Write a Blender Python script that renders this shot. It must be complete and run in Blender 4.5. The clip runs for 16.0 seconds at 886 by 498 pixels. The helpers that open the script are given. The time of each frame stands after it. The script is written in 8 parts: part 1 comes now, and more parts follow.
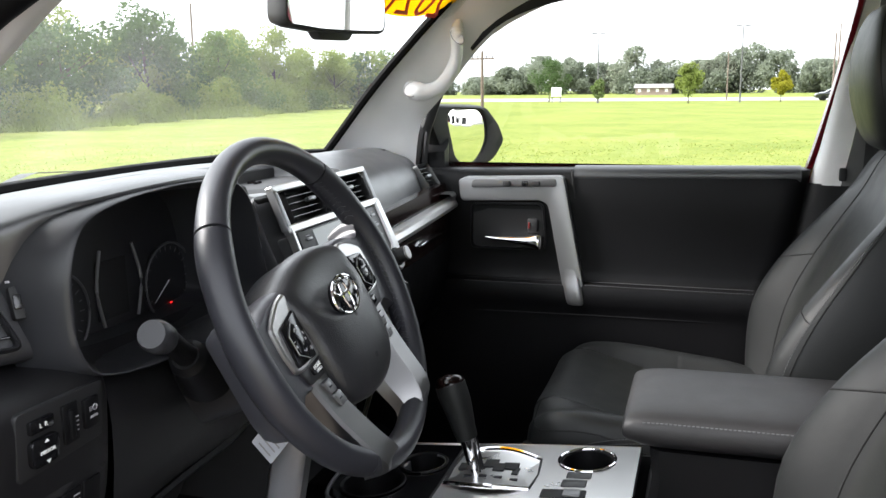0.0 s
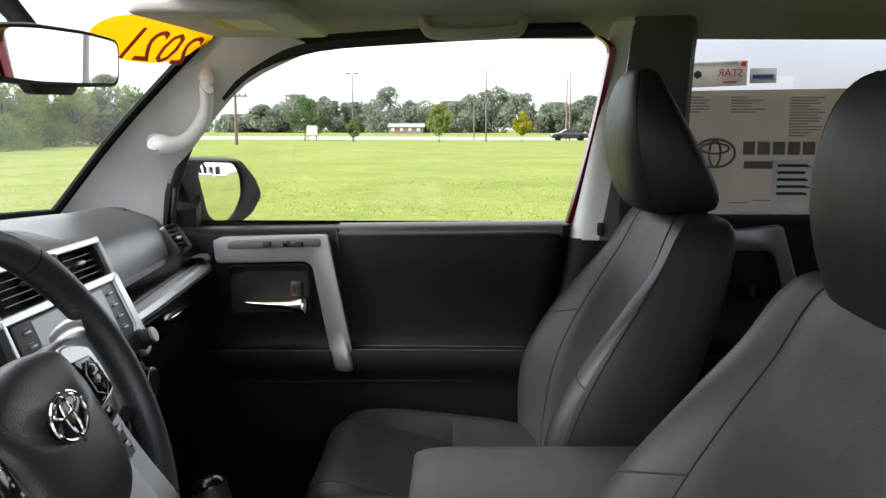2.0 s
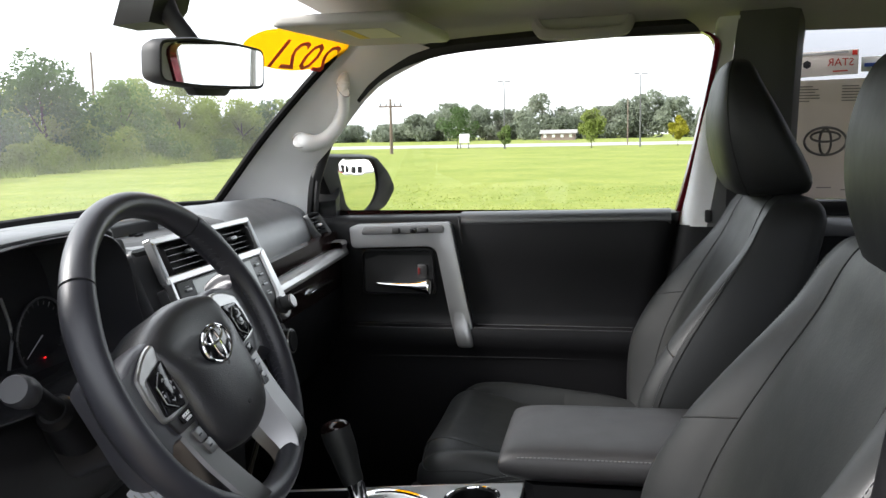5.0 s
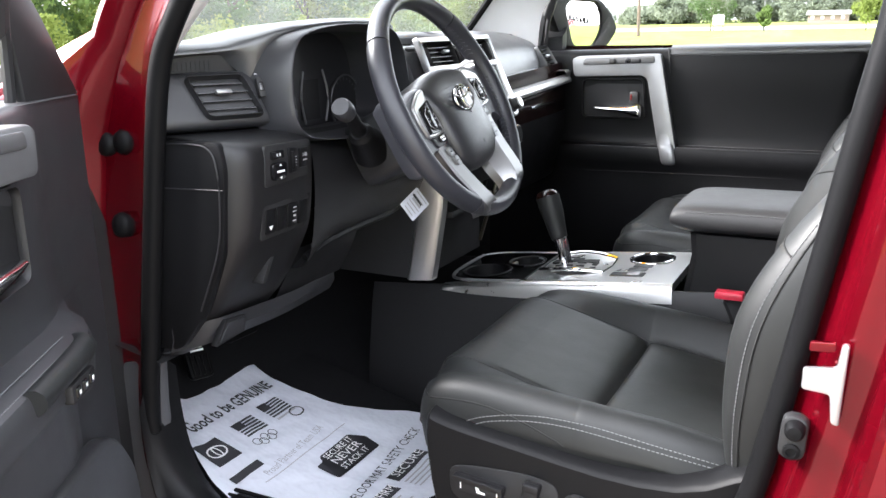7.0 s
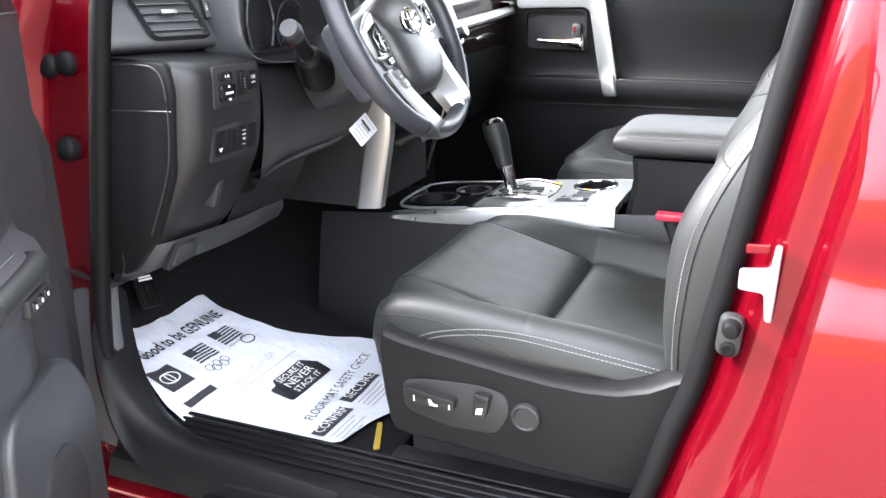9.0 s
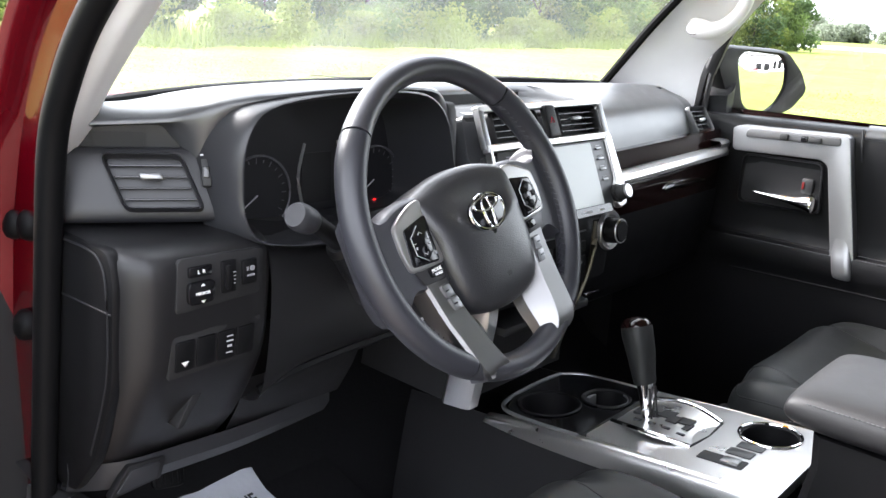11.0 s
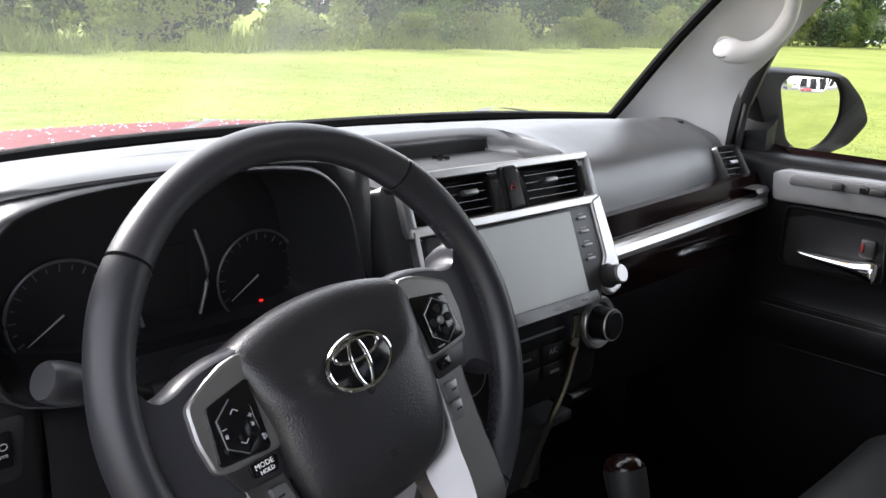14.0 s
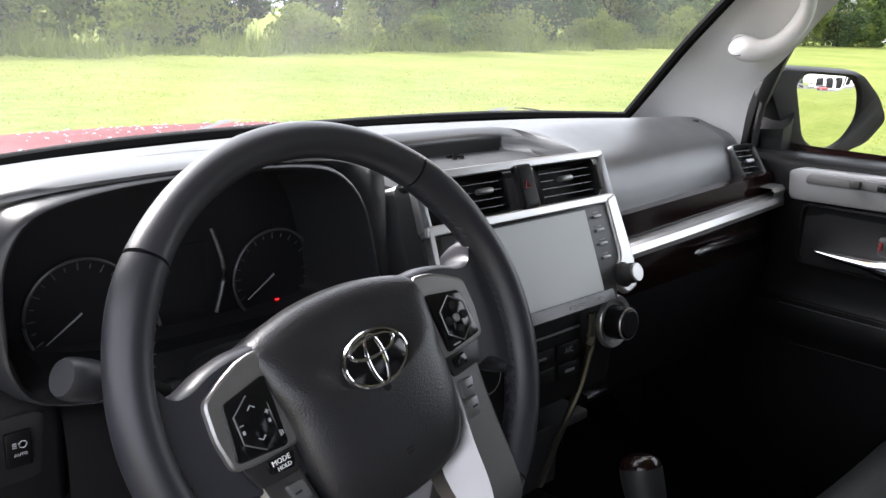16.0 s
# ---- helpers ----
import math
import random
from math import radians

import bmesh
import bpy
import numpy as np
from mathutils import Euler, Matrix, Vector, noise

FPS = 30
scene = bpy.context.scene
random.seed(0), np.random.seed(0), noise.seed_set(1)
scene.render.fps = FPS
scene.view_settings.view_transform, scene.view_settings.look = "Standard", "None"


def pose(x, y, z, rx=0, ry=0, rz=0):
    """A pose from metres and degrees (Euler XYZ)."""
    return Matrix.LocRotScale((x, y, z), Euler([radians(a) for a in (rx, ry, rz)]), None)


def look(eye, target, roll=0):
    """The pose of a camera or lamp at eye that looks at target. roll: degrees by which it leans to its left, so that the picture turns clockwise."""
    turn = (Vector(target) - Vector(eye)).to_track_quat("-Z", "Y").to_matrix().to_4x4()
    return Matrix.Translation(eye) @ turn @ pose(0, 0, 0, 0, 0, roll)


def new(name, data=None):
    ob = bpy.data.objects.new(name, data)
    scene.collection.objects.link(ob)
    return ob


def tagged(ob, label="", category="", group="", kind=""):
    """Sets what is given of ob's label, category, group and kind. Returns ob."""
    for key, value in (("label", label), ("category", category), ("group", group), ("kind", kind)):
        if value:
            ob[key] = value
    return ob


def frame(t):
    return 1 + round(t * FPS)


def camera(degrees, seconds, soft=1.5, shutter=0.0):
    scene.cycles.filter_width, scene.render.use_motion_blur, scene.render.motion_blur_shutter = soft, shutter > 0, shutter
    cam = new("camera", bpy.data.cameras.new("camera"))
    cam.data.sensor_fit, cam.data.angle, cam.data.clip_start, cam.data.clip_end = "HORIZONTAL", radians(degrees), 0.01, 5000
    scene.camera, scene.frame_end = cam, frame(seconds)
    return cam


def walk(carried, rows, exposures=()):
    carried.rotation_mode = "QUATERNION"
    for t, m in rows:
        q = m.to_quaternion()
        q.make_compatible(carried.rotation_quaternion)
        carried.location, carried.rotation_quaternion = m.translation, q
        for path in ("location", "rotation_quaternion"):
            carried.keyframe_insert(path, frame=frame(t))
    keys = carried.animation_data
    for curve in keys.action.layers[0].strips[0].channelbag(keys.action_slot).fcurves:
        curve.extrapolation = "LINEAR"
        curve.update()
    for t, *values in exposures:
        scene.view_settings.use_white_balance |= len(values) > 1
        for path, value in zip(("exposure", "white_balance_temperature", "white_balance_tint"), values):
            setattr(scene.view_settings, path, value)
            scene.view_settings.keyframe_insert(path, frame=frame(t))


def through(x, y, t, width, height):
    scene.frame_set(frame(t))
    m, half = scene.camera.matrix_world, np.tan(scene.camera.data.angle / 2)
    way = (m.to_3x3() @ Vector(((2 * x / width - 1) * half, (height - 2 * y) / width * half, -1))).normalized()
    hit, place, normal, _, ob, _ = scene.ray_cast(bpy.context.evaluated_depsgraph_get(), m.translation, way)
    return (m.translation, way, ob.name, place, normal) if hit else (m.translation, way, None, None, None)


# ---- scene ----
cam = camera(54.3, 16.0)
PATH = [
    (0, (-1.245, -0.382, 1.412), (0.638, 0.188, 1.053), -0.5),
    (0.5, (-1.141, -0.354, 1.433), (0.818, -0.177, 1.069), -0.6),
    (1, (-1.114, -0.352, 1.442), (0.862, -0.324, 1.134), -0.4),
    (1.5, (-1.115, -0.352, 1.446), (0.864, -0.339, 1.157), -0.1),
    (2, (-1.121, -0.351, 1.446), (0.86, -0.322, 1.17), 0.1),
    (2.5, (-1.12, -0.348, 1.443), (0.86, -0.312, 1.167), 0.2),
    (3, (-1.133, -0.355, 1.433), (0.847, -0.305, 1.154), -0.1),
    (3.2, (-1.148, -0.363, 1.423), (0.831, -0.305, 1.138), -0.3),
    (5.3, (-1.306, -0.469, 1.417), (0.627, -0.028, 1.152), -1.6),
    (5.5, (-1.331, -0.488, 1.406), (0.587, 0.009, 1.132), -2.0),
    (6, (-1.437, -0.518, 1.374), (0.362, 0.295, 1.055), -1.7),
    (6.5, (-1.597, -0.575, 1.346), (0.135, 0.337, 0.938), -2.5),
    (7, (-1.673, -0.619, 1.308), (0.053, 0.258, 0.806), -1.2),
    (7.5, (-1.72, -0.625, 1.275), (0.018, 0.181, 0.701), -1.0),
    (7.6, (-1.722, -0.624, 1.273), (0.016, 0.173, 0.685), -1.1),
    (8, (-1.724, -0.623, 1.273), (0.016, 0.137, 0.644), -0.7),
    (8.5, (-1.716, -0.623, 1.275), (0.029, 0.117, 0.634), -0.5),
    (9, (-1.709, -0.62, 1.28), (0.041, 0.121, 0.654), -0.7),
    (9.5, (-1.667, -0.615, 1.292), (0.079, 0.151, 0.69), -1.1),
    (10, (-1.511, -0.651, 1.317), (0.177, 0.272, 0.772), -1.3),
    (10.2, (-1.438, -0.665, 1.338), (0.2, 0.362, 0.826), -0.7),
    (12.3, (-0.853, -0.494, 1.461), (0.408, 0.935, 0.853), 3.5),
    (12.5, (-0.825, -0.489, 1.457), (0.411, 0.957, 0.84), 2.8),
    (13, (-0.793, -0.482, 1.452), (0.555, 0.85, 0.813), 2.6),
    (13.5, (-0.789, -0.486, 1.457), (0.586, 0.856, 0.9), 2.8),
    (14, (-0.787, -0.488, 1.456), (0.584, 0.868, 0.926), 2.6),
    (14.5, (-0.788, -0.489, 1.454), (0.579, 0.875, 0.933), 2.5),
    (15, (-0.787, -0.487, 1.452), (0.574, 0.883, 0.931), 2.4),
    (15.5, (-0.788, -0.489, 1.454), (0.567, 0.886, 0.928), 2.5),
    (16, (-0.789, -0.488, 1.452), (0.56, 0.891, 0.926), 2.2),
]
EXPOSURES = [(0, 1.85, 6350, 12), (0.5, 1.70, 6350, 12), (1.0, 1.55, 6350, 12), (3.2, 1.50, 6350, 12), (5.5, 1.60, 6350, 12), (6.0, 1.65, 6350, 12), (6.5, 2.05, 6300, 13), (7.0, 2.85, 6250, 13), (7.5, 3.53, 6200, 13), (8.0, 3.73, 6200, 13),
             (9.5, 3.78, 6200, 13), (10.0, 3.78, 6200, 13), (10.2, 3.68, 6200, 13), (12.3, 1.85, 6300, 16), (16, 1.85, 6300, 16)]
walk(cam, [(t, look(eye, target, roll)) for t, eye, target, roll in PATH], EXPOSURES)

# ---- building tools ----
XF = [Matrix.Identity(4)]


def thing(name, base, label, category, group="", kind=""):
    ob = new(name)
    ob.empty_display_size = 0.05
    ob.location = XF[0] @ Vector(base)
    return tagged(ob, label, category, group, kind)


def part(name, bm, material, parent=None, label="", smooth=True, angle=38, kind=""):
    m = XF[0]
    if m != Matrix.Identity(4):
        bmesh.ops.transform(bm, matrix=m, verts=bm.verts)
        if m.determinant() < 0:
            bmesh.ops.reverse_faces(bm, faces=bm.faces)
    if smooth:
        lim = radians(angle)
        for f in bm.faces:
            f.smooth = True
        for e in bm.edges:
            if len(e.link_faces) == 2 and e.calc_face_angle(0) > lim:
                e.smooth = False
    data = bpy.data.meshes.new(name)
    bm.to_mesh(data)
    bm.free()
    data.materials.append(material)
    ob = new(name, data)
    if parent is not None:
        ob.parent = parent
        if parent.type == "EMPTY":
            ob.matrix_parent_inverse = Matrix.Translation(-parent.location)
    if label or kind:
        tagged(ob, label, "", "", kind)
    return ob


def join(*bms):
    out = bms[0]
    for b in bms[1:]:
        tmp = bpy.data.meshes.new("tmp")
        b.to_mesh(tmp)
        b.free()
        out.from_mesh(tmp)
        bpy.data.meshes.remove(tmp)
    return out


def box(lo, hi, bevel=0.0, seg=2):
    bm = bmesh.new()
    bmesh.ops.create_cube(bm, size=1)
    c = [(a + b) / 2 for a, b in zip(lo, hi)]
    s = [abs(b - a) for a, b in zip(lo, hi)]
    bmesh.ops.transform(bm, matrix=Matrix.Translation(c) @ Matrix.Diagonal((*s, 1)), verts=bm.verts)
    if bevel:
        bmesh.ops.bevel(bm, geom=list(bm.edges), offset=bevel, segments=seg, profile=0.5, affect="EDGES")
    return bm


def moved(bm, m):
    bmesh.ops.transform(bm, matrix=m, verts=bm.verts)
    return bm


def bevel_sharp(bm, w, seg=2, ang=35):
    es = [e for e in bm.edges if len(e.link_faces) == 2 and e.calc_face_angle(0) > radians(ang)]
    if es:
        bmesh.ops.bevel(bm, geom=es, offset=w, segments=seg, profile=0.5, affect="EDGES", clamp_overlap=True)
    return bm


def slab(outline, axis, lo, hi, bevel=0.0, seg=2):
    """A plate whose outline lies across an axis, between lo and hi along it. outline: pairs of the two other coordinates in xyz order."""
    bm = bmesh.new()

    def p3(a, b, h):
        return {"x": (h, a, b), "y": (a, h, b), "z": (a, b, h)}[axis]

    lo_v = [bm.verts.new(p3(a, b, lo)) for a, b in outline]
    hi_v = [bm.verts.new(p3(a, b, hi)) for a, b in outline]
    n = len(outline)
    bm.faces.new(lo_v)
    bm.faces.new(hi_v[::-1])
    for i in range(n):
        bm.faces.new((lo_v[i], hi_v[i], hi_v[(i + 1) % n], lo_v[(i + 1) % n]))
    bmesh.ops.recalc_face_normals(bm, faces=bm.faces)
    if bevel:
        bevel_sharp(bm, bevel, seg)
    return bm


def round_outline(pts, r, n=4):
    """Rounds the corners of a closed 2D outline."""
    out = []
    k = len(pts)
    for i in range(k):
        a, b, c = (Vector(pts[j % k]) for j in (i - 1, i, i + 1))
        d1, d2 = (a - b), (c - b)
        l1, l2 = d1.length, d2.length
        rr = min(r if not isinstance(r, (list, tuple)) else r[i], l1 * 0.45, l2 * 0.45)
        p, q = b + d1 / l1 * rr, b + d2 / l2 * rr
        for j in range(n + 1):
            t = j / n
            out.append(tuple((1 - t) ** 2 * p + 2 * t * (1 - t) * b + t * t * q))
    return out


def catmull(pts, n, closed=False):
    """A smooth line through points, n steps a span."""
    P = [np.array(p, float) for p in pts]
    k = len(P)
    out = []
    for i in range(k if closed else k - 1):
        g = lambda j: P[j % k] if closed else P[min(max(j, 0), k - 1)]
        a, b, c, d = g(i - 1), g(i), g(i + 1), g(i + 2)
        for s in range(n):
            t = s / n
            out.append(0.5 * (2 * b + (c - a) * t + (2 * a - 5 * b + 4 * c - d) * t * t + (3 * b - a - 3 * c + d) * t ** 3))
    if not closed:
        out.append(P[-1])
    return out


def dense(sections, nu, nv, closed=False):
    """Sections (rows of points) smoothed along and across."""
    rows = [catmull(s, nv, closed) if nv > 1 else [np.array(p, float) for p in s] for s in sections]
    if nu > 1:
        cols = [catmull([r[j] for r in rows], nu) for j in range(len(rows[0]))]
        rows = [[c[i] for c in cols] for i in range(len(cols[0]))]
    return rows


def skin(rows, closed=False, caps=False):
    bm = bmesh.new()
    v = [[bm.verts.new(p) for p in r] for r in rows]
    n = len(v[0])
    for i in range(len(v) - 1):
        for j in range(n if closed else n - 1):
            a, b, c, d = v[i][j], v[i][(j + 1) % n], v[i + 1][(j + 1) % n], v[i + 1][j]
            bm.faces.new((a, b, c, d))
    if caps:
        bm.faces.new(v[0][::-1])
        bm.faces.new(v[-1])
    bmesh.ops.recalc_face_normals(bm, faces=bm.faces)
    return bm


def tube(pts, r, sides=8, closed=False, flat=1.0, up=(0, 0, 1)):
    """A round bar along a line; r: a number or one a point; flat: height against width."""
    P = [Vector(p) for p in pts]
    rows = []
    k = len(P)
    for i, p in enumerate(P):
        a = P[i - 1] if (i or closed) else p
        b = P[(i + 1) % k] if (i < k - 1 or closed) else p
        d = (b - a).normalized()
        s = d.cross(Vector(up))
        if s.length < 1e-4:
            s = d.cross(Vector((1, 0, 0)))
        s.normalize()
        w = s.cross(d).normalized()
        rr = r[i] if isinstance(r, (list, tuple)) else r
        rows.append([p + rr * (math.cos(q) * s + flat * math.sin(q) * w) for q in (2 * math.pi * j / sides for j in range(sides))])
    if closed:
        rows.append(rows[0])
    bm = skin(rows, closed=True, caps=not closed)
    if closed:
        bmesh.ops.remove_doubles(bm, verts=bm.verts, dist=1e-6)
    return bm


def lathe(profile, n=24, m=None):
    """Turns (radius, height) pairs round z, then moves by m."""
    rows = [[(r * math.cos(2 * math.pi * j / n), r * math.sin(2 * math.pi * j / n), h) for j in range(n)] for r, h in profile]
    bm = skin(rows, closed=True, caps=False)
    for row in (0, -1):
        if profile[row][0] > 1e-5:
            vs = [v for v in bm.verts if abs(v.co.z - profile[row][1]) < 1e-7 and abs(math.hypot(v.co.x, v.co.y) - profile[row][0]) < 1e-6]
            if len(vs) == n:
                vs.sort(key=lambda v: math.atan2(v.co.y, v.co.x))
                try:
                    bm.faces.new(vs)
                except ValueError:
                    pass
    bmesh.ops.remove_doubles(bm, verts=bm.verts, dist=1e-6)
    bmesh.ops.recalc_face_normals(bm, faces=bm.faces)
    return moved(bm, m) if m is not None else bm


def thick(bm, t):
    """Gives a sheet thickness t against its normals."""
    geom = list(bm.faces)
    bmesh.ops.solidify(bm, geom=geom, thickness=t)
    return bm


def words(text, size, m, depth=0.0004, align="CENTER", bold=0.0):
    """Lettering as a mesh, in the xy plane of m."""
    cu = bpy.data.curves.new("words", "FONT")
    cu.body, cu.size, cu.extrude, cu.align_x, cu.align_y, cu.resolution_u = text, size, depth, align, "CENTER", 2
    cu.offset = bold
    ob = bpy.data.objects.new("words", cu)
    scene.collection.objects.link(ob)
    bpy.context.view_layer.update()
    me = bpy.data.meshes.new_from_object(ob.evaluated_get(bpy.context.evaluated_depsgraph_get()))
    bm = bmesh.new()
    bm.from_mesh(me)
    bpy.data.meshes.remove(me)
    bpy.data.objects.remove(ob)
    bpy.data.curves.remove(cu)
    bmesh.ops.remove_doubles(bm, verts=bm.verts, dist=1e-6)
    return moved(bm, m)


def frame_at(origin, xdir, ydir):
    """A matrix with its x and y axes along two directions."""
    x = Vector(xdir).normalized()
    z = x.cross(Vector(ydir)).normalized()
    y = z.cross(x)
    m = Matrix((x, y, z)).transposed().to_4x4()
    m.translation = origin
    return m


def dashes(line, step, size, r, lift=(0, 0, 0)):
    """Stitches: short beads along a dense line."""
    P = [Vector(p) for p in line]
    bm = bmesh.new()
    acc, nxt = 0.0, 0.0
    for a, b in zip(P, P[1:]):
        d = (b - a).length
        while nxt <= acc + d and d > 1e-9:
            c = a + (b - a) * ((nxt - acc) / d) + Vector(lift)
            q = (b - a).to_track_quat("X", "Z").to_matrix().to_4x4()
            bmesh.ops.create_cube(bm, size=1, matrix=Matrix.Translation(c) @ q @ Matrix.Diagonal((size, r, r, 1)))
            nxt += step
        acc += d
    return bm

# ---- light ----
world = bpy.data.worlds.new("sky")
scene.world = world
world.use_nodes = True
wn, wl = world.node_tree.nodes, world.node_tree.links
wn.clear()
sky = wn.new("ShaderNodeTexSky")
sky.sky_type, sky.sun_disc = "NISHITA", False
sky.sun_elevation, sky.sun_rotation = radians(38), radians(-20)
sky.air_density, sky.dust_density, sky.ozone_density = 1.0, 4.0, 1.0
grey = wn.new("ShaderNodeHueSaturation")
grey.inputs["Saturation"].default_value = 0.25
co = wn.new("ShaderNodeTexCoord")
clouds = wn.new("ShaderNodeTexNoise")
clouds.inputs["Scale"].default_value, clouds.inputs["Detail"].default_value = 3.0, 5.0
cr = wn.new("ShaderNodeMapRange")
cr.inputs["From Min"].default_value, cr.inputs["From Max"].default_value = 0.35, 0.65
cr.inputs["To Min"].default_value, cr.inputs["To Max"].default_value = 0.75, 1.35
mul = wn.new("ShaderNodeVectorMath")
mul.operation = "MULTIPLY"
bg = wn.new("ShaderNodeBackground")
bg.inputs["Strength"].default_value = 0.20
wo = wn.new("ShaderNodeOutputWorld")
wl.new(sky.outputs[0], grey.inputs["Color"])
wl.new(co.outputs["Generated"], clouds.inputs["Vector"])
wl.new(clouds.outputs["Fac"], cr.inputs["Value"])
wl.new(grey.outputs[0], mul.inputs[0])
wl.new(cr.outputs[0], mul.inputs[1])
veil = wn.new("ShaderNodeMix")
veil.data_type = "RGBA"
veil.inputs["Factor"].default_value = 0.5
veil.inputs["B"].default_value = (5.6, 5.8, 6.0, 1)
wl.new(mul.outputs[0], veil.inputs["A"])
wl.new(veil.outputs["Result"], bg.inputs["Color"])
wl.new(bg.outputs[0], wo.inputs["Surface"])

sun = new("sun", bpy.data.lights.new("sun", "SUN"))
sun.data.energy, sun.data.angle, sun.data.color = 2.4, radians(14), (1.0, 0.96, 0.9)
# behind thin cloud, ahead of the car and to the driver's side
sun.matrix_world = look((-3.2, 9.0, 7.5), (0, 0, 0))

# ---- materials ----
def material(name, color, rough=0.5, metal=0.0, spec=0.5, grain=0.0, grain_scale=400.0, vary=0.12, vary_scale=6.0, rvary=0.08,
             coat=0.0, coarse=0.0, coarse_scale=40.0, sheen=0.0, second=None, voronoi=False):
    m = bpy.data.materials.new(name)
    m.use_nodes = True
    n, l = m.node_tree.nodes, m.node_tree.links
    b = n["Principled BSDF"]
    b.inputs["Metallic"].default_value = metal
    b.inputs["Specular IOR Level"].default_value = spec
    b.inputs["Coat Weight"].default_value = coat
    b.inputs["Coat Roughness"].default_value = 0.03
    b.inputs["Sheen Weight"].default_value = sheen
    tc = n.new("ShaderNodeTexCoord")
    big = n.new("ShaderNodeTexNoise")
    big.inputs["Scale"].default_value, big.inputs["Detail"].default_value = vary_scale, 4.0
    l.new(tc.outputs["Object"], big.inputs["Vector"])
    mix = n.new("ShaderNodeMix")
    mix.data_type = "RGBA"
    c2 = second or tuple(min(1, c * (1 + 2 * vary)) for c in color)
    c1 = tuple(c * (1 - vary) for c in color) if not second else color
    mix.inputs["A"].default_value, mix.inputs["B"].default_value = (*c1, 1), (*c2, 1)
    l.new(big.outputs["Fac"], mix.inputs["Factor"])
    l.new(mix.outputs["Result"], b.inputs["Base Color"])
    mr = n.new("ShaderNodeMapRange")
    mr.inputs["To Min"].default_value, mr.inputs["To Max"].default_value = max(0.02, rough - rvary), min(1, rough + rvary)
    rn = n.new("ShaderNodeTexNoise")
    rn.inputs["Scale"].default_value, rn.inputs["Detail"].default_value = vary_scale * 4, 5.0
    l.new(tc.outputs["Object"], rn.inputs["Vector"])
    l.new(rn.outputs["Fac"], mr.inputs["Value"])
    l.new(mr.outputs["Result"], b.inputs["Roughness"])
    last = None
    for strength, scale, vor in ((coarse, coarse_scale, False), (grain, grain_scale, voronoi)):
        if strength:
            t = n.new("ShaderNodeTexVoronoi" if vor else "ShaderNodeTexNoise")
            t.inputs["Scale"].default_value = scale
            if not vor:
                t.inputs["Detail"].default_value = 3.0
            l.new(tc.outputs["Object"], t.inputs["Vector"])
            bp = n.new("ShaderNodeBump")
            bp.inputs["Strength"].default_value, bp.inputs["Distance"].default_value = strength, 0.4 / scale
            l.new(t.outputs["Distance" if vor else "Fac"], bp.inputs["Height"])
            if last:
                l.new(last.outputs["Normal"], bp.inputs["Normal"])
            last = bp
    if last:
        l.new(last.outputs["Normal"], b.inputs["Normal"])
    return m


def glass(name, tint, mirror=0.0):
    m = bpy.data.materials.new(name)
    m.use_nodes = True
    n, l = m.node_tree.nodes, m.node_tree.links
    n.clear()
    out = n.new("ShaderNodeOutputMaterial")
    tr, gl, mx = n.new("ShaderNodeBsdfTransparent"), n.new("ShaderNodeBsdfGlossy"), n.new("ShaderNodeMixShader")
    tr.inputs["Color"].default_value = (*tint, 1)
    gl.inputs["Roughness"].default_value = 0.01
    mx.inputs[0].default_value = 0.045
    l.new(tr.outputs[0], mx.inputs[1])
    l.new(gl.outputs[0], mx.inputs[2])
    l.new(mx.outputs[0], out.inputs["Surface"])
    return m


LEATHER = material("black_leather", (0.0108, 0.0116, 0.0118), 0.50, grain=0.12, grain_scale=900, coarse=0.05, coarse_scale=18, voronoi=True, spec=0.42)
PERF = material("perforated_leather", (0.0138, 0.0148, 0.0138), 0.48, grain=0.07, grain_scale=330, coarse=0.03, coarse_scale=18, voronoi=True, spec=0.4)
RIMSKIN = material("wheel_leather", (0.029, 0.0292, 0.0355), 0.37, grain=0.2, spec=0.7, grain_scale=1400, voronoi=True)
LIDSKIN = material("soft_grey_black_vinyl", (0.0155, 0.0150, 0.0160), 0.52, grain=0.25, grain_scale=900, coarse=0.03, coarse_scale=18, voronoi=True, spec=0.5)
STITCH = material("grey_thread", (0.115, 0.117, 0.121), 0.8, vary=0.2, vary_scale=300)
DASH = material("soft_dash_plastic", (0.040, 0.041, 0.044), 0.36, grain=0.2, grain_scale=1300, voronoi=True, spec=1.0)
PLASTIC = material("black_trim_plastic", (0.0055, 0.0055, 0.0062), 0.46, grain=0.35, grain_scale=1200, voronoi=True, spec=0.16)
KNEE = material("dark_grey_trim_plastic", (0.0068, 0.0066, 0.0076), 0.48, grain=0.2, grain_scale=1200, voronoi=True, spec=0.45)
DARK = material("matte_black_plastic", (0.009, 0.009, 0.010), 0.6)
GLOSSBLACK = material("gloss_black_plastic", (0.006, 0.006, 0.007), 0.12)
SILVER = material("satin_silver_trim", (0.50, 0.495, 0.49), 0.32, metal=0.9, vary=0.05, grain=0.05, grain_scale=1500)
SATIN = material("grey_satin_trim", (0.27, 0.273, 0.28), 0.36, metal=0.75, vary=0.05, grain=0.05, grain_scale=1500)
CHROME = material("chrome", (0.85, 0.85, 0.87), 0.06, metal=1.0, vary=0.02, rvary=0.03)
WOOD = material("dark_red_gloss_veneer", (0.0045, 0.0020, 0.002), 0.15, second=(0.012, 0.004, 0.0035), vary_scale=14, coat=0.1, rvary=0.03, spec=0.35)
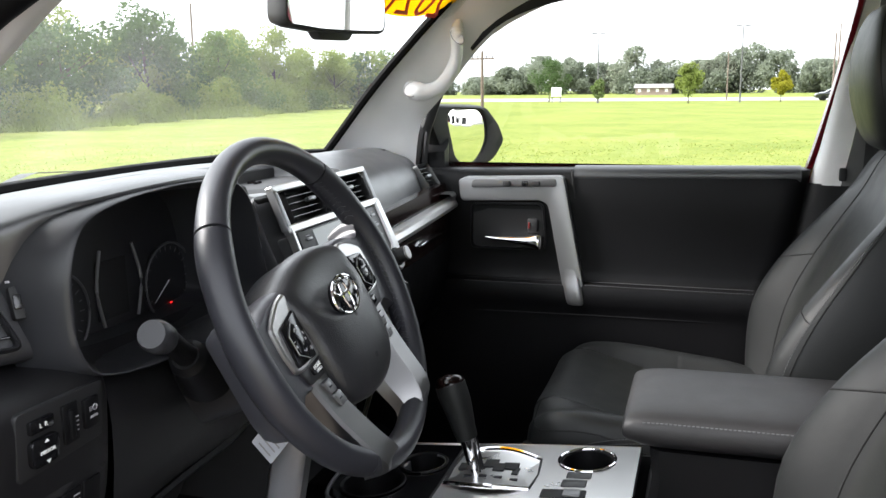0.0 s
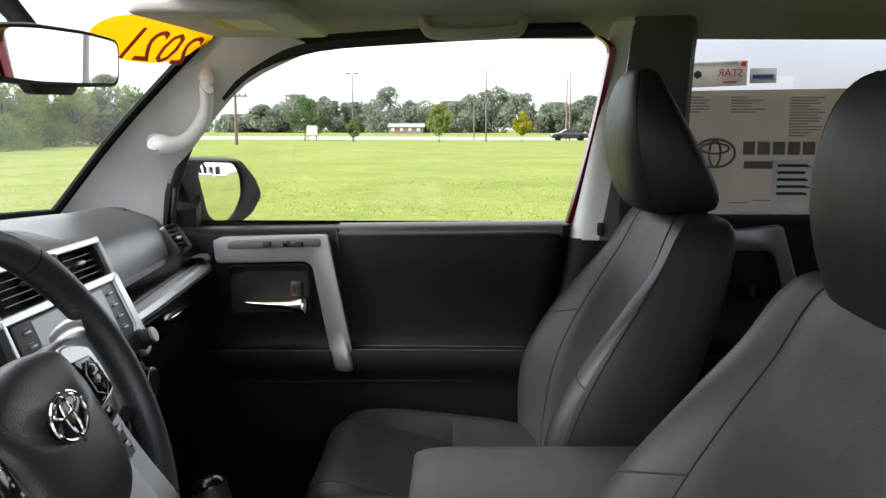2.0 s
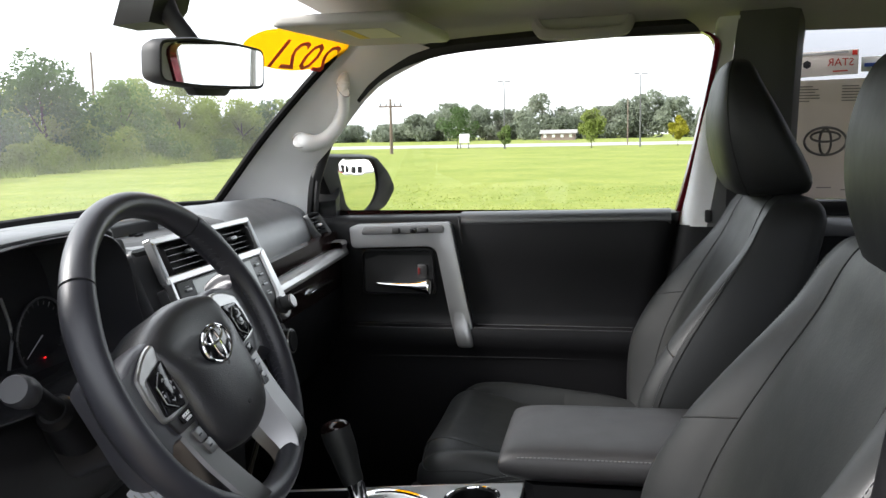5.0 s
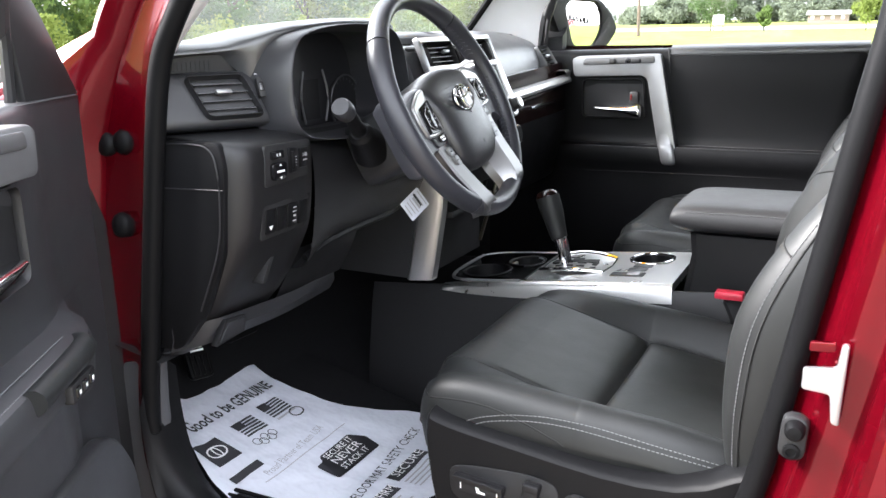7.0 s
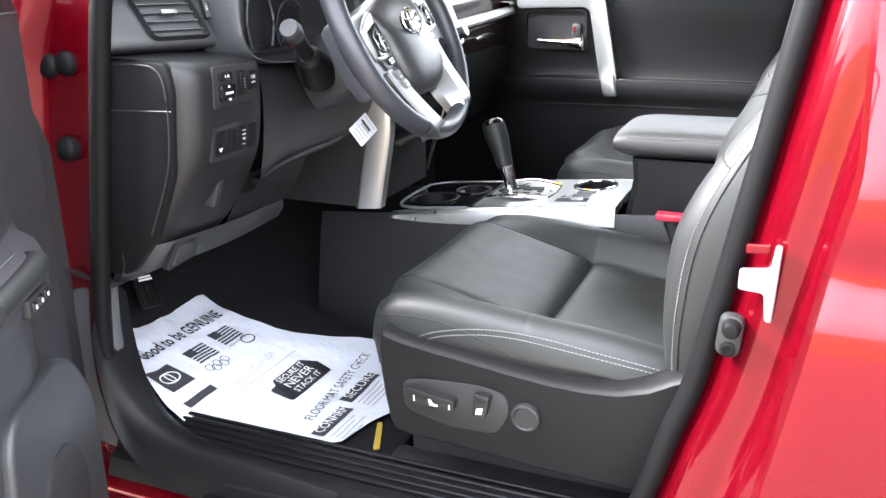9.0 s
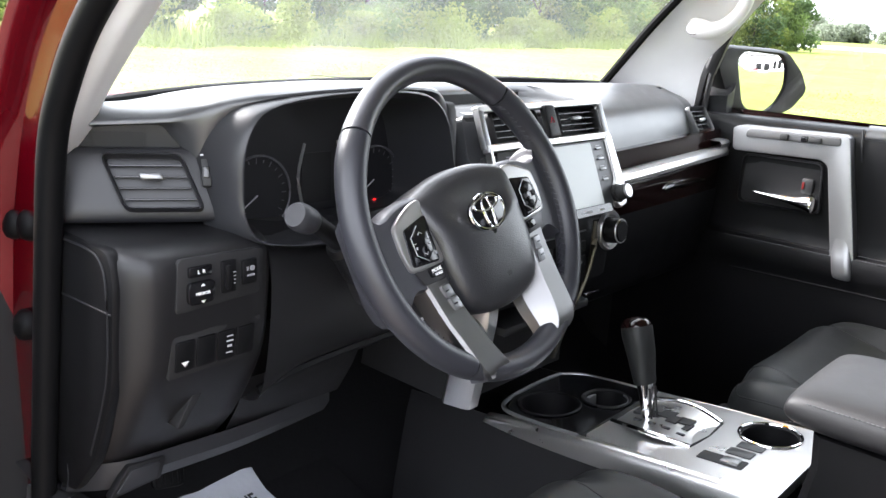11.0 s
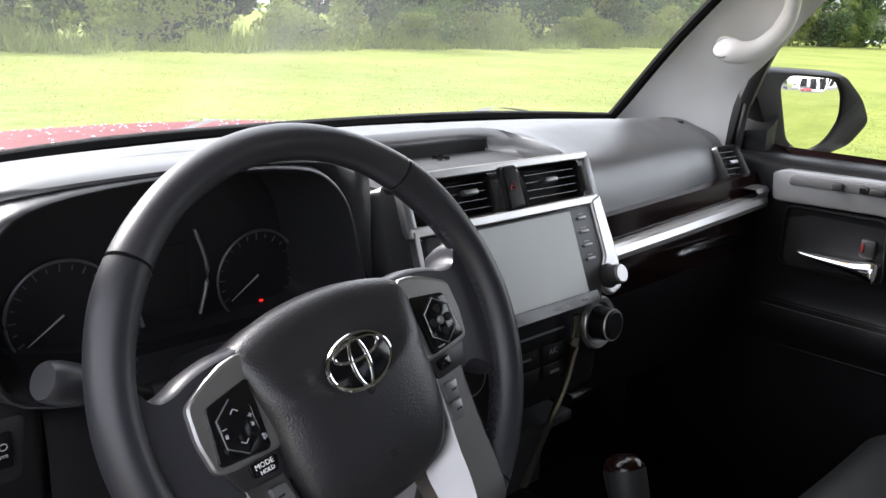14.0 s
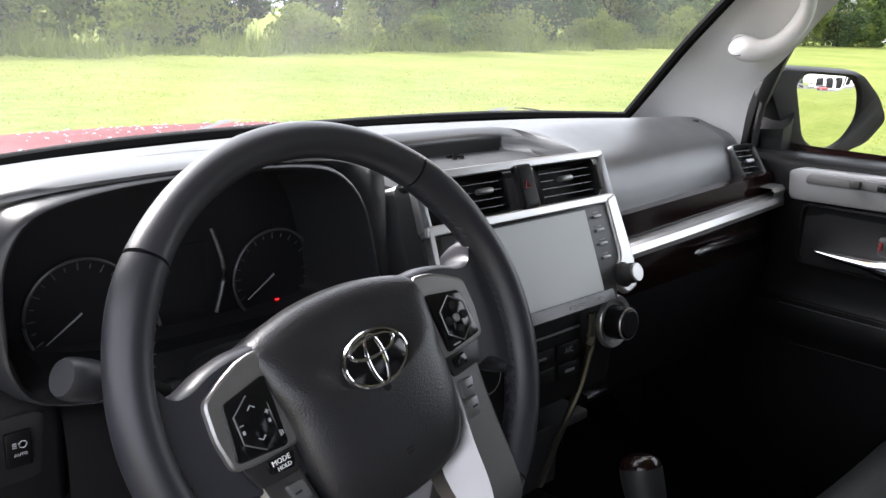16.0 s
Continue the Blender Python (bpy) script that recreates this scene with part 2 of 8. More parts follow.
HEADLINER = material("grey_headliner_cloth", (0.36, 0.35, 0.33), 0.9, grain=0.5, grain_scale=900, sheen=0.2)
PILLAR = material("light_grey_pillar_trim", (0.63, 0.63, 0.635), 0.6, grain=0.3, grain_scale=900)
RED = material("red_pearl_paint", (0.108, 0.0008, 0.0054), 0.22, metal=0.55, coat=0.5, spec=0.2, vary=0.08, rvary=0.03, grain=0.03, grain_scale=2500)
RUBBER = material("black_rubber", (0.0045, 0.0045, 0.0050), 0.5, spec=0.10, grain=0.2, grain_scale=600)
CARPET = material("black_carpet", (0.009, 0.009, 0.010), 0.95, grain=1.0, grain_scale=700, coarse=0.3, coarse_scale=120, spec=0.1)
PAPER = material("white_paper", (0.62, 0.64, 0.71), 0.75, coarse=0.5, coarse_scale=14, vary=0.03)
INK = material("black_print", (0.03, 0.03, 0.035), 0.7)
GREYINK = material("grey_print", (0.36, 0.36, 0.38), 0.7)
WHITEINK = material("white_print", (0.8, 0.8, 0.8), 0.6)
PLATE = material("zinc_plate", (0.55, 0.55, 0.57), 0.35, metal=0.9)
BUCKLE = material("red_buckle_plastic", (0.38, 0.02, 0.04), 0.35)
# unlit display: the pale grey base colour stands in for reflected sky
SCREEN = material("display_glass_pale_sheen", (0.40, 0.425, 0.405), 0.22, spec=0.6, vary=0.03)
REDVINYL = material("red_vinyl", (0.6, 0.03, 0.015), 0.5)
def film(name, tint, haze):
    """Clear glass with an added pale film that stands in for glare haze."""
    m = glass(name, tint)
    n, l = m.node_tree.nodes, m.node_tree.links
    out = n["Material Output"]
    first = out.inputs["Surface"].links[0].from_socket
    df, mx2 = n.new("ShaderNodeBsdfTranslucent"), n.new("ShaderNodeMixShader")
    df.inputs["Color"].default_value = (0.9, 0.92, 0.95, 1)
    tc, nz, mr = n.new("ShaderNodeTexCoord"), n.new("ShaderNodeTexNoise"), n.new("ShaderNodeMapRange")
    nz.inputs["Scale"].default_value, nz.inputs["Detail"].default_value = 5.0, 6.0
    mr.inputs["From Min"].default_value, mr.inputs["From Max"].default_value = 0.3, 0.7
    mr.inputs["To Min"].default_value, mr.inputs["To Max"].default_value = haze * 0.5, haze * 1.5
    l.new(tc.outputs["Object"], nz.inputs["Vector"])
    l.new(nz.outputs["Fac"], mr.inputs["Value"])
    l.new(mr.outputs["Result"], mx2.inputs[0])
    l.new(first, mx2.inputs[1])
    l.new(df.outputs[0], mx2.inputs[2])
    l.new(mx2.outputs[0], out.inputs["Surface"])
    return m


def sheet(name, color, through):
    """Paper that lets some light through."""
    m = material(name, color, 0.8, vary=0.05, coarse=0.2, coarse_scale=10)
    n, l = m.node_tree.nodes, m.node_tree.links
    out, b = n["Material Output"], n["Principled BSDF"]
    tr, mx = n.new("ShaderNodeBsdfTranslucent"), n.new("ShaderNodeMixShader")
    tr.inputs["Color"].default_value = (*color, 1)
    mx.inputs[0].default_value = through
    l.new(b.outputs[0], mx.inputs[1])
    l.new(tr.outputs[0], mx.inputs[2])
    l.new(mx.outputs[0], out.inputs["Surface"])
    return m


# milky glare over the windshield view comes from this added film
WINDSCREEN = film("veiled_windshield_glass", (0.90, 0.93, 0.91), 0.027)
CLEAR = glass("clear_glass", (0.93, 0.96, 0.94))
TINT = glass("privacy_glass", (0.58, 0.585, 0.60))
MIRROR = material("mirror_silver", (0.9, 0.9, 0.9), 0.01, metal=1.0, vary=0.0, rvary=0.0)
# dull copy of the body red for the hood, its sky reflection taken out
HOODRED = material("red_paint_sheen_removed", (0.105, 0.003, 0.007), 0.55, spec=0.08, vary=0.1)
BRUSHED = material("brushed_silver_panel", (0.60, 0.595, 0.59), 0.30, metal=1.0, vary=0.04, grain=0.05, grain_scale=1500)

# ---- ground ----
grass_mat = material("mown_grass", (0.066, 0.104, 0.010), 0.9, second=(0.150, 0.179, 0.036), vary_scale=0.6, grain=0.9, grain_scale=30, coarse=0.5, coarse_scale=2.0, spec=0.12)
gn, gl_ = grass_mat.node_tree.nodes, grass_mat.node_tree.links
gb_ = gn["Principled BSDF"]
first = gb_.inputs["Base Color"].links[0].from_socket
tuft, patch, both, tint = gn.new("ShaderNodeTexNoise"), gn.new("ShaderNodeTexNoise"), gn.new("ShaderNodeMath"), gn.new("ShaderNodeMix")
gc = gn.new("ShaderNodeTexCoord")
for nd, sc, dt in ((tuft, 3.5, 10.0), (patch, 0.22, 6.0)):
    nd.inputs["Scale"].default_value, nd.inputs["Detail"].default_value, nd.inputs["Roughness"].default_value = sc, dt, 0.75
    gl_.new(gc.outputs["Object"], nd.inputs["Vector"])
both.operation = "MULTIPLY_ADD"
both.inputs[1].default_value = 0.7
gl_.new(tuft.outputs["Fac"], both.inputs[0])
gl_.new(patch.outputs["Fac"], both.inputs[2])
reach = gn.new("ShaderNodeMapRange")
reach.inputs["From Min"].default_value, reach.inputs["From Max"].default_value = 0.68, 1.02
gl_.new(both.outputs[0], reach.inputs["Value"])
tint.data_type, tint.blend_type = "RGBA", "MIX"
tint.inputs["B"].default_value = (0.190, 0.208, 0.050, 1)
gl_.new(reach.outputs["Result"], tint.inputs["Factor"])
gl_.new(first, tint.inputs["A"])
gl_.new(tint.outputs["Result"], gb_.inputs["Base Color"])
bm = bmesh.new()
bmesh.ops.create_grid(bm, x_segments=40, y_segments=40, size=1500)
ground = part("ground", bm, grass_mat)
tagged(ground, "bright green mown grass field", "grass", kind="structure")

# ---- car body ----
body = thing("car_body", (0, -0.6, 0), "red pearl sport utility vehicle body with open driver side", "car", kind="structure")


def arc(pts, n=6):
    return [tuple(p) for p in catmull(pts, n)]


# door opening seal: front edge, over the top, rear edge, along the sill
SEAL_FRONT = [(-0.755, 0.30, 0.50), (-0.768, 0.345, 0.57), (-0.768, 0.360, 0.64), (-0.767, 0.360, 0.74), (-0.766, 0.346, 0.85), (-0.765, 0.326, 0.98), (-0.765, 0.296, 1.155),
              (-0.765, 0.272, 1.262), (-0.765, 0.238, 1.323), (-0.763, 0.194, 1.381), (-0.760, 0.133, 1.435), (-0.755, 0.058, 1.485), (-0.735, -0.10, 1.568), (-0.708, -0.29, 1.628)]
SEAL_REAR = [(-0.70, -0.57, 1.64), (-0.715, -0.630, 1.58), (-0.74, -0.638, 1.45), (-0.758, -0.624, 1.32), (-0.766, -0.607, 1.22), (-0.768, -0.583, 1.08), (-0.768, -0.558, 0.94),
             (-0.768, -0.535, 0.82), (-0.768, -0.512, 0.745), (-0.768, -0.488, 0.66), (-0.765, -0.45, 0.57), (-0.755, -0.40, 0.52)]
seal_line = arc(SEAL_FRONT, 5) + arc(SEAL_REAR, 5)
part("door_seal", tube(seal_line, [float(0.0145 + 0.0005 * min(1, max(0, (z - 1.12) / 0.12))) if y > -0.4 else 0.0135 for x, y, z in seal_line], 14, closed=False), RUBBER, body, "black rubber door opening seal")


def ruled(line, offsets):
    """Sections that follow a line, each a row of offsets from it."""
    rows = []
    for p in line:
        rows.append([(p[0] + o[0], p[1] + o[1], p[2] + o[2]) for o in offsets])
    return rows


# front jamb, painted: faces outwards behind the seal
jamb_f = arc(SEAL_FRONT[1:], 4)
rows = ruled(jamb_f, [(0.004, -0.002, 0), (0.006, 0.012, 0.002), (0.006, 0.03, 0.004), (0.012, 0.045, 0.006), (0.006, 0.10, 0.012), (-0.035, 0.118, 0.016), (-0.06, 0.135, 0.02), (-0.09, 0.20, 0.05), (-0.085, 0.30, 0.06)])
NARROW = [(0.004, -0.002, 0), (0.006, 0.012, 0.002), (0.006, 0.03, 0.004), (0.010, 0.042, 0.006), (0.002, 0.070, 0.010), (-0.012, 0.078, 0.012), (-0.020, 0.086, 0.016), (-0.026, 0.098, 0.022), (-0.020, 0.108, 0.030)]
for row, p in zip(rows, jamb_f):
    # slims to the windshield pillar above the belt line
    k = min(1.0, max(0.0, (p[2] - 1.14) / 0.14))
    for j, o in enumerate(NARROW):
        row[j] = tuple(a * (1 - k) + (b + c) * k for a, b, c in zip(row[j], p, o))
part("front_door_jamb", skin(rows), RED, body, "glossy red painted front door jamb")
# rear jamb, painted
jamb_r = arc(SEAL_REAR[1:-1], 4)
rows = ruled(jamb_r, [(0.004, 0.002, 0), (0.006, -0.012, 0), (-0.004, -0.02, 0), (-0.026, -0.032, 0), (-0.034, -0.05, 0), (-0.036, -0.075, 0), (-0.05, -0.088, 0), (-0.062, -0.094, 0), (-0.075, -0.097, 0), (-0.075, -0.15, 0)])
part("rear_door_jamb", skin(dense(rows, 1, 3)), RED, body, "glossy red painted centre pillar jamb")
# sill
sill_prof = [(-0.60, 0.512), (-0.635, 0.528), (-0.665, 0.556), (-0.70, 0.562), (-0.765, 0.556), (-0.775, 0.535), (-0.79, 0.528), (-0.80, 0.50)]
rows = [[(x, y, z) for x, z in sill_prof] for y in (0.36, 0.2, -0.1, -0.4, -0.7)]
part("sill_trim", skin(rows), PLASTIC, body, "black plastic ribbed door sill trim")
for k in range(5):
    x = -0.674 - 0.017 * k
    part("sill_rib", box((x - 0.004, -0.66, 0.559), (x + 0.004, 0.29, 0.5645), 0.0018, 1), PLASTIC, body)
part("lower_scuff_plate", join(box((-0.868, -0.70, 0.468), (-0.782, 0.17, 0.512), 0.008)), PLASTIC, body, "black outer step scuff plate")
rows = [[(x, y, z) for x, z in ((-0.765, 0.515), (-0.79, 0.498), (-0.80, 0.470), (-0.85, 0.455), (-0.90, 0.44), (-0.91, 0.30), (-0.80, 0.25))] for y in (0.52, 0.36, 0.0, -0.7)]
part("rocker_panel", skin(rows), RED, body, "red painted rocker panel")
# sill trim sweeping up into the front jamb
sweep = []
for y, dz, q in ((-0.05, -0.014, 0.0), (0.10, -0.006, 0.0), (0.22, 0.002, 0.0), (0.29, 0.028, 0.002), (0.330, 0.075, 0.004), (0.352, 0.15, 0.006), (0.360, 0.24, 0.008)):
    sweep.append([(x + q, y, z + dz) for x, z in ((-0.715, 0.545), (-0.735, 0.562), (-0.755, 0.566), (-0.772, 0.560), (-0.784, 0.540), (-0.790, 0.52), (-0.80, 0.50))])
part("sill_corner", skin(dense(sweep, 4, 2)), PLASTIC, body, "black plastic sill end sweeping up the jamb")
# kick panel beside the footwell
kick = [(0.345, 0.815), (0.42, 0.80), (0.46, 0.66), (0.44, 0.53), (0.30, 0.515), (0.325, 0.56), (0.348, 0.64), (0.350, 0.74)]
part("kick_panel", slab(kick, "x", -0.76, -0.735, 0.006), material("grey_kick_panel", (0.055, 0.056, 0.061), 0.5, grain=0.3, grain_scale=1000), body, "grey plastic kick panel")

part("inner_fender", box((-0.757, 0.398, 0.40), (-0.70, 0.48, 0.528), 0.004), RED, body, "red inner fender corner")

# rear driver-side door, closed
yr = [-0.668, -0.672, -0.70, -0.9, -1.2, -1.5, -1.66]
prof = [(-0.75, 1.62), (-0.792, 1.40), (-0.825, 1.262), (-0.852, 1.245), (-0.868, 1.222), (-0.885, 1.17), (-0.902, 1.10), (-0.905, 1.05), (-0.898, 1.01), (-0.912, 0.95), (-0.916, 0.85), (-0.905, 0.72), (-0.888, 0.62), (-0.88, 0.50), (-0.86, 0.42)]
rear_door = thing("rear_door", (-0.86, -1.1, 0.42), "closed red rear passenger door of the car", "car door")
low = [(x, z) for x, z in prof if z <= 1.25]
lean = [0.0, -0.012, -0.02, -0.02, -0.02, -0.02, -0.02]
rows = [[(x + (0.05 if i == 0 else 0.008 if i == 1 else 0), y + (0.16 * max(0, 1.10 - z) + 0.02 * max(0, z - 1.1)) * (1 if i < 3 else 0), z) for x, z in low] for i, y in enumerate(yr)]
part("door_skin", skin(dense(rows, 1, 3)), RED, rear_door, "glossy red pearl door skin")
part("window_glass", slab([(-0.70, 1.25), (-0.72, 1.60), (-1.60, 1.60), (-1.62, 1.25)], "x", -0.79, -0.785), TINT, rear_door, "dark privacy glass")
part("window_frame", box((-0.80, -0.715, 1.24), (-0.74, -0.665, 1.63), 0.008), DARK, rear_door)
part("inner_panel", box((-0.80, -1.66, 0.5), (-0.72, -0.70, 1.25), 0.02), PLASTIC, rear_door)

# rear shell, roof, tail
part("roof_panel", skin(dense([[(x, y, z) for x, z in ((-0.70, 1.655), (-0.66, 1.72), (-0.45, 1.76), (0, 1.775), (0.45, 1.76), (0.66, 1.72), (0.715, 1.645))] for y in (0.13, 0.02, -0.3, -1.0, -1.8, -2.5)], 2, 3)), RED, body, "red roof panel")
head_rows = []
for y, dz in ((0.135, -0.012), (0.04, 0.0), (-0.3, 0.012), (-1.0, 0.012), (-1.8, 0.01), (-2.5, 0.0)):
    head_rows.append([(x, y, z + dz) for x, z in ((-0.70, 1.632), (-0.64, 1.66), (-0.45, 1.685), (0, 1.695), (0.45, 1.685), (0.62, 1.668), (0.685, 1.640), (0.72, 1.618))])
headliner = part("ceiling", skin(dense(head_rows, 3, 3)), HEADLINER)
tagged(headliner, "grey woven cloth headliner of the cabin", "ceiling", kind="structure")
part("tail_wall", join(box((-0.82, -2.56, 0.5), (0.82, -2.5, 1.2)), box((-0.82, -2.56, 1.55), (0.82, -2.5, 1.7))), PLASTIC, body)
part("tail_glass", box((-0.8, -2.54, 1.2), (0.8, -2.535, 1.55)), TINT, body)
part("rear_quarter", join(box((-0.86, -2.5, 0.5), (-0.78, -1.66, 1.25)), box((0.78, -2.5, 0.5), (0.86, -1.66, 1.25)), box((-0.80, -2.5, 1.25), (-0.72, -1.66, 1.66)), box((0.72, -2.5, 1.25), (0.80, -1.66, 1.66))), PLASTIC, body)

# floor
floor_rows = [[(x, y, z) for x in (-0.74, -0.3, 0.0, 0.3, 0.80)] for y, z in ((-2.5, 0.50), (-0.5, 0.50), (0.18, 0.505), (0.34, 0.54), (0.50, 0.62), (0.62, 0.75), (0.66, 1.2))]
floor = part("floor", skin(floor_rows), CARPET)
tagged(floor, "black carpeted cabin floor with sloping toe board", "floor", kind="structure")

# hood, cowl
hood_rows = []
for y, z, w in ((0.70, 1.215, 0.70), (0.76, 1.222, 0.72), (1.0, 1.208, 0.74), (1.4, 1.165, 0.74), (1.75, 1.09, 0.72), (1.88, 1.01, 0.70)):
    hood_rows.append([(-w - 0.1, y, z - 0.16), (-w, y, z - 0.04), (-0.5 * w, y, z + 0.0), (-0.4 * w, y, z + 0.012), (0, y, z + 0.016), (0.4 * w, y, z + 0.010), (0.5 * w, y, z), (w, y, z - 0.04), (w + 0.1, y, z - 0.16)])
part("hood", skin(dense(hood_rows, 3, 3)), HOODRED, body, "red hood beaded with rain drops")
part("cowl", skin(dense([[(-0.74, y1, z1), (-0.35, y1 + 0.07, z1 + 0.008), (0, y1 + 0.09, z1 + 0.01), (0.35, y1 + 0.07, z1 + 0.008), (0.74, y1, z1)] for y1, z1 in ((0.46, 1.262), (0.50, 1.262), (0.62, 1.235), (0.66, 1.215))], 2, 4)), DARK, body, "black plastic cowl")
part("front_fender", join(box((-0.93, 0.52, 0.5), (-0.84, 1.8, 1.06), 0.04), box((0.84, 0.52, 0.5), (0.93, 1.8, 1.06), 0.04)), RED, body)

# windscreen and its pillars
WS_B = [(-0.70, 0.40, 1.275), (-0.62, 0.475, 1.268), (-0.35, 0.555, 1.275), (0, 0.575, 1.277), (0.35, 0.555, 1.275), (0.62, 0.475, 1.268), (0.70, 0.40, 1.275)]
WS_T = [(-0.62, 0.085, 1.645), (-0.56, 0.13, 1.655), (-0.30, 0.185, 1.668), (0, 0.20, 1.672), (0.30, 0.185, 1.668), (0.56, 0.13, 1.655), (0.62, 0.085, 1.645)]
mid = [tuple((np.array(a) + np.array(b)) / 2 + np.array((0, 0.02, 0.012))) for a, b in zip(WS_B, WS_T)]
windscreen = thing("windshield", (0, 0.57, 1.27), "clear laminated windshield with black border", "windshield", kind="structure")
ws = dense([WS_B, mid, WS_T], 4, 4)
g = part("windshield_glass", skin(ws), WINDSCREEN, windscreen)
g.visible_shadow = False


def a_pillar(sgn, parent):
    """Inner pillar trim with a grab handle."""
    base = [(0.632, 0.463, 1.272), (0.645, 0.450, 1.272), (0.670, 0.422, 1.27), (0.70, 0.36, 1.262), (0.716, 0.315, 1.248), (0.735, 0.285, 1.235)]
    m0 = [(0.625, 0.398, 1.346), (0.637, 0.386, 1.348), (0.660, 0.360, 1.349), (0.690, 0.317, 1.343), (0.709, 0.289, 1.338), (0.724, 0.266, 1.335)]
    m1 = [(0.619, 0.333, 1.42), (0.630, 0.322, 1.424), (0.650, 0.298, 1.428), (0.672, 0.262, 1.425), (0.690, 0.228, 1.415), (0.712, 0.203, 1.407)]
    m2 = [(0.616, 0.206, 1.555), (0.625, 0.197, 1.558), (0.636, 0.180, 1.558), (0.652, 0.148, 1.552), (0.670, 0.118, 1.545), (0.693, 0.085, 1.535)]
    top = [(0.630, 0.120, 1.642), (0.634, 0.108, 1.644), (0.639, 0.075, 1.645), (0.646, 0.02, 1.638), (0.658, -0.03, 1.624), (0.682, -0.07, 1.608)]
    rows = [[(sgn * x, y, z) for x, y, z in r] for r in (base, m0, m1, m2, top)]
    return skin(dense(rows, 4, 4))


part("pillar_trim", a_pillar(1, None), PILLAR, body, "light grey windshield pillar trim")
def driver_pillar():
    """Inner trim of the driver's windshield pillar: from the glass round a bulge to the door seal."""
    glass_z, glass_x, glass_y = (1.20, 1.262, 1.42, 1.555, 1.66), (-0.660, -0.660, -0.650, -0.630, -0.600), (0.432, 0.432, 0.330, 0.205, 0.100)
    rows = []
    # height, crest x and y, outer x and y, seal x and y
    for z, cx, cy, ox, oy, sx, sy in ((1.20, -0.700, 0.375, -0.738, 0.350, -0.762, 0.306), (1.252, -0.700, 0.327, -0.738, 0.300, -0.762, 0.284), (1.304, -0.700, 0.2815, -0.738, 0.256, -0.761, 0.258),
                                      (1.356, -0.700, 0.223, -0.738, 0.205, -0.760, 0.219), (1.404, -0.699, 0.1687, -0.737, 0.149, -0.758, 0.174), (1.449, -0.697, 0.1157, -0.735, 0.098, -0.754, 0.118),
                                      (1.490, -0.693, 0.0633, -0.730, 0.050, -0.750, 0.054), (1.556, -0.682, -0.040, -0.716, -0.055, -0.734, -0.06), (1.620, -0.664, -0.185, -0.694, -0.20, -0.708, -0.235)):
        gx, gy = float(np.interp(z, glass_z, glass_x)), float(np.interp(z, glass_z, glass_y))
        rows.append([(gx, gy, z + 0.004), (gx * 0.6 + cx * 0.4, gy * 0.55 + cy * 0.45 + 0.012, z + 0.004), (cx + 0.010, cy + 0.030, z + 0.003), (cx, cy, z), (ox * 0.5 + cx * 0.5 - 0.002, (oy + cy) / 2 - 0.003, z - 0.003), (ox, oy, z - 0.005), (sx, sy, z - 0.006)])
    return skin(dense(rows, 3, 4))


part("pillar_trim", driver_pillar(), PILLAR, body, "light grey windshield pillar trim")
CERAMIC = material("black_ceramic_glass_edge", (0.003, 0.003, 0.003), 0.7, spec=0.08)
part("windshield_border", tube(arc([(-0.656, 0.438, 1.262), (-0.645, 0.338, 1.424), (-0.626, 0.212, 1.559), (-0.597, 0.108, 1.648)], 6), 0.0062, 8), CERAMIC, windscreen, "black ceramic border")
part("windshield_border", tube(arc([(0.607, 0.477, 1.273), (0.621, 0.466, 1.276), (0.609, 0.338, 1.424), (0.606, 0.209, 1.558), (0.620, 0.123, 1.644)], 6), 0.0100, 8), CERAMIC, windscreen, "black ceramic border")
part("windshield_border", tube(arc([(x, y - 0.006, z + 0.004) for x, y, z in WS_B[1:-1]], 5), 0.011, 8), CERAMIC, windscreen, "black ceramic border")

# ---- dashboard ----
dash = thing("dashboard", (0, 0.35, 0.8), "black moulded dashboard with silver and dark wood trim", "dashboard")


def pad_section(x, top, lip, lipz, front, frontz, low, lowz):
    """One cut through the upper pad, from the windshield to the face."""
    y0 = 0.575 - 0.24 * x * x
    return [(x, y0, 1.262), (x, y0 - 0.06, top - 0.004), (x, 0.40, top), (x, (0.40 + lip) / 2, (top + lipz) / 2 + 0.008), (x, lip, lipz), (x, front, frontz), (x, low, lowz)]


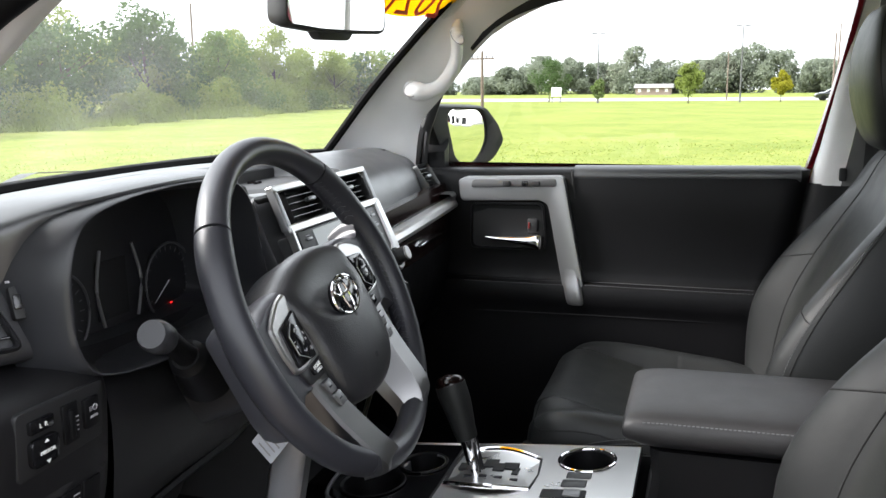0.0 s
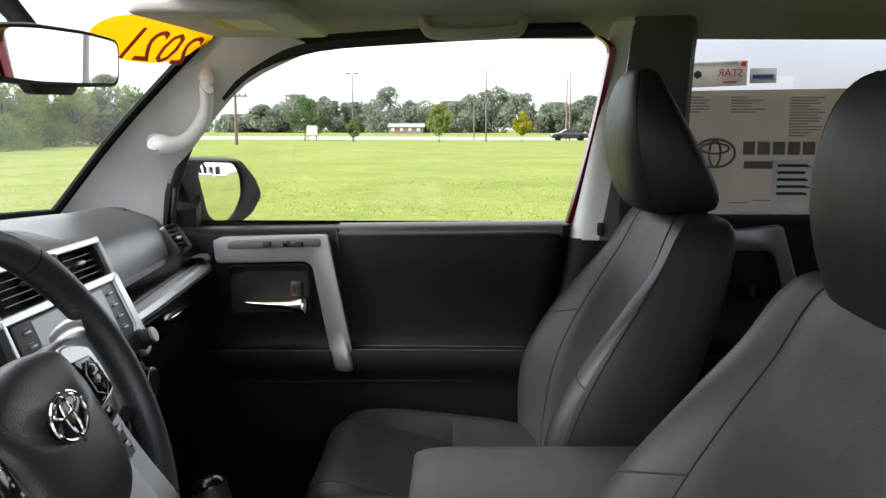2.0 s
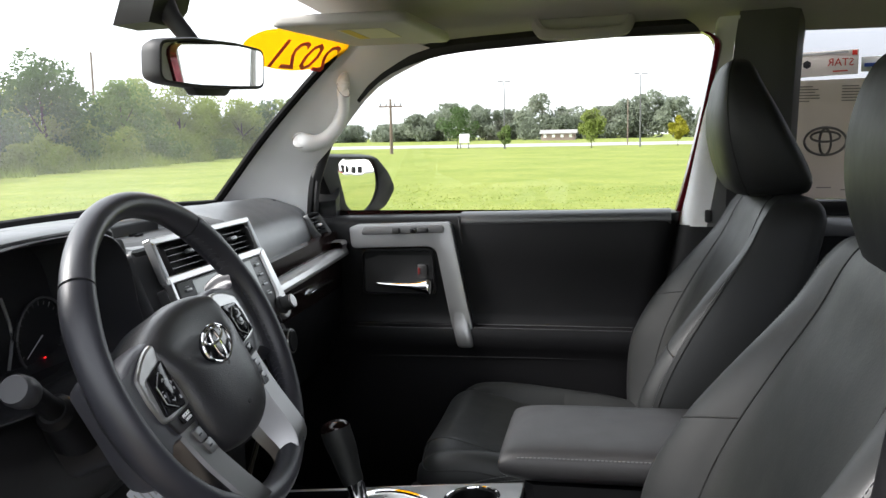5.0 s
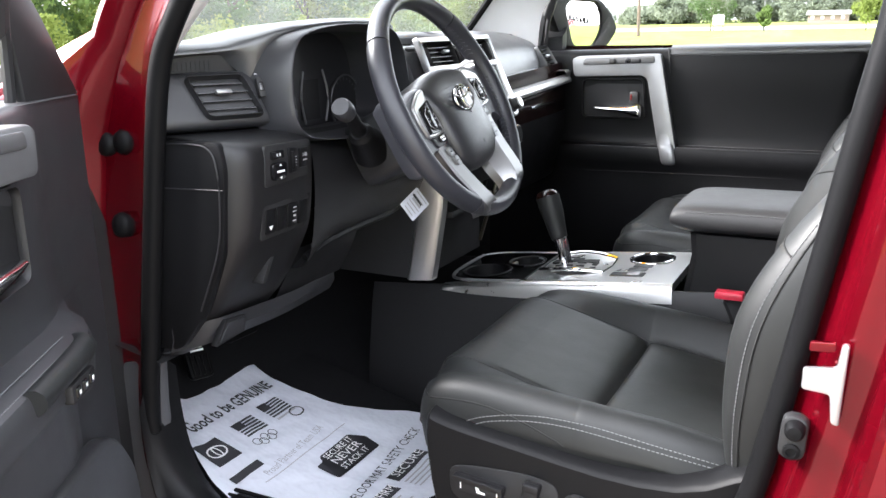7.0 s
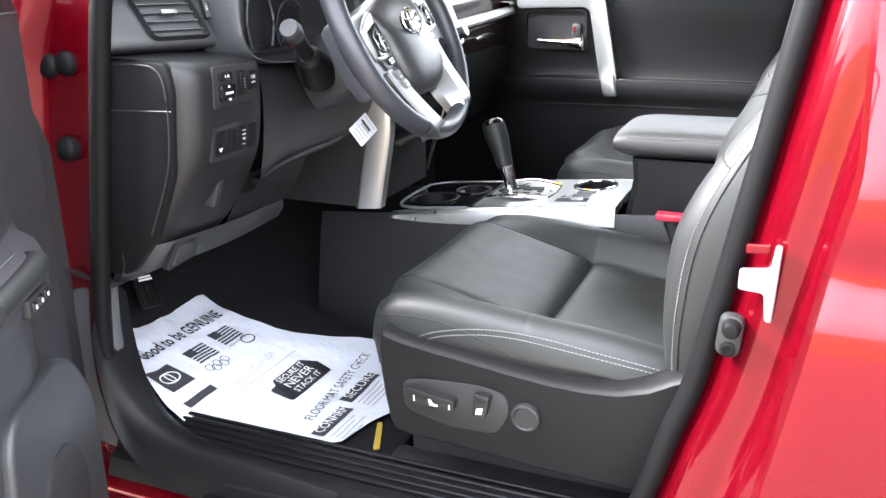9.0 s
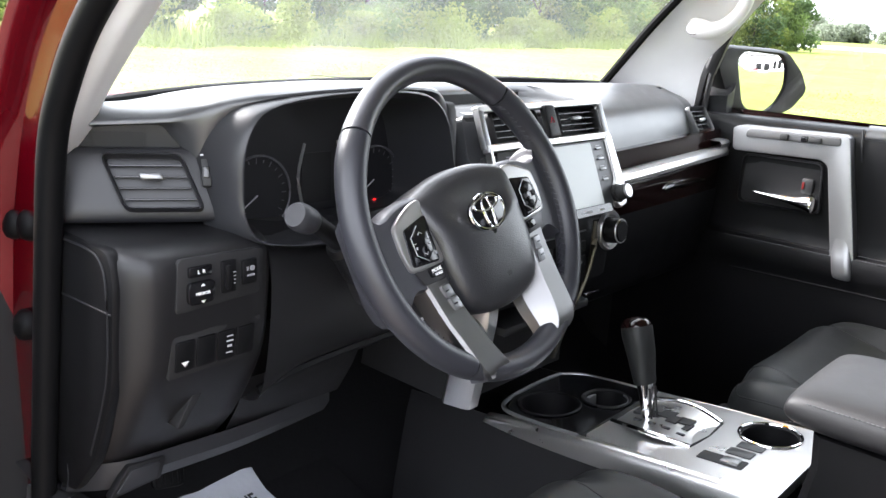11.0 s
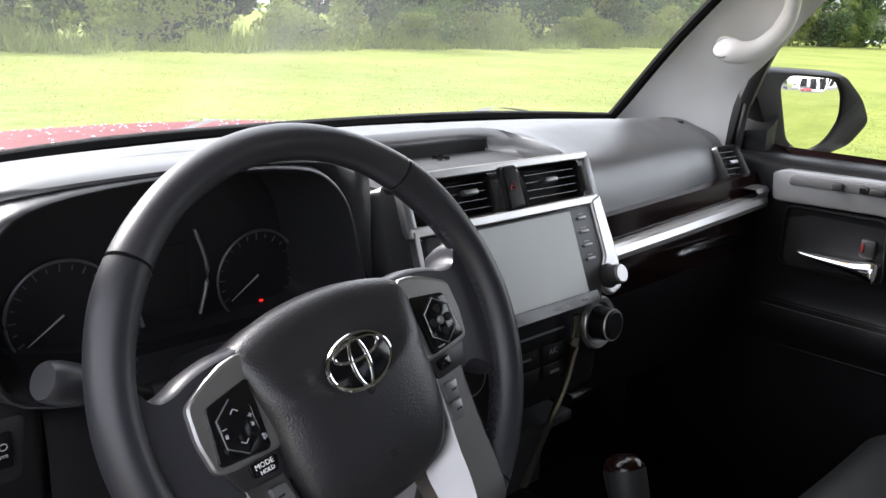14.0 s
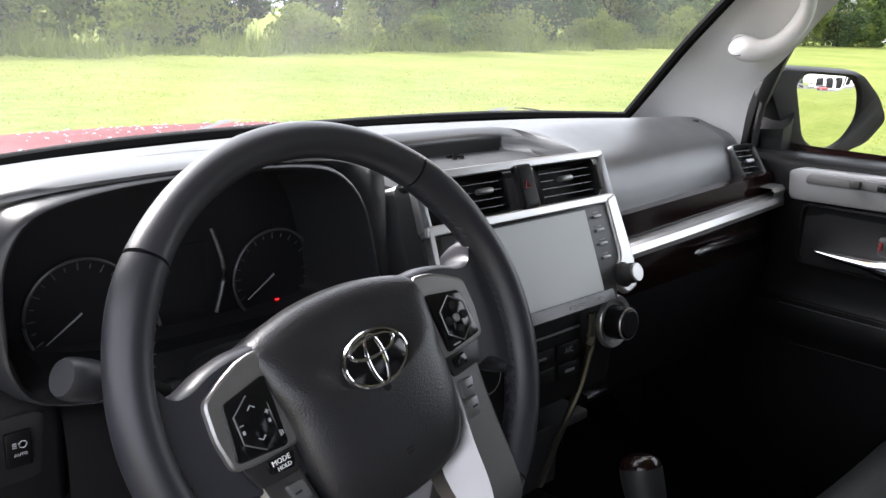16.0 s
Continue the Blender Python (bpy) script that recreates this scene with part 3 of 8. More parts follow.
PAD = [
    (-0.756, 1.272, 0.335, 1.284, 0.318, 1.272, 0.350, 1.266),
    (-0.70, 1.276, 0.305, 1.288, 0.286, 1.274, 0.320, 1.267),
    (-0.64, 1.280, 0.272, 1.291, 0.252, 1.278, 0.285, 1.269),
    (-0.615, 1.283, 0.245, 1.298, 0.225, 1.285, 0.235, 1.235),
    (-0.585, 1.286, 0.228, 1.309, 0.205, 1.299, 0.225, 1.27),
    (-0.54, 1.288, 0.212, 1.317, 0.185, 1.309, 0.22, 1.29),
    (-0.45, 1.290, 0.205, 1.322, 0.176, 1.315, 0.22, 1.30),
    (-0.36, 1.290, 0.205, 1.322, 0.176, 1.315, 0.22, 1.30),
    (-0.28, 1.290, 0.212, 1.317, 0.185, 1.309, 0.22, 1.29),
    (-0.235, 1.290, 0.228, 1.304, 0.205, 1.293, 0.225, 1.24),
    (-0.205, 1.290, 0.245, 1.291, 0.222, 1.278, 0.215, 1.19),
    (-0.190, 1.290, 0.25, 1.287, 0.222, 1.274, 0.21, 1.17),
    (-0.170, 1.290, 0.36, 1.284, 0.345, 1.262, 0.22, 1.262),
    (-0.01, 1.290, 0.365, 1.285, 0.35, 1.262, 0.22, 1.262),
    (0.150, 1.288, 0.36, 1.284, 0.345, 1.262, 0.22, 1.262),
    (0.168, 1.287, 0.26, 1.282, 0.225, 1.265, 0.205, 1.180),
    (0.22, 1.287, 0.31, 1.284, 0.232, 1.248, 0.207, 1.177),
    (0.40, 1.285, 0.315, 1.283, 0.239, 1.246, 0.213, 1.181),
    (0.56, 1.281, 0.32, 1.279, 0.250, 1.246, 0.226, 1.185),
    (0.635, 1.277, 0.325, 1.276, 0.263, 1.247, 0.238, 1.187),
    (0.66, 1.276, 0.330, 1.274, 0.276, 1.248, 0.250, 1.188),
    (0.715, 1.270, 0.335, 1.268, 0.285, 1.246, 0.252, 1.180),
    (0.735, 1.258, 0.345, 1.256, 0.305, 1.240, 0.275, 1.184),
]
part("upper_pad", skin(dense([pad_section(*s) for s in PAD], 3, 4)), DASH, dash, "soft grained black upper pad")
# storage slot in the pad above the driver's vent
HOUSING = material("dark_vent_housing_plastic", (0.019, 0.019, 0.0215), 0.42, grain=0.2, grain_scale=1200, voronoi=True, spec=0.45)
part("slot_wall", skin([[(x, 0.3005 - 0.55 * (x + 0.688), z) for x in np.linspace(-0.757, -0.612, 6)] for z in (1.228, 1.276)]), KNEE, dash)
SLOTM = frame_at((-0.692, 0.3025, 1.256), (1, -0.55, 0), (0, 0, 1))
# near-black colour paints the recess shade on this barely raised slab and ribs
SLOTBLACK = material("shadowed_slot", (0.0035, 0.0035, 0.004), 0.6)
slot = part("slot", moved(slab(round_outline([(-0.046, -0.010), (0.044, -0.0085), (0.044, 0.0085), (-0.046, 0.008)], 0.004), "z", -0.03, 0.001), SLOTM), SLOTBLACK, dash, "ribbed outlet above the vent, recess shade in its colour")
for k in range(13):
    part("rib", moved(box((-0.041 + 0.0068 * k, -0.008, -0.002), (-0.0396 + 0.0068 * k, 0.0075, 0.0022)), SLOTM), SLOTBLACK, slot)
# tray hood and lens behind the centre vents
tray = round_outline([(-0.176, 0.214), (0.080, 0.214), (0.112, 0.250), (0.150, 0.322), (0.140, 0.352), (-0.176, 0.352)], [0.01, 0.03, 0.03, 0.02, 0.015, 0.01], 5)
part("tray_floor", slab(tray, "z", 1.254, 1.2655, 0.002), DARK, dash, "dark tray behind the vents")
# added dark sheet: shade on the pad's rear-facing edge behind the tray
part("tray_wall_shade", skin([[(x, 0.3475, z) for x in np.linspace(-0.165, 0.135, 8)] for z in (1.262, 1.2815)]), DARK, dash)
lens = bmesh.new()
for x, y in ((0.016, 0.330), (0.028, 0.330), (0.014, 0.318), (0.027, 0.318)):
    bmesh.ops.create_cube(lens, size=1, matrix=Matrix.Translation((x, y, 1.2665)) @ Matrix.Diagonal((0.006, 0.005, 0.006, 1)))
part("sensor_lens", lens, GLOSSBLACK, dash)

# vent housing on the driver's side, a shelf below it, and the lower panel
hs = []
for x, d in ((-0.752, 0.006), (-0.738, 0.0), (-0.70, 0.0), (-0.64, 0.0), (-0.605, 0.004), (-0.588, 0.02)):
    d += 0.62 * max(0.0, -0.605 - x)
    hs.append([(x, 0.262 + d, 1.243), (x, 0.245 + d, 1.247), (x, 0.232 + d, 1.240), (x, 0.214 + d, 1.20), (x, 0.206 + d, 1.178), (x, 0.214 + d, 1.166), (x, 0.26 + d, 1.158)])
part("vent_housing", skin(dense(hs, 3, 3)), HOUSING, dash, "black vent housing")
low_secs = []
for x, d in ((-0.749, 0.05), (-0.742, 0.022), (-0.722, 0.004), (-0.70, 0.0), (-0.64, 0.0), (-0.575, 0.0), (-0.562, 0.015)):
    low_secs.append([(x, 0.40, 1.161), (x, 0.27, 1.160), (x, 0.215 + d * 0.5, 1.158), (x, 0.182 + d, 1.153), (x, 0.166 + d, 1.138), (x, 0.165 + d, 1.10), (x, 0.172 + d, 1.03), (x, 0.19 + d, 0.98), (x, 0.24 + d, 0.90), (x, 0.305 + d * 0.6, 0.835), (x, 0.325 + d * 0.4, 0.815)])
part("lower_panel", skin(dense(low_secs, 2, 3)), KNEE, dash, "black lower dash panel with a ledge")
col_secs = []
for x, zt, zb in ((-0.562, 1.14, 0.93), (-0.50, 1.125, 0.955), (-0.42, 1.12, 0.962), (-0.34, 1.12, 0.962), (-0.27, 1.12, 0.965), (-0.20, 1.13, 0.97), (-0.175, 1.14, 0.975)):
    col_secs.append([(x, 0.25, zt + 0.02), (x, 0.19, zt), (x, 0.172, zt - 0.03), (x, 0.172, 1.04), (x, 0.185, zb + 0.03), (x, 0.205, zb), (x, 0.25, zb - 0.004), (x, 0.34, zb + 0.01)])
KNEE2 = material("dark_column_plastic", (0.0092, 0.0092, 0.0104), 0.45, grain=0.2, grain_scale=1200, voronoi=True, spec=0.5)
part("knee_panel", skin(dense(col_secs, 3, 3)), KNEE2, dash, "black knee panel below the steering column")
part("knee_lip", tube(arc([(-0.56, 0.20, 0.945), (-0.50, 0.198, 0.957), (-0.40, 0.198, 0.963), (-0.30, 0.20, 0.964), (-0.22, 0.21, 0.968)], 4), 0.006, 6), PLASTIC, dash)
part("knee_filler", skin(dense([[(x, 0.215, 0.958), (x, 0.232, 0.918), (x, 0.262, 0.868)] for x in (-0.566, -0.50, -0.44, -0.37)], 2, 3)), KNEE, dash, "black lower knee filler panel")
under = [[(x, 0.325, 0.817), (x, 0.36, 0.822), (x, 0.5, 0.85)] for x in (-0.77, -0.56)]
part("under_cover", skin(under), DARK, dash)
BAND = material("dark_grey_band", (0.017, 0.0173, 0.0200), 0.5, grain=0.3, grain_scale=1000)
lowband = [[(-0.752, 0.315, 0.868), (-0.752, 0.322, 0.828), (-0.752, 0.40, 0.815)], [(-0.72, 0.252, 0.884), (-0.72, 0.268, 0.842), (-0.72, 0.40, 0.826)], [(-0.64, 0.248, 0.880), (-0.64, 0.264, 0.838), (-0.64, 0.40, 0.826)], [(-0.53, 0.252, 0.873), (-0.53, 0.267, 0.833), (-0.53, 0.40, 0.826)], [(-0.38, 0.268, 0.868), (-0.38, 0.280, 0.832), (-0.38, 0.38, 0.826)]]
part("lower_band", skin(dense(lowband, 4, 2)), BAND, dash, "dark grey lower edge band")
hatch = [(-0.738, 0.845), (-0.672, 0.850), (-0.664, 0.876), (-0.712, 0.880)]
ho = part("hatch", moved(slab(round_outline(hatch, 0.003), "y", -0.012, 0.0, 0.0015), Matrix.Translation((0, 0.2535, 0))), KNEE, dash, "small square access hatch")
part("hatch_cover", moved(slab(round_outline([(-0.702 + (x + 0.702) * 0.78, 0.863 + (z - 0.863) * 0.72) for x, z in hatch], 0.003), "y", -0.0145, -0.011, 0.001), Matrix.Translation((0, 0.2535, 0))), BAND, ho)
part("release_lever", moved(slab(round_outline([(-0.676, 0.932), (-0.668, 0.932), (-0.640, 0.972), (-0.652, 0.974)], 0.003), "y", 0.196, 0.225, 0.003), Matrix.Identity(4)), DARK, dash, "black release lever")
# lighter grey for thin bars that paint the highlight along the cap's grooves
GROOVE = material("groove_edge_highlight", (0.016, 0.016, 0.018), 0.4)
cap = round_outline([(0.195, 1.158), (0.345, 1.158), (0.355, 0.83), (0.30, 0.835), (0.245, 0.90), (0.200, 1.00), (0.187, 1.12)], 0.016)
part("end_cap", slab(cap, "x", -0.7515, -0.735, 0.005), PLASTIC, dash, "black dash end cap")
part("groove", tube(arc([(-0.7515, 0.31, 1.151), (-0.7525, 0.24, 1.153), (-0.7525, 0.212, 1.147), (-0.7525, 0.200, 1.125), (-0.7525, 0.199, 1.07), (-0.7525, 0.210, 1.0), (-0.7525, 0.252, 0.905)], 5), 0.0012, 6), GROOVE, dash)
part("groove", tube([(-0.7515, 0.33, 1.086), (-0.7515, 0.193, 1.090)], 0.0012, 6), GROOVE, dash)


# shade deep inside the vents is put into this near-black colour
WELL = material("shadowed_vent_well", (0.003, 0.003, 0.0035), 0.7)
SLAT = material("vent_slat_plastic", (0.020, 0.020, 0.022), 0.24, spec=0.8)


def vent(name, c, xdir, ydir, w, h, slats, parent, tab=0.0, skirt=0.03, shear=0.0, frame=PLASTIC):
    """An air vent: frame, dark well, slats, tab. x across, y up, z towards the seats."""
    m = frame_at(c, xdir, ydir) @ Matrix(((1, shear, 0, 0), (0, 1, 0, 0), (0, 0, 1, 0), (0, 0, 0, 1)))
    out = round_outline([(-w / 2 - 0.004, -h / 2 - 0.004), (w / 2 + 0.004, -h / 2 - 0.004), (w / 2 + 0.004, h / 2 + 0.004), (-w / 2 - 0.004, h / 2 + 0.004)], 0.010)
    inn = round_outline([(-w / 2, -h / 2), (w / 2, -h / 2), (w / 2, h / 2), (-w / 2, h / 2)], 0.007)
    rows = [[(a, b, -skirt) for a, b in out], [(a, b, 0.002) for a, b in out], [(a * 0.5 + c2 * 0.5, b * 0.5 + d * 0.5, 0.006) for (a, b), (c2, d) in zip(out, inn)], [(a, b, 0.002) for a, b in inn], [(a, b, -0.022) for a, b in inn]]
    v = part(name, moved(skin(rows, closed=True), m), frame, parent)
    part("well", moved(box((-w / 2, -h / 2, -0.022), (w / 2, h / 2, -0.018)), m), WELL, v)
    for k in range(slats):
        y = -h / 2 + h * (k + 0.75) / (slats + 0.5)
        s = box((-w / 2 + 0.001, -0.0009, -0.006), (w / 2 - 0.001, 0.0009, 0.003), 0.0006, 1)
        part("slat", moved(s, m @ Matrix.Translation((0, y, -0.003)) @ pose(0, 0, 0, 3)), SLAT, v)
    y = -h / 2 + h * (slats // 2 + 0.75) / (slats + 0.5)
    part("tab", moved(box((tab - 0.012, y - 0.004, -0.002), (tab + 0.012, y + 0.003, 0.008), 0.0025), m), SATIN, v, "silver vent tab")
    return v


vent("air_vent", (-0.667, 0.246, 1.213), (1, -0.62, 0.0), (0, 0.42, 1), 0.079, 0.057, 4, dash, shear=-0.40, frame=HOUSING)
wheel_m = frame_at((-0.6135, 0.2215, 1.226), (1, -0.62, 0), (0, 0.42, 1))
tw = part("vent_thumbwheel", moved(slab(round_outline([(-0.0055, -0.019), (0.0045, -0.019), (0.0020, 0.012), (-0.0075, 0.012)], 0.002), "z", -0.01, 0.004, 0.0012), wheel_m), DARK, dash, "black vent thumbwheel")
part("wheel_grip", moved(box((-0.0050, -0.010, 0.002), (0.0022, 0.004, 0.0062), 0.0015), wheel_m), SLAT, tw)
part("wheel_mark", moved(box((-0.008, 0.016, 0.0005), (-0.002, 0.018, 0.0014)), wheel_m), GREYINK, tw)
vent("air_vent", (0.668, 0.2340, 1.217), (1, -0.08, 0), (0, 0.60, 1), 0.064, 0.058, 5, dash, shear=-0.13, frame=DASH)
part("pad_marking", moved(box((-0.02, -0.003, 0), (0.02, 0.003, 0.0006)), frame_at((0.60, 0.2105, 1.188), (1, 0.05, 0.02), (0, 0.1, 1))), material("embossed_mark", (0.012, 0.012, 0.013), 0.6), dash)
# defroster outlet by the pillar
part("defroster", box((0.600, 0.335, 1.270), (0.665, 0.362, 1.2795), 0.002), DARK, dash)

# instrument cluster
DIALRING = material("dark_dial_ring", (0.13, 0.13, 0.14), 0.4, metal=0.6)
def ring_at(k):
    """The cluster opening, shrunk by k, as pairs of x and z."""
    base = [(-0.598, 1.20), (-0.597, 1.245), (-0.585, 1.278), (-0.56, 1.297), (-0.50, 1.308), (-0.405, 1.312), (-0.32, 1.307), (-0.282, 1.293), (-0.257, 1.262), (-0.242, 1.21), (-0.236, 1.165), (-0.245, 1.142), (-0.30, 1.134), (-0.405, 1.132), (-0.51, 1.136), (-0.575, 1.148), (-0.594, 1.17)]
    cx, cz = -0.405, 1.215
    return [(cx + (x - cx) * k, cz + (z - cz) * k) for x, z in base]


rows = []
for k, y in ((1.10, 0.24), (1.065, 0.20), (1.035, 0.178), (1.01, 0.172), (0.99, 0.178), (0.955, 0.215), (0.93, 0.262), (0.90, 0.30)):
    rows.append([(x, y + (0.03 * max(0, (1.19 - z) / 0.06) if k < 1.0 else -0.012 * max(0, (1.19 - z) / 0.06)), z) for x, z in ring_at(k)])
rows = [catmull(r, 3, True) for r in rows]
DIALFACE = material("black_dial_face", (0.014, 0.014, 0.016), 0.35, spec=0.6)
SURROUND = material("dark_surround_plastic", (0.024, 0.0245, 0.028), 0.38, grain=0.15, grain_scale=1200, voronoi=True, spec=0.5)
cluster = part("instrument_panel", skin(dense(rows, 2, 1), closed=True), SURROUND, dash, "hooded instrument cluster surround")
part("back_plate", slab([(x, z) for x, z in ring_at(0.93)], "y", 0.288, 0.292), DIALFACE, cluster, "black gauge plate")


BORDER0 = material("dim_dial_marks", (0.12, 0.12, 0.125), 0.6)


def gauge(cx, cz, r, needle):
    """A dial with a bright arc, ticks and a needle."""
    pts = [(cx + r * math.cos(a), 0.280, cz + r * math.sin(a)) for a in (radians(-40 + 262 * k / 40) for k in range(41))]
    part("dial_ring", tube(pts, 0.0016, 6), DIALRING, cluster, "silver dial ring")
    part("dial_face", lathe([(r * 0.96, 0), (r * 0.96, 0.002), (0.0001, 0.002)], 32, Matrix.Translation((cx, 0.287, cz)) @ pose(0, 0, 0, 90)), DIALFACE, cluster)
    t = bmesh.new()
    for k in range(17):
        a = radians(-30 + 240 * k / 16)
        c = Vector((cx + r * 0.86 * math.cos(a), 0.2835, cz + r * 0.86 * math.sin(a)))
        bmesh.ops.create_cube(t, size=1, matrix=Matrix.Translation(c) @ Matrix.Rotation(-a, 4, "Y") @ Matrix.Diagonal((r * (0.14 if k % 2 == 0 else 0.08), 0.0006, 0.0012, 1)))
    part("dial_marks", t, BORDER0, cluster)
    a = radians(needle)
    part("needle", tube([(cx, 0.281, cz), (cx + 0.8 * r * math.cos(a), 0.281, cz + 0.8 * r * math.sin(a))], [0.0011, 0.0005], 6), GREYINK, cluster, "pale dial needle")


gauge(-0.500, 1.172, 0.052, 215)
gauge(-0.292, 1.172, 0.050, 215)
for x0, x1 in ((-0.437, -0.425), (-0.355, -0.367)):
    part("divider_strip", tube(arc([(x1, 0.279, 1.235), (x0, 0.277, 1.19), (x0 - 0.01 * math.copysign(1, x0 + 0.396), 0.277, 1.145)], 4), 0.0022, 6), SATIN, cluster, "silver divider strip")
part("info_display", slab([(-0.425, 1.15), (-0.37, 1.15), (-0.372, 1.22), (-0.423, 1.22)], "y", 0.2855, 0.2875), DARK, cluster)
tell = bpy.data.materials.new("red_warning_lamp")
tell.use_nodes = True
tell.node_tree.nodes["Principled BSDF"].inputs["Base Color"].default_value = (0.8, 0.02, 0.02, 1)
tell.node_tree.nodes["Principled BSDF"].inputs["Emission Color"].default_value = (1.0, 0.02, 0.02, 1)
tell.node_tree.nodes["Principled BSDF"].inputs["Emission Strength"].default_value = 0.5
part("warning_lamp", box((-0.2895, 0.2825, 1.1365), (-0.2845, 0.284, 1.1425), 0.001, 1), tell, cluster, "lit red warning lamp")

# switch groups on the lower panel
SWM = frame_at((-0.638, 0.1655, 1.119), (1, 0, 0), (0, 0.0, 1)) @ Matrix.Diagonal((0.90, 0.86, 1, 1))


def on_sw(bm):
    return moved(bm, SWM)


sw = part("switch_plate", on_sw(slab(round_outline([(-0.062, -0.040), (0.060, -0.034), (0.066, 0.028), (-0.058, 0.031)], 0.008), "z", -0.004, 0.0025, 0.0015)), DARK, dash, "black switch plate")
part("mirror_switch", on_sw(slab(round_outline([(-0.048, -0.030), (-0.012, -0.029), (-0.010, 0.0), (-0.048, 0.0)], 0.008), "z", 0.002, 0.009, 0.002)), GLOSSBLACK, sw, "black mirror control pad")
part("selector", on_sw(box((-0.046, 0.006, 0.002), (-0.014, 0.020, 0.0075), 0.002)), GLOSSBLACK, sw)
part("lettering", on_sw(words("MIRROR", 0.0055, Matrix.Translation((-0.029, -0.015, 0.0098)))), WHITEINK, sw)
part("lettering", on_sw(words("L  R", 0.0065, Matrix.Translation((-0.030, 0.013, 0.0082)))), WHITEINK, sw)
for (a, b), tri_up in (((-0.029, -0.004), 1), ((-0.029, -0.026), -1)):
    part("arrow_mark", on_sw(slab([(a - 0.003, b - 0.0015 * tri_up), (a + 0.003, b - 0.0015 * tri_up), (a, b + 0.002 * tri_up)], "z", 0.0092, 0.0098)), WHITEINK, sw)
part("dimmer_wheel", on_sw(join(box((0.000, -0.024, 0.002), (0.022, 0.020, 0.006), 0.002), box((0.005, -0.018, 0.004), (0.012, 0.014, 0.010), 0.002))), PLASTIC, sw)
bars = bmesh.new()
for k in range(4):
    bmesh.ops.create_cube(bars, size=1, matrix=Matrix.Translation((0.0185, -0.012 + 0.005 * k, 0.0064)) @ Matrix.Diagonal((0.002 + 0.0006 * k, 0.0012, 0.0006, 1)))
part("dimmer_scale", on_sw(bars), GREYINK, sw)
part("lamp_button", on_sw(box((0.030, -0.018, 0.002), (0.052, 0.016, 0.007), 0.002)), PLASTIC, sw)
icon = join(lathe([(0.0036, 0), (0.0036, 0.0006), (0.0028, 0.0006), (0.0028, 0)], 16, Matrix.Translation((0.044, 0.004, 0.0072))), box((0.0355, 0.0036, 0.0072), (0.0390, 0.0043, 0.0078)), box((0.0355, 0.0056, 0.0072), (0.0390, 0.0063, 0.0078)), box((0.0355, 0.0016, 0.0072), (0.0390, 0.0023, 0.0078)))
part("lamp_icon", on_sw(icon), GREYINK, sw)
part("lettering", on_sw(words("AUTO", 0.0040, Matrix.Translation((0.042, -0.0055, 0.0074)))), GREYINK, sw)
SW2 = frame_at((-0.64, 0.1725, 1.035), (1, 0, 0), (0, -0.12, 1))
sw2 = part("switch_plate", moved(slab(round_outline([(-0.060, -0.030), (0.052, -0.026), (0.064, 0.026), (-0.056, 0.024)], 0.008), "z", -0.006, 0.002, 0.0015), SW2), DARK, dash, "lower black switch plate")
for k in range(4):
    x = -0.052 + 0.0265 * k
    part("button", moved(box((x, -0.020, 0.001), (x + 0.024, 0.017, 0.005), 0.002), SW2), PLASTIC, sw2)
for x0, x1, y0, y1 in ((0.013, 0.021, 0.009, 0.0105), (0.0125, 0.0215, 0.0025, 0.0045), (0.014, 0.020, -0.0045, -0.0015), (0.013, 0.021, -0.012, -0.0105)):
    part("button_mark", moved(box((x0, y0, 0.005), (x1, y1, 0.0056)), SW2), GREYINK, sw2)
part("button_mark", moved(slab([(-0.045, -0.008), (-0.036, -0.008), (-0.0405, -0.014)], "z", 0.005, 0.0056), SW2), WHITEINK, sw2)

# centre stack
FY = (0, 0.42, 1)
STACK = frame_at((-0.01, 0.155, 1.195), (1, 0, 0), FY)


def on_stack(bm):
    return moved(bm, STACK)


# frame of the stack as a ring round the vents and the display
frame_out = round_outline([(-0.170, 0.092), (0.166, 0.092), (0.176, 0.030), (0.172, -0.055), (0.150, -0.098), (-0.150, -0.098), (-0.172, -0.055), (-0.176, 0.030)], 0.012)
stack_side = [[(a * s, b * s2 if b < 0 else b, z) for a, b in frame_out] for s, s2, z in ((1.03, 1.0, -0.09), (1.02, 1.0, -0.05), (1.0, 1.0, -0.034), (0.99, 0.99, -0.030))]
part("stack_body", on_stack(skin(stack_side, closed=True, caps=True)), DASH, dash, "black centre stack body")
top_band = slab(round_outline([(-0.170, 0.086), (0.168, 0.086), (0.168, 0.096), (-0.170, 0.096)], 0.003), "z", -0.006, 0.006, 0.0015)
mid_band = slab(round_outline([(-0.172, 0.025), (0.170, 0.025), (0.168, 0.037), (-0.170, 0.037)], 0.003), "z", -0.004, 0.007, 0.002)
right_band = slab(round_outline([(0.150, 0.030), (0.172, 0.036), (0.180, -0.055), (0.172, -0.092), (0.148, -0.098), (0.136, -0.086), (0.140, -0.060), (0.152, -0.046)], 0.006), "z", -0.004, 0.008, 0.003)
left_band = slab(round_outline([(-0.160, 0.030), (-0.166, 0.034), (-0.171, -0.055), (-0.164, -0.090), (-0.148, -0.098), (-0.140, -0.090), (-0.150, -0.080), (-0.164, -0.050)], 0.003), "z", -0.004, 0.008, 0.003)
post_r = slab(round_outline([(0.158, 0.03), (0.172, 0.03), (0.170, 0.092), (0.158, 0.090)], 0.003), "z", -0.006, 0.006, 0.002)
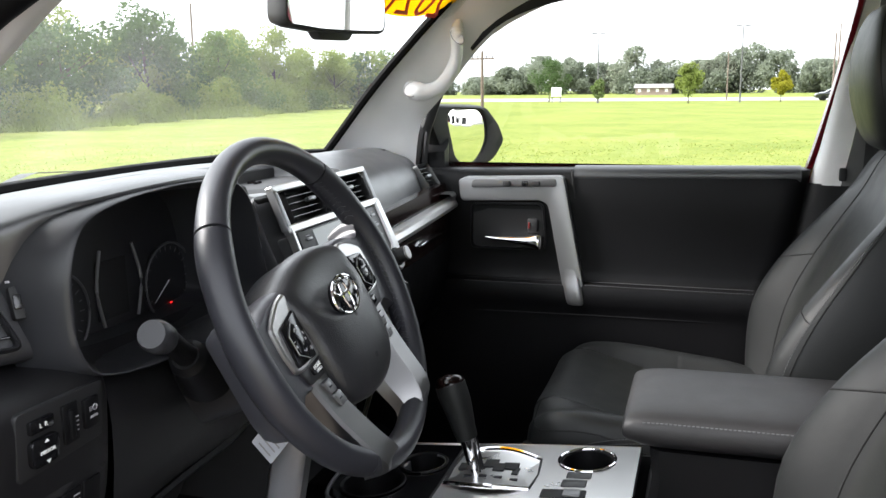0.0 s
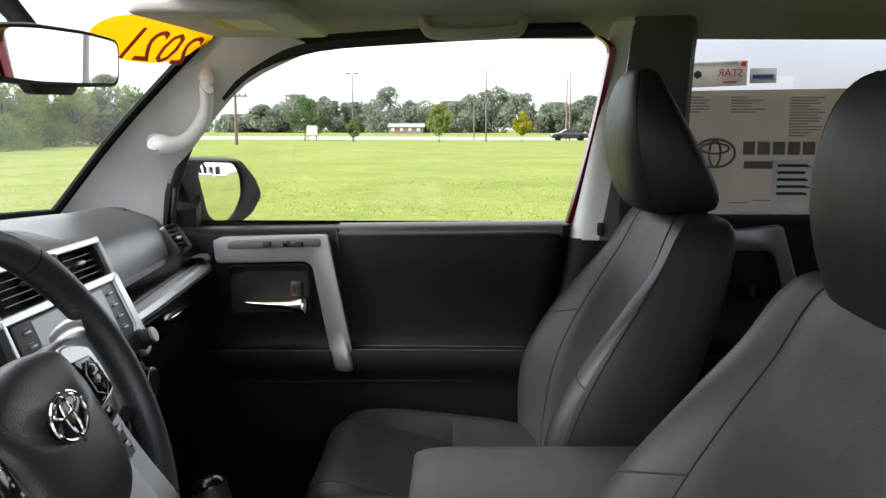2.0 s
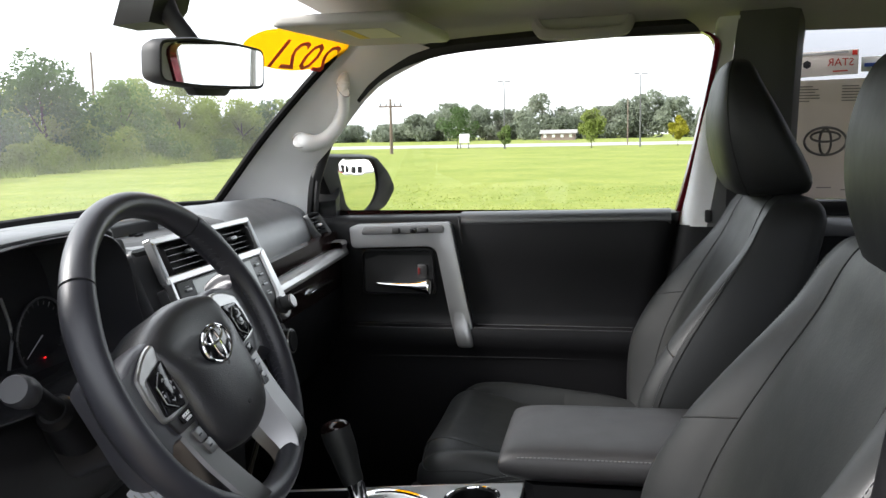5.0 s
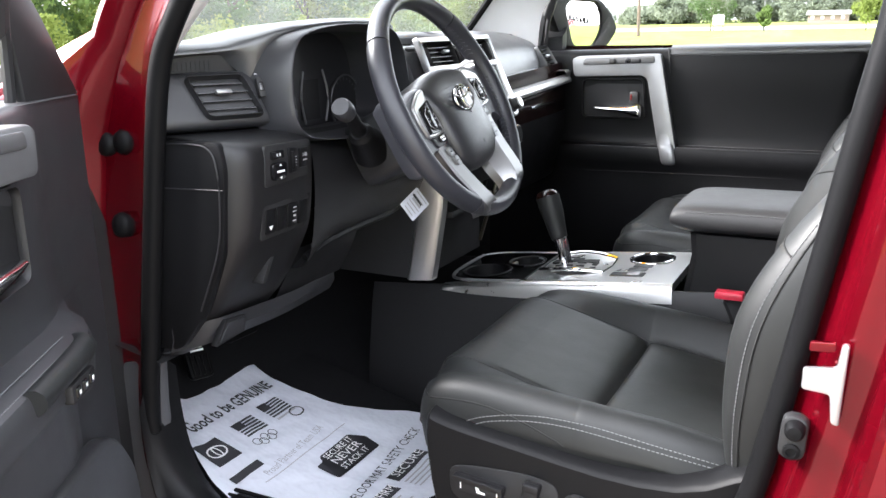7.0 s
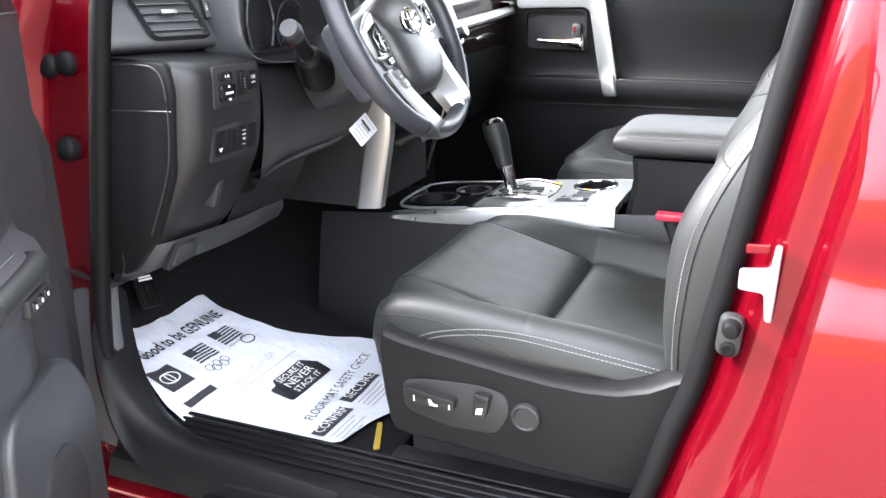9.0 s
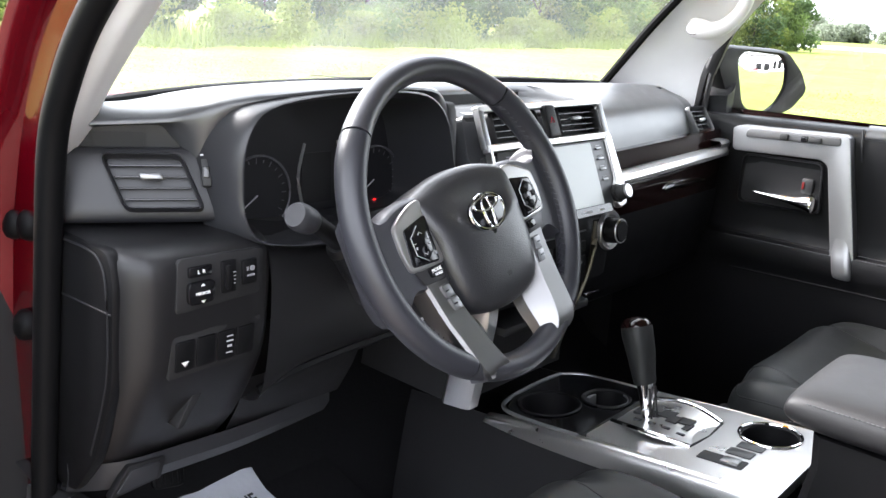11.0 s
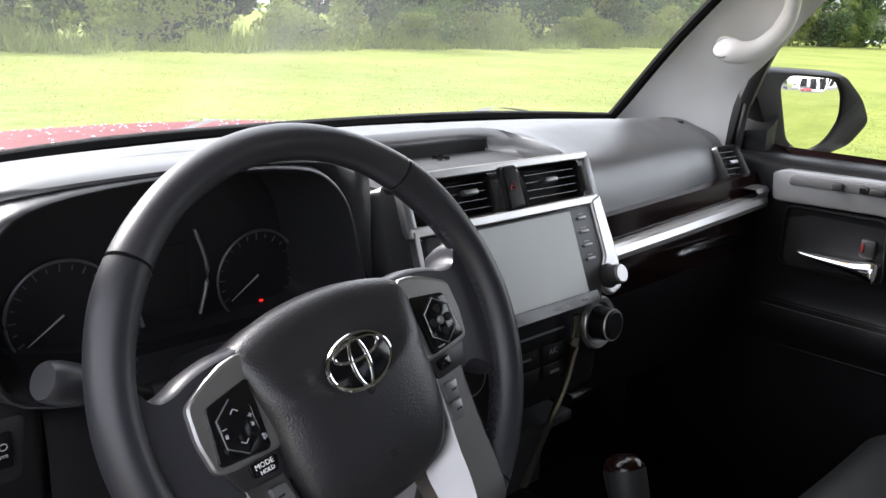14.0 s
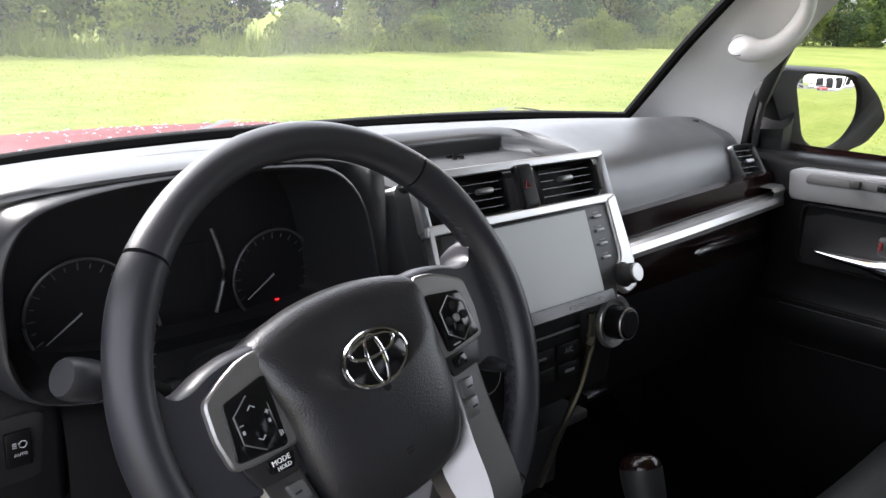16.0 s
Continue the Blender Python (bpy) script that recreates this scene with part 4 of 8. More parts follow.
post_l = slab(round_outline([(-0.158, 0.03), (-0.172, 0.03), (-0.170, 0.092), (-0.158, 0.090)], 0.003), "z", -0.006, 0.006, 0.002)
for b in (top_band, mid_band, right_band, left_band):
    part("bezel", on_stack(b), SILVER, dash, "satin silver bezel strip", angle=18)
for b in (post_r, post_l):
    part("bezel_post", on_stack(b), SATIN, dash)


def stack_point(a, b, c=0.0):
    return STACK @ Vector((a, b, c))


vent("air_vent", stack_point(-0.083, 0.0615, -0.002), (1, 0, 0), FY, 0.108, 0.044, 4, dash, 0.02, 0.01)
vent("air_vent", stack_point(0.090, 0.0615, -0.002), (1, 0, 0), FY, 0.108, 0.044, 4, dash, -0.005, 0.01)
hz = part("hazard_switch", on_stack(slab(round_outline([(-0.013, 0.036), (0.018, 0.036), (0.016, 0.090), (-0.012, 0.090)], 0.005), "z", 0.0, 0.012, 0.004)), PLASTIC, dash, "black hazard light switch")
tri = tube([(-0.0045, 0.0605, 0.0125), (0.0055, 0.0605, 0.0125), (0.0005, 0.0695, 0.0125)], 0.0006, 5, closed=True)
part("hazard_mark", on_stack(tri), BUCKLE, hz, "red triangle mark")
part("thumbwheel", on_stack(box((0.1475, 0.044, -0.004), (0.1545, 0.078, 0.004), 0.002)), PLASTIC, dash)
BORDER = material("grey_display_border", (0.055, 0.056, 0.058), 0.40, spec=0.3)
disp = part("display_unit", on_stack(slab(round_outline([(-0.140, -0.060), (-0.128, -0.100), (0.128, -0.100), (0.140, -0.060), (0.152, -0.046), (0.150, 0.024), (-0.150, 0.024), (-0.152, -0.046)], 0.005), "z", -0.030, 0.0045, 0.0015)), BORDER, dash, "grey display unit")
part("display", on_stack(slab([(-0.104, -0.084), (0.104, -0.084), (0.104, 0.021), (-0.104, 0.021)], "z", 0.0045, 0.0052)), SCREEN, disp, "unlit touch display, pale reflection in its colour")
part("footer", on_stack(slab([(-0.125, -0.099), (0.125, -0.099), (0.122, -0.085), (-0.122, -0.085)], "z", 0.0045, 0.0051)), GLOSSBLACK, disp)
part("footer_mark", on_stack(box((0.03, -0.095, 0.0051), (0.06, -0.091, 0.0056))), GREYINK, disp)
part("footer_mark", on_stack(box((0.085, -0.095, 0.0051), (0.098, -0.091, 0.0056))), GREYINK, disp)
for sx in (-1, 1):
    for k in range(4):
        y = 0.010 - 0.018 * k
        part("button", on_stack(box((sx * 0.124 - 0.009, y - 0.0022, 0.004), (sx * 0.124 + 0.009, y + 0.0022, 0.0072), 0.0015)), SATIN, disp)
        part("button_mark", on_stack(box((sx * 0.124 - 0.006, y + 0.0045, 0.0045), (sx * 0.124 + 0.006, y + 0.0060, 0.0050))), GREYINK, disp)
for sx in (-1, 1):
    km = STACK @ Matrix.Translation((0.148, -0.072, 0.004) if sx > 0 else (-0.136, -0.074, -0.004))
    kn = part("knob", lathe([(0.0165, 0.0), (0.0165, 0.006), (0.0135, 0.008), (0.013, 0.022), (0.0115, 0.024), (0.0001, 0.024)], 24, km), DARK, dash, "knurled knob")
    part("knob_cap", lathe([(0.0122, 0.0), (0.0122, 0.003), (0.011, 0.004), (0.0001, 0.004)], 24, km @ Matrix.Translation((0, 0, 0.0225))), SILVER if sx > 0 else DARK, kn, "round knob cap")

# climate panel
CL = frame_at((-0.01, 0.128, 1.045), (1, 0, 0), (0, 0.12, 1))
cl = part("climate_panel", moved(slab(round_outline([(-0.135, -0.06), (0.135, -0.06), (0.165, 0.055), (-0.165, 0.055)], 0.015), "z", -0.06, 0.0, 0.004), CL), PLASTIC, dash, "black climate control panel")
part("vent_line", moved(box((-0.075, 0.028, 0.0), (0.075, 0.031, 0.001)), CL), SATIN, cl)
for k in range(3):
    for j in range(2):
        part("button", moved(box((-0.07 + 0.049 * k, -0.005 - 0.025 * j, 0.0), (-0.028 + 0.049 * k, 0.014 - 0.025 * j, 0.004), 0.002), CL), PLASTIC, cl)
DIMINK = material("dim_button_print", (0.10, 0.10, 0.105), 0.7)
part("lettering", moved(words("A/C", 0.010, Matrix.Translation((0.048, 0.0045, 0.0045))), CL), DIMINK, cl)
for x0, x1, y0, y1 in ((-0.06, -0.045, 0.003, 0.006), (-0.012, 0.004, 0.003, 0.006), (0.04, 0.058, -0.024, -0.020)):
    part("button_mark", moved(box((x0, y0, 0.004), (x1, y1, 0.0045)), CL), DIMINK, cl)
for sx in (-1, 1):
    m = CL @ Matrix.Translation((sx * 0.124 + (0.022 if sx > 0 else 0), 0.020, 0.0))
    dl = part("dial", lathe([(0.036, -0.03), (0.036, 0.004), (0.034, 0.007), (0.028, 0.006), (0.025, 0.001), (0.0001, 0.001)], 28, m), SILVER, cl, "silver dial surround")
    part("dial_knob", lathe([(0.0225, 0.0), (0.0220, 0.018), (0.0195, 0.028), (0.017, 0.030), (0.0001, 0.0295)], 24, m), PLASTIC, dl, "black rubber dial knob")
    part("dial_ring", moved(tube([(0.0205 * math.cos(a), 0.0205 * math.sin(a), 0.0265) for a in (2 * math.pi * k / 28 for k in range(28))], 0.0013, 6, closed=True), m), SILVER, dl, "thin silver ring round the knob face")
# side legs of the stack
# silver of the right leg with its dim bronze light put into the colour
LEGBRONZE = material("silver_leg_bronze_light", (0.085, 0.078, 0.062), 0.4, metal=0.8, vary=0.05)
for sx in (-1, 1):
    a = [(sx * 0.165 - 0.01, 0.150, 1.04), (sx * 0.163 - 0.008, 0.146, 0.97), (sx * 0.162 - 0.006, 0.158, 0.90), (sx * 0.16 - 0.004, 0.178, 0.80)]
    w = 0.022 if sx < 0 else 0.006
    rows = [[(x - sx * w, y - 0.004, z), (x, y - 0.004, z), (x + sx * 0.006, y + 0.006, z), (x + sx * 0.006, y + 0.046, z - 0.004), (x - sx * 0.002, y + 0.056, z - 0.004)] for x, y, z in a]
    if sx > 0:
        part("stack_leg", tube(arc([(0.075, 0.121, 1.092), (0.075, 0.119, 1.05), (0.070, 0.1215, 1.012), (0.056, 0.128, 0.96), (0.048, 0.140, 0.91), (0.045, 0.160, 0.84)], 4), 0.0070, 8, flat=0.6), LEGBRONZE, dash, "slim silver stack leg, bronze light in its colour")
    else:
        part("stack_leg", skin(dense(rows, 4, 1)), SILVER, dash, "satin silver stack leg")
    rows = [[(x + sx * 0.004, y + 0.05, z), (x + sx * 0.0, y + 0.25, z)] for x, y, z in a]
    part("stack_cheek", skin(rows), DARK, dash, "black stack side cheek")
part("lower_bin", join(box((-0.14, 0.20, 0.80), (0.13, 0.22, 1.0)), box((-0.13, 0.14, 0.925), (0.115, 0.22, 0.94), 0.004)), DARK, dash, "dark open storage bin")
part("socket_trim", box((0.176, 0.184, 0.918), (0.224, 0.20, 0.924), 0.002), CHROME, dash)

# passenger side: veneer, silver strip, glove box
def strip(zlo, zhi, ylo, yhi, x0, x1, bulge=0.0, n=8):
    rows = []
    for k in range(n + 1):
        t = k / n
        x = x0 + (x1 - x0) * t
        dy, dz = 0.012 * t, 0.016 * t - bulge * math.sin(math.pi * t)
        rows.append([(x, yhi + dy + 0.02, zhi + dz), (x, yhi + dy, zhi + dz), (x, ylo + dy, zlo + dz), (x, ylo + dy + 0.03, zlo + dz - 0.004)])
    return skin(rows, caps=False)


part("veneer_upper", strip(1.148, 1.182, 0.186, 0.192, 0.172, 0.715), WOOD, dash, "glossy dark red wood veneer strip")
part("silver_strip", skin([[(x, 0.21 + d, 1.147 + e), (x, 0.178 + d, 1.149 + e), (x, 0.170 + d, 1.147 + e), (x, 0.165 + d, 1.138 + e), (x, 0.165 + d, 1.131 + e), (x, 0.20 + d, 1.127 + e)] for x, d, e in ((0.176, 0.0, -0.004), (0.19, -0.006, -0.002), (0.35, -0.006, 0.004), (0.55, -0.002, 0.011), (0.69, 0.002, 0.016), (0.715, 0.012, 0.016), (0.728, 0.04, 0.012))]), SILVER, dash, "satin silver dash strip", angle=12)
part("strip_end", skin([[(x, 0.22 + d, 1.168 + e), (x, 0.172 + d, 1.168 + e), (x, 0.166 + d, 1.162 + e), (x, 0.170 + d, 1.14 + e)] for x, d, e in ((0.655, 0.004, 0.010), (0.69, 0.004, 0.012), (0.716, 0.012, 0.010), (0.73, 0.04, 0.006))]), SILVER, dash, "silver strip end", angle=12)
gb = []
for x, d in ((0.178, 0.02), (0.186, 0.0), (0.30, 0.0), (0.50, 0.0), (0.69, 0.004), (0.722, 0.03)):
    e = 0.018 * (x - 0.18) / 0.53
    gb.append([(x, 0.205 + d, 1.126 + e), (x, 0.186 + d, 1.122 + e), (x, 0.180 + d, 1.10 + e), (x, 0.184 + d, 1.06 + e * 0.5)])
part("glovebox_veneer", skin(dense(gb, 1, 3)), WOOD, dash, "glossy dark red wood glove box front")
gl = [[(x, 0.184 + d, 1.06 + e), (x, 0.19 + d, 1.0), (x, 0.21 + d, 0.93), (x, 0.24 + d, 0.87), (x, 0.40, 0.86)] for x, d, e in ((0.178, 0.02, 0.0), (0.19, 0.0, 0.0), (0.45, 0.0, 0.005), (0.70, 0.004, 0.009), (0.725, 0.03, 0.009))]
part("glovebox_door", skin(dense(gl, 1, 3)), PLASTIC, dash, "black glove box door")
part("glovebox_handle", skin(dense([[(0.43, 0.182, 1.098), (0.43, 0.176, 1.095), (0.43, 0.178, 1.092)], [(0.47, 0.182, 1.107), (0.47, 0.168, 1.102), (0.47, 0.174, 1.094)], [(0.60, 0.186, 1.106), (0.60, 0.170, 1.101), (0.60, 0.178, 1.097)], [(0.67, 0.188, 1.104), (0.67, 0.182, 1.102), (0.67, 0.184, 1.099)]], 4, 3)), CHROME, dash, "chrome-edged glove box handle")

# ---- steering wheel ----
wheel = thing("steering_wheel", (-0.39, 0.02, 1.19), "black leather steering wheel with silver spokes", "steering wheel")
TILT, TURNED = 26.0, 8.5
WM0 = Matrix.Translation((-0.39, 0.012, 1.185)) @ pose(0, 0, 0, 90 - TILT, 0, 0)
# the wheel stands a little turned to the left
WM = WM0 @ Matrix.Rotation(radians(TURNED), 4, "Z")


def on_wheel(bm):
    """From wheel space: x right, y up along the wheel, z towards the driver."""
    return moved(bm, WM)


R = 0.1825


def rim_line(a0, a1, n):
    return [(R * math.cos(a), R * math.sin(a), 0.0) for a in (radians(a0 + (a1 - a0) * k / n) for k in range(n + 1))]


def rim_r(a):
    """The rim is thicker at the thumb grips and beside the spokes."""
    d = min(abs((a - b + 180) % 360 - 180) for b in (36, 144))
    e = min(abs((a - b + 180) % 360 - 180) for b in (0, 180))
    return 0.0150 + 0.0018 * math.exp(-(d / 13) ** 2) + 0.0014 * math.exp(-(e / 22) ** 2)


def rim_part(a0, a1, n, m, label):
    ln = rim_line(a0, a1, n)
    part("rim", on_wheel(tube(ln, [rim_r(a0 + (a1 - a0) * k / n) for k in range(n + 1)], 20, flat=1.12)), m, wheel, label)


RIMPERF = material("perforated_wheel_leather", (0.0225, 0.023, 0.0285), 0.40, grain=0.12, grain_scale=900, voronoi=True, spec=0.5)
rim_part(44.6, 135.4, 40, RIMSKIN, "smooth black leather rim top")
rim_part(136.2, 236, 40, RIMPERF, "perforated black leather grip")
rim_part(-56, 43.8, 42, RIMPERF, "perforated black leather grip")
rim_part(236.6, 303.4, 30, RIMSKIN, "smooth black leather rim bottom")
for a in (135.8, 44.2, 236.3, -56.3):
    c = Vector((R * math.cos(radians(a)), R * math.sin(radians(a)), 0))
    part("rim_seam", on_wheel(lathe([(rim_r(a) * 0.9, -0.0008), (rim_r(a) * 0.97, 0), (rim_r(a) * 0.9, 0.0008)], 16, Matrix.Translation(c) @ pose(0, 0, 0, 90, 0, a))), DARK, wheel)
for sx, a0, a1 in ((1, -46, 4), (1, 20, 43), (-1, 176, 226), (-1, 137, 160)):
    t = bmesh.new()
    n = int(abs(a1 - a0) / 2.6)
    for k in range(n + 1):
        a = radians(a0 + (a1 - a0) * k / n)
        for tilt, zz in ((32, 0.004), (-32, -0.003)):
            p = Vector(((R - 0.0158) * math.cos(a), (R - 0.0158) * math.sin(a), zz))
            bmesh.ops.create_cube(t, size=1, matrix=Matrix.Translation(p) @ Matrix.Rotation(a, 4, "Z") @ pose(0, 0, 0, tilt, 0, 0) @ Matrix.Diagonal((0.0014, 0.0011, 0.0062, 1)))
    part("rim_stitching", on_wheel(t), RIMSKIN, wheel, "black cross lacing along the grip", smooth=False)

PADC = material("grained_airbag_cover", (0.0195, 0.0195, 0.0220), 0.35, grain=0.36, grain_scale=620, voronoi=True, spec=0.65)
half = [(0.0, 0.0605), (0.034, 0.0585), (0.064, 0.052), (0.090, 0.0425), (0.0865, 0.018), (0.0795, -0.014), (0.079, -0.048), (0.073, -0.082), (0.057, -0.104), (0.028, -0.113), (0.0, -0.1155)]
pad = round_outline(half + [(-x, y) for x, y in half[-2:0:-1]], 0.013, 3)
rows = []
for s, z in ((0.95, -0.055), (1.0, -0.024), (1.012, -0.008), (1.0, 0.003), (0.965, 0.0100), (0.90, 0.0145), (0.78, 0.0185), (0.60, 0.0215), (0.35, 0.0235), (0.05, 0.024)):
    rows.append([(x * s, -0.025 + (y + 0.025) * s, z - (0.012 * max(0, (y - 0.0) / 0.06) if z > -0.01 else 0)) for x, y in pad])
part("airbag_cover", on_wheel(skin(rows, closed=True, caps=True)), PADC, wheel, "grained black airbag cover")
# emblem: plain oval rings
EM = Matrix.Translation((0.0, -0.002, 0.0240))


def oval(a, b, r, cx=0.0, cy=0.0, n=36, z=0.0):
    return tube([(cx + a * math.cos(q), cy + b * math.sin(q), z) for q in (2 * math.pi * k / n for k in range(n))], r, 8, closed=True)


em = part("emblem", on_wheel(moved(lathe([(0.027, -0.006), (0.0285, 0.0), (0.026, 0.0012), (0.0001, 0.0006)], 32), EM @ Matrix.Diagonal((1.12, 0.76, 1, 1)))), GLOSSBLACK, wheel, "oval emblem with chrome rings")
part("emblem_ring", on_wheel(moved(oval(0.0312, 0.0208, 0.0021), EM)), CHROME, em, "chrome ring")
part("emblem_ring", on_wheel(moved(oval(0.0082, 0.0195, 0.0018, 0, -0.001, z=0.0006), EM)), CHROME, em, "chrome ring")
part("emblem_ring", on_wheel(moved(oval(0.0222, 0.0076, 0.0018, 0, 0.0092, z=0.0006), EM)), CHROME, em, "chrome ring")
marks = bmesh.new()
for k, (x, y, w) in enumerate(((0.0, -0.054, 0.012), (0.0, -0.061, 0.026), (0.0, -0.0665, 0.020), (0.0, -0.077, 0.008), (0.0, -0.080, 0.006))):
    bmesh.ops.create_cube(marks, size=1, matrix=Matrix.Translation((x, y, 0.0214 - 0.00012 * k - 0.0001)) @ Matrix.Diagonal((w, 0.0022, 0.0016, 1)))
part("embossed_mark", on_wheel(marks), DARK, wheel, "small embossed marks")

# spokes
LEGS = material("satin_silver_spoke", (0.25, 0.247, 0.248), 0.38, metal=1.0, vary=0.04)
LEGTOP = material("dark_satin_spoke", (0.055, 0.054, 0.057), 0.38, metal=0.6, vary=0.05)
for sx in (-1, 1):
    def M(pts):
        return [(sx * a, b) for a, b in pts]
    skin_sp = M(round_outline([(0.070, 0.047), (0.100, 0.0475), (0.121, 0.0435), (0.138, 0.0365), (0.150, 0.0355), (0.158, 0.040), (0.164, 0.054), (0.180, 0.050), (0.183, -0.05), (0.176, -0.076), (0.160, -0.078), (0.148, -0.064), (0.134, -0.054), (0.116, -0.058), (0.07, -0.062)], 0.008))
    rows = [[(sx * 0.12 + (x - sx * 0.12) * s, -0.015 + (y + 0.015) * s, z) for x, y in skin_sp] for s, z in ((0.90, -0.040), (0.97, -0.030), (1.0, -0.018), (0.985, -0.008), (0.95, -0.002), (0.90, 0.0005))]
    part("spoke", on_wheel(skin(rows, closed=True, caps=True)), RIMSKIN, wheel, "black leather spoke")
    bez = M(round_outline([(0.080, 0.042), (0.098, 0.0400), (0.116, 0.0330), (0.1355, 0.0225), (0.1375, -0.004), (0.1335, -0.030), (0.118, -0.034), (0.076, -0.034), (0.074, -0.005)], 0.006))
    part("switch_bezel", on_wheel(slab(bez, "z", -0.014, 0.0045, 0.003, 2)), SILVER, wheel, "satin silver switch bezel", angle=18)
    bl = M(round_outline([(0.0835, 0.0235), (0.1235, 0.0155), (0.1290, -0.0265), (0.0860, -0.0310)], 0.005))
    sp = part("switch_panel", on_wheel(slab(bl, "z", 0.0025, 0.0068, 0.002)), GLOSSBLACK, wheel, "gloss black switch panel")
    cx, cy = sx * 0.1055, -0.0055
    hexa = [(cx + 0.0185 * math.cos(radians(q)) * (0.92 if q % 180 else 1), cy + 0.0205 * math.sin(radians(q))) for q in (30, 90, 150, 210, 270, 330)]
    part("switch_pad", on_wheel(slab(hexa, "z", 0.006, 0.0092, 0.002)), GLOSSBLACK, sp)
    edge_h = hexa[1:5] if sx < 0 else hexa
    part("switch_edge", on_wheel(tube([(q, r, 0.0092) for q, r in edge_h], 0.0006, 5, closed=sx > 0)), SATIN, sp)
    if sx < 0:
        for k in (1, -1):
            part("arrow_mark", on_wheel(tube([(cx - 0.003, cy + k * 0.0105, 0.0096), (cx, cy + k * 0.0130, 0.0096), (cx + 0.003, cy + k * 0.0105, 0.0096)], 0.0005, 5)), GREYINK, sp)
        part("plus_mark", on_wheel(join(box((cx + 0.0088, cy + 0.0036, 0.009), (cx + 0.0125, cy + 0.0043, 0.0098)), box((cx + 0.0103, cy + 0.0022, 0.009), (cx + 0.0110, cy + 0.0057, 0.0098)), box((cx + 0.0092, cy - 0.004, 0.009), (cx + 0.0112, cy - 0.0012, 0.0098)))), GREYINK, sp)
        part("minus_mark", on_wheel(join(box((cx - 0.0130, cy + 0.0022, 0.009), (cx - 0.0098, cy + 0.0029, 0.0098)), box((cx - 0.0125, cy - 0.004, 0.009), (cx - 0.0105, cy - 0.0012, 0.0098)))), GREYINK, sp)
        part("voice_mark", on_wheel(join(box((cx + 0.0150, cy - 0.0170, 0.0066), (cx + 0.0165, cy - 0.0125, 0.0074)), box((cx + 0.0172, cy - 0.0165, 0.0066), (cx + 0.0180, cy - 0.0130, 0.0074)))), GREYINK, sp)
    else:
        for dx, dy in ((0.0095, 0), (-0.0095, 0), (0, 0.0105), (0, -0.0105), (0, 0)):
            part("button", on_wheel(lathe([(0.0040, 0), (0.0040, 0.0016), (0.0032, 0.0026), (0.0001, 0.0026)], 10, Matrix.Translation((cx + dx, cy + dy, 0.0086)))), SATIN if dx == dy == 0 else PLASTIC, sp)
        part("back_mark", on_wheel(box((0.094, -0.0270, 0.0066), (0.102, -0.0257, 0.0074))), GREYINK, sp)
    # lower leg: dark shoulder, silver face, a flank falling inwards
    secs = []
    for y, xo, xi, xf, z in ((-0.030, 0.126, 0.084, 0.080, -0.001), (-0.050, 0.1195, 0.082, 0.078, 0.000), (-0.075, 0.1155, 0.0785, 0.071, 0.002), (-0.098, 0.1125, 0.0735, 0.055, 0.005), (-0.114, 0.1095, 0.0700, 0.042, 0.008), (-0.135, 0.1060, 0.0660, 0.040, 0.0125), (-0.154, 0.1020, 0.0600, 0.043, 0.0160), (-0.168, 0.0960, 0.0520, 0.046, 0.0155), (-0.177, 0.0890, 0.0480, 0.046, 0.0100)):
        secs.append([(sx * (xo - 0.002), y, z - 0.030), (sx * (xo + 0.001), y, z - 0.010), (sx * xo, y, z - 0.002), (sx * (xo - 0.004), y, z + 0.001), (sx * (xi + 0.002), y, z + 0.0015), (sx * xi, y, z - 0.0005), (sx * (xf * 0.85 + xi * 0.15), y - 0.002, z - 0.020), (sx * xf, y - 0.003, z - 0.034)])
    leg = part("spoke_leg", on_wheel(skin(dense(secs, 3, 1))), LEGS, wheel, "satin silver lower spoke", angle=24)
    top = M(round_outline([(0.0800, -0.0335), (0.1270, -0.0305), (0.1190, -0.0500), (0.0840, -0.0520)], 0.004))
    part("leg_shoulder", on_wheel(slab(top, "z", -0.004, 0.0035, 0.0015)), LEGTOP, leg, "dark satin shoulder")
    mb = part("mode_button", on_wheel(slab(M(round_outline([(0.0845, -0.0355), (0.1090, -0.0340), (0.1085, -0.0445), (0.0880, -0.0470)] if sx < 0 else [(0.0870, -0.0360), (0.1030, -0.0350), (0.1030, -0.0450), (0.0880, -0.0460)], 0.003)), "z", 0.003, 0.0062, 0.0012)), GLOSSBLACK, wheel, "black mode button")
    if sx < 0:
        part("lettering", on_wheel(words("MODE", 0.0056, Matrix.Translation((-0.0975, -0.0380, 0.0066)))), WHITEINK, mb)
        part("lettering", on_wheel(words("HOLD", 0.0044, Matrix.Translation((-0.0965, -0.0430, 0.0066)))), WHITEINK, mb)
    for k, (y0, y1) in enumerate(((-0.0570, -0.0725), (-0.0735, -0.0890))):
        f = lambda y: 0.0075 * (y + 0.057) / 0.032
        bp = part("leg_button", on_wheel(moved(slab(M(round_outline([(0.0870 + f(y0), y0), (0.1010 + f(y0), y0), (0.1010 + f(y1), y1), (0.0870 + f(y1), y1)], 0.0025)), "z", 0.0, 0.0046, 0.0012), Matrix.Translation((0, 0, 0.0012 + 0.0016 * k)))), SATIN, leg, "grey spoke button")
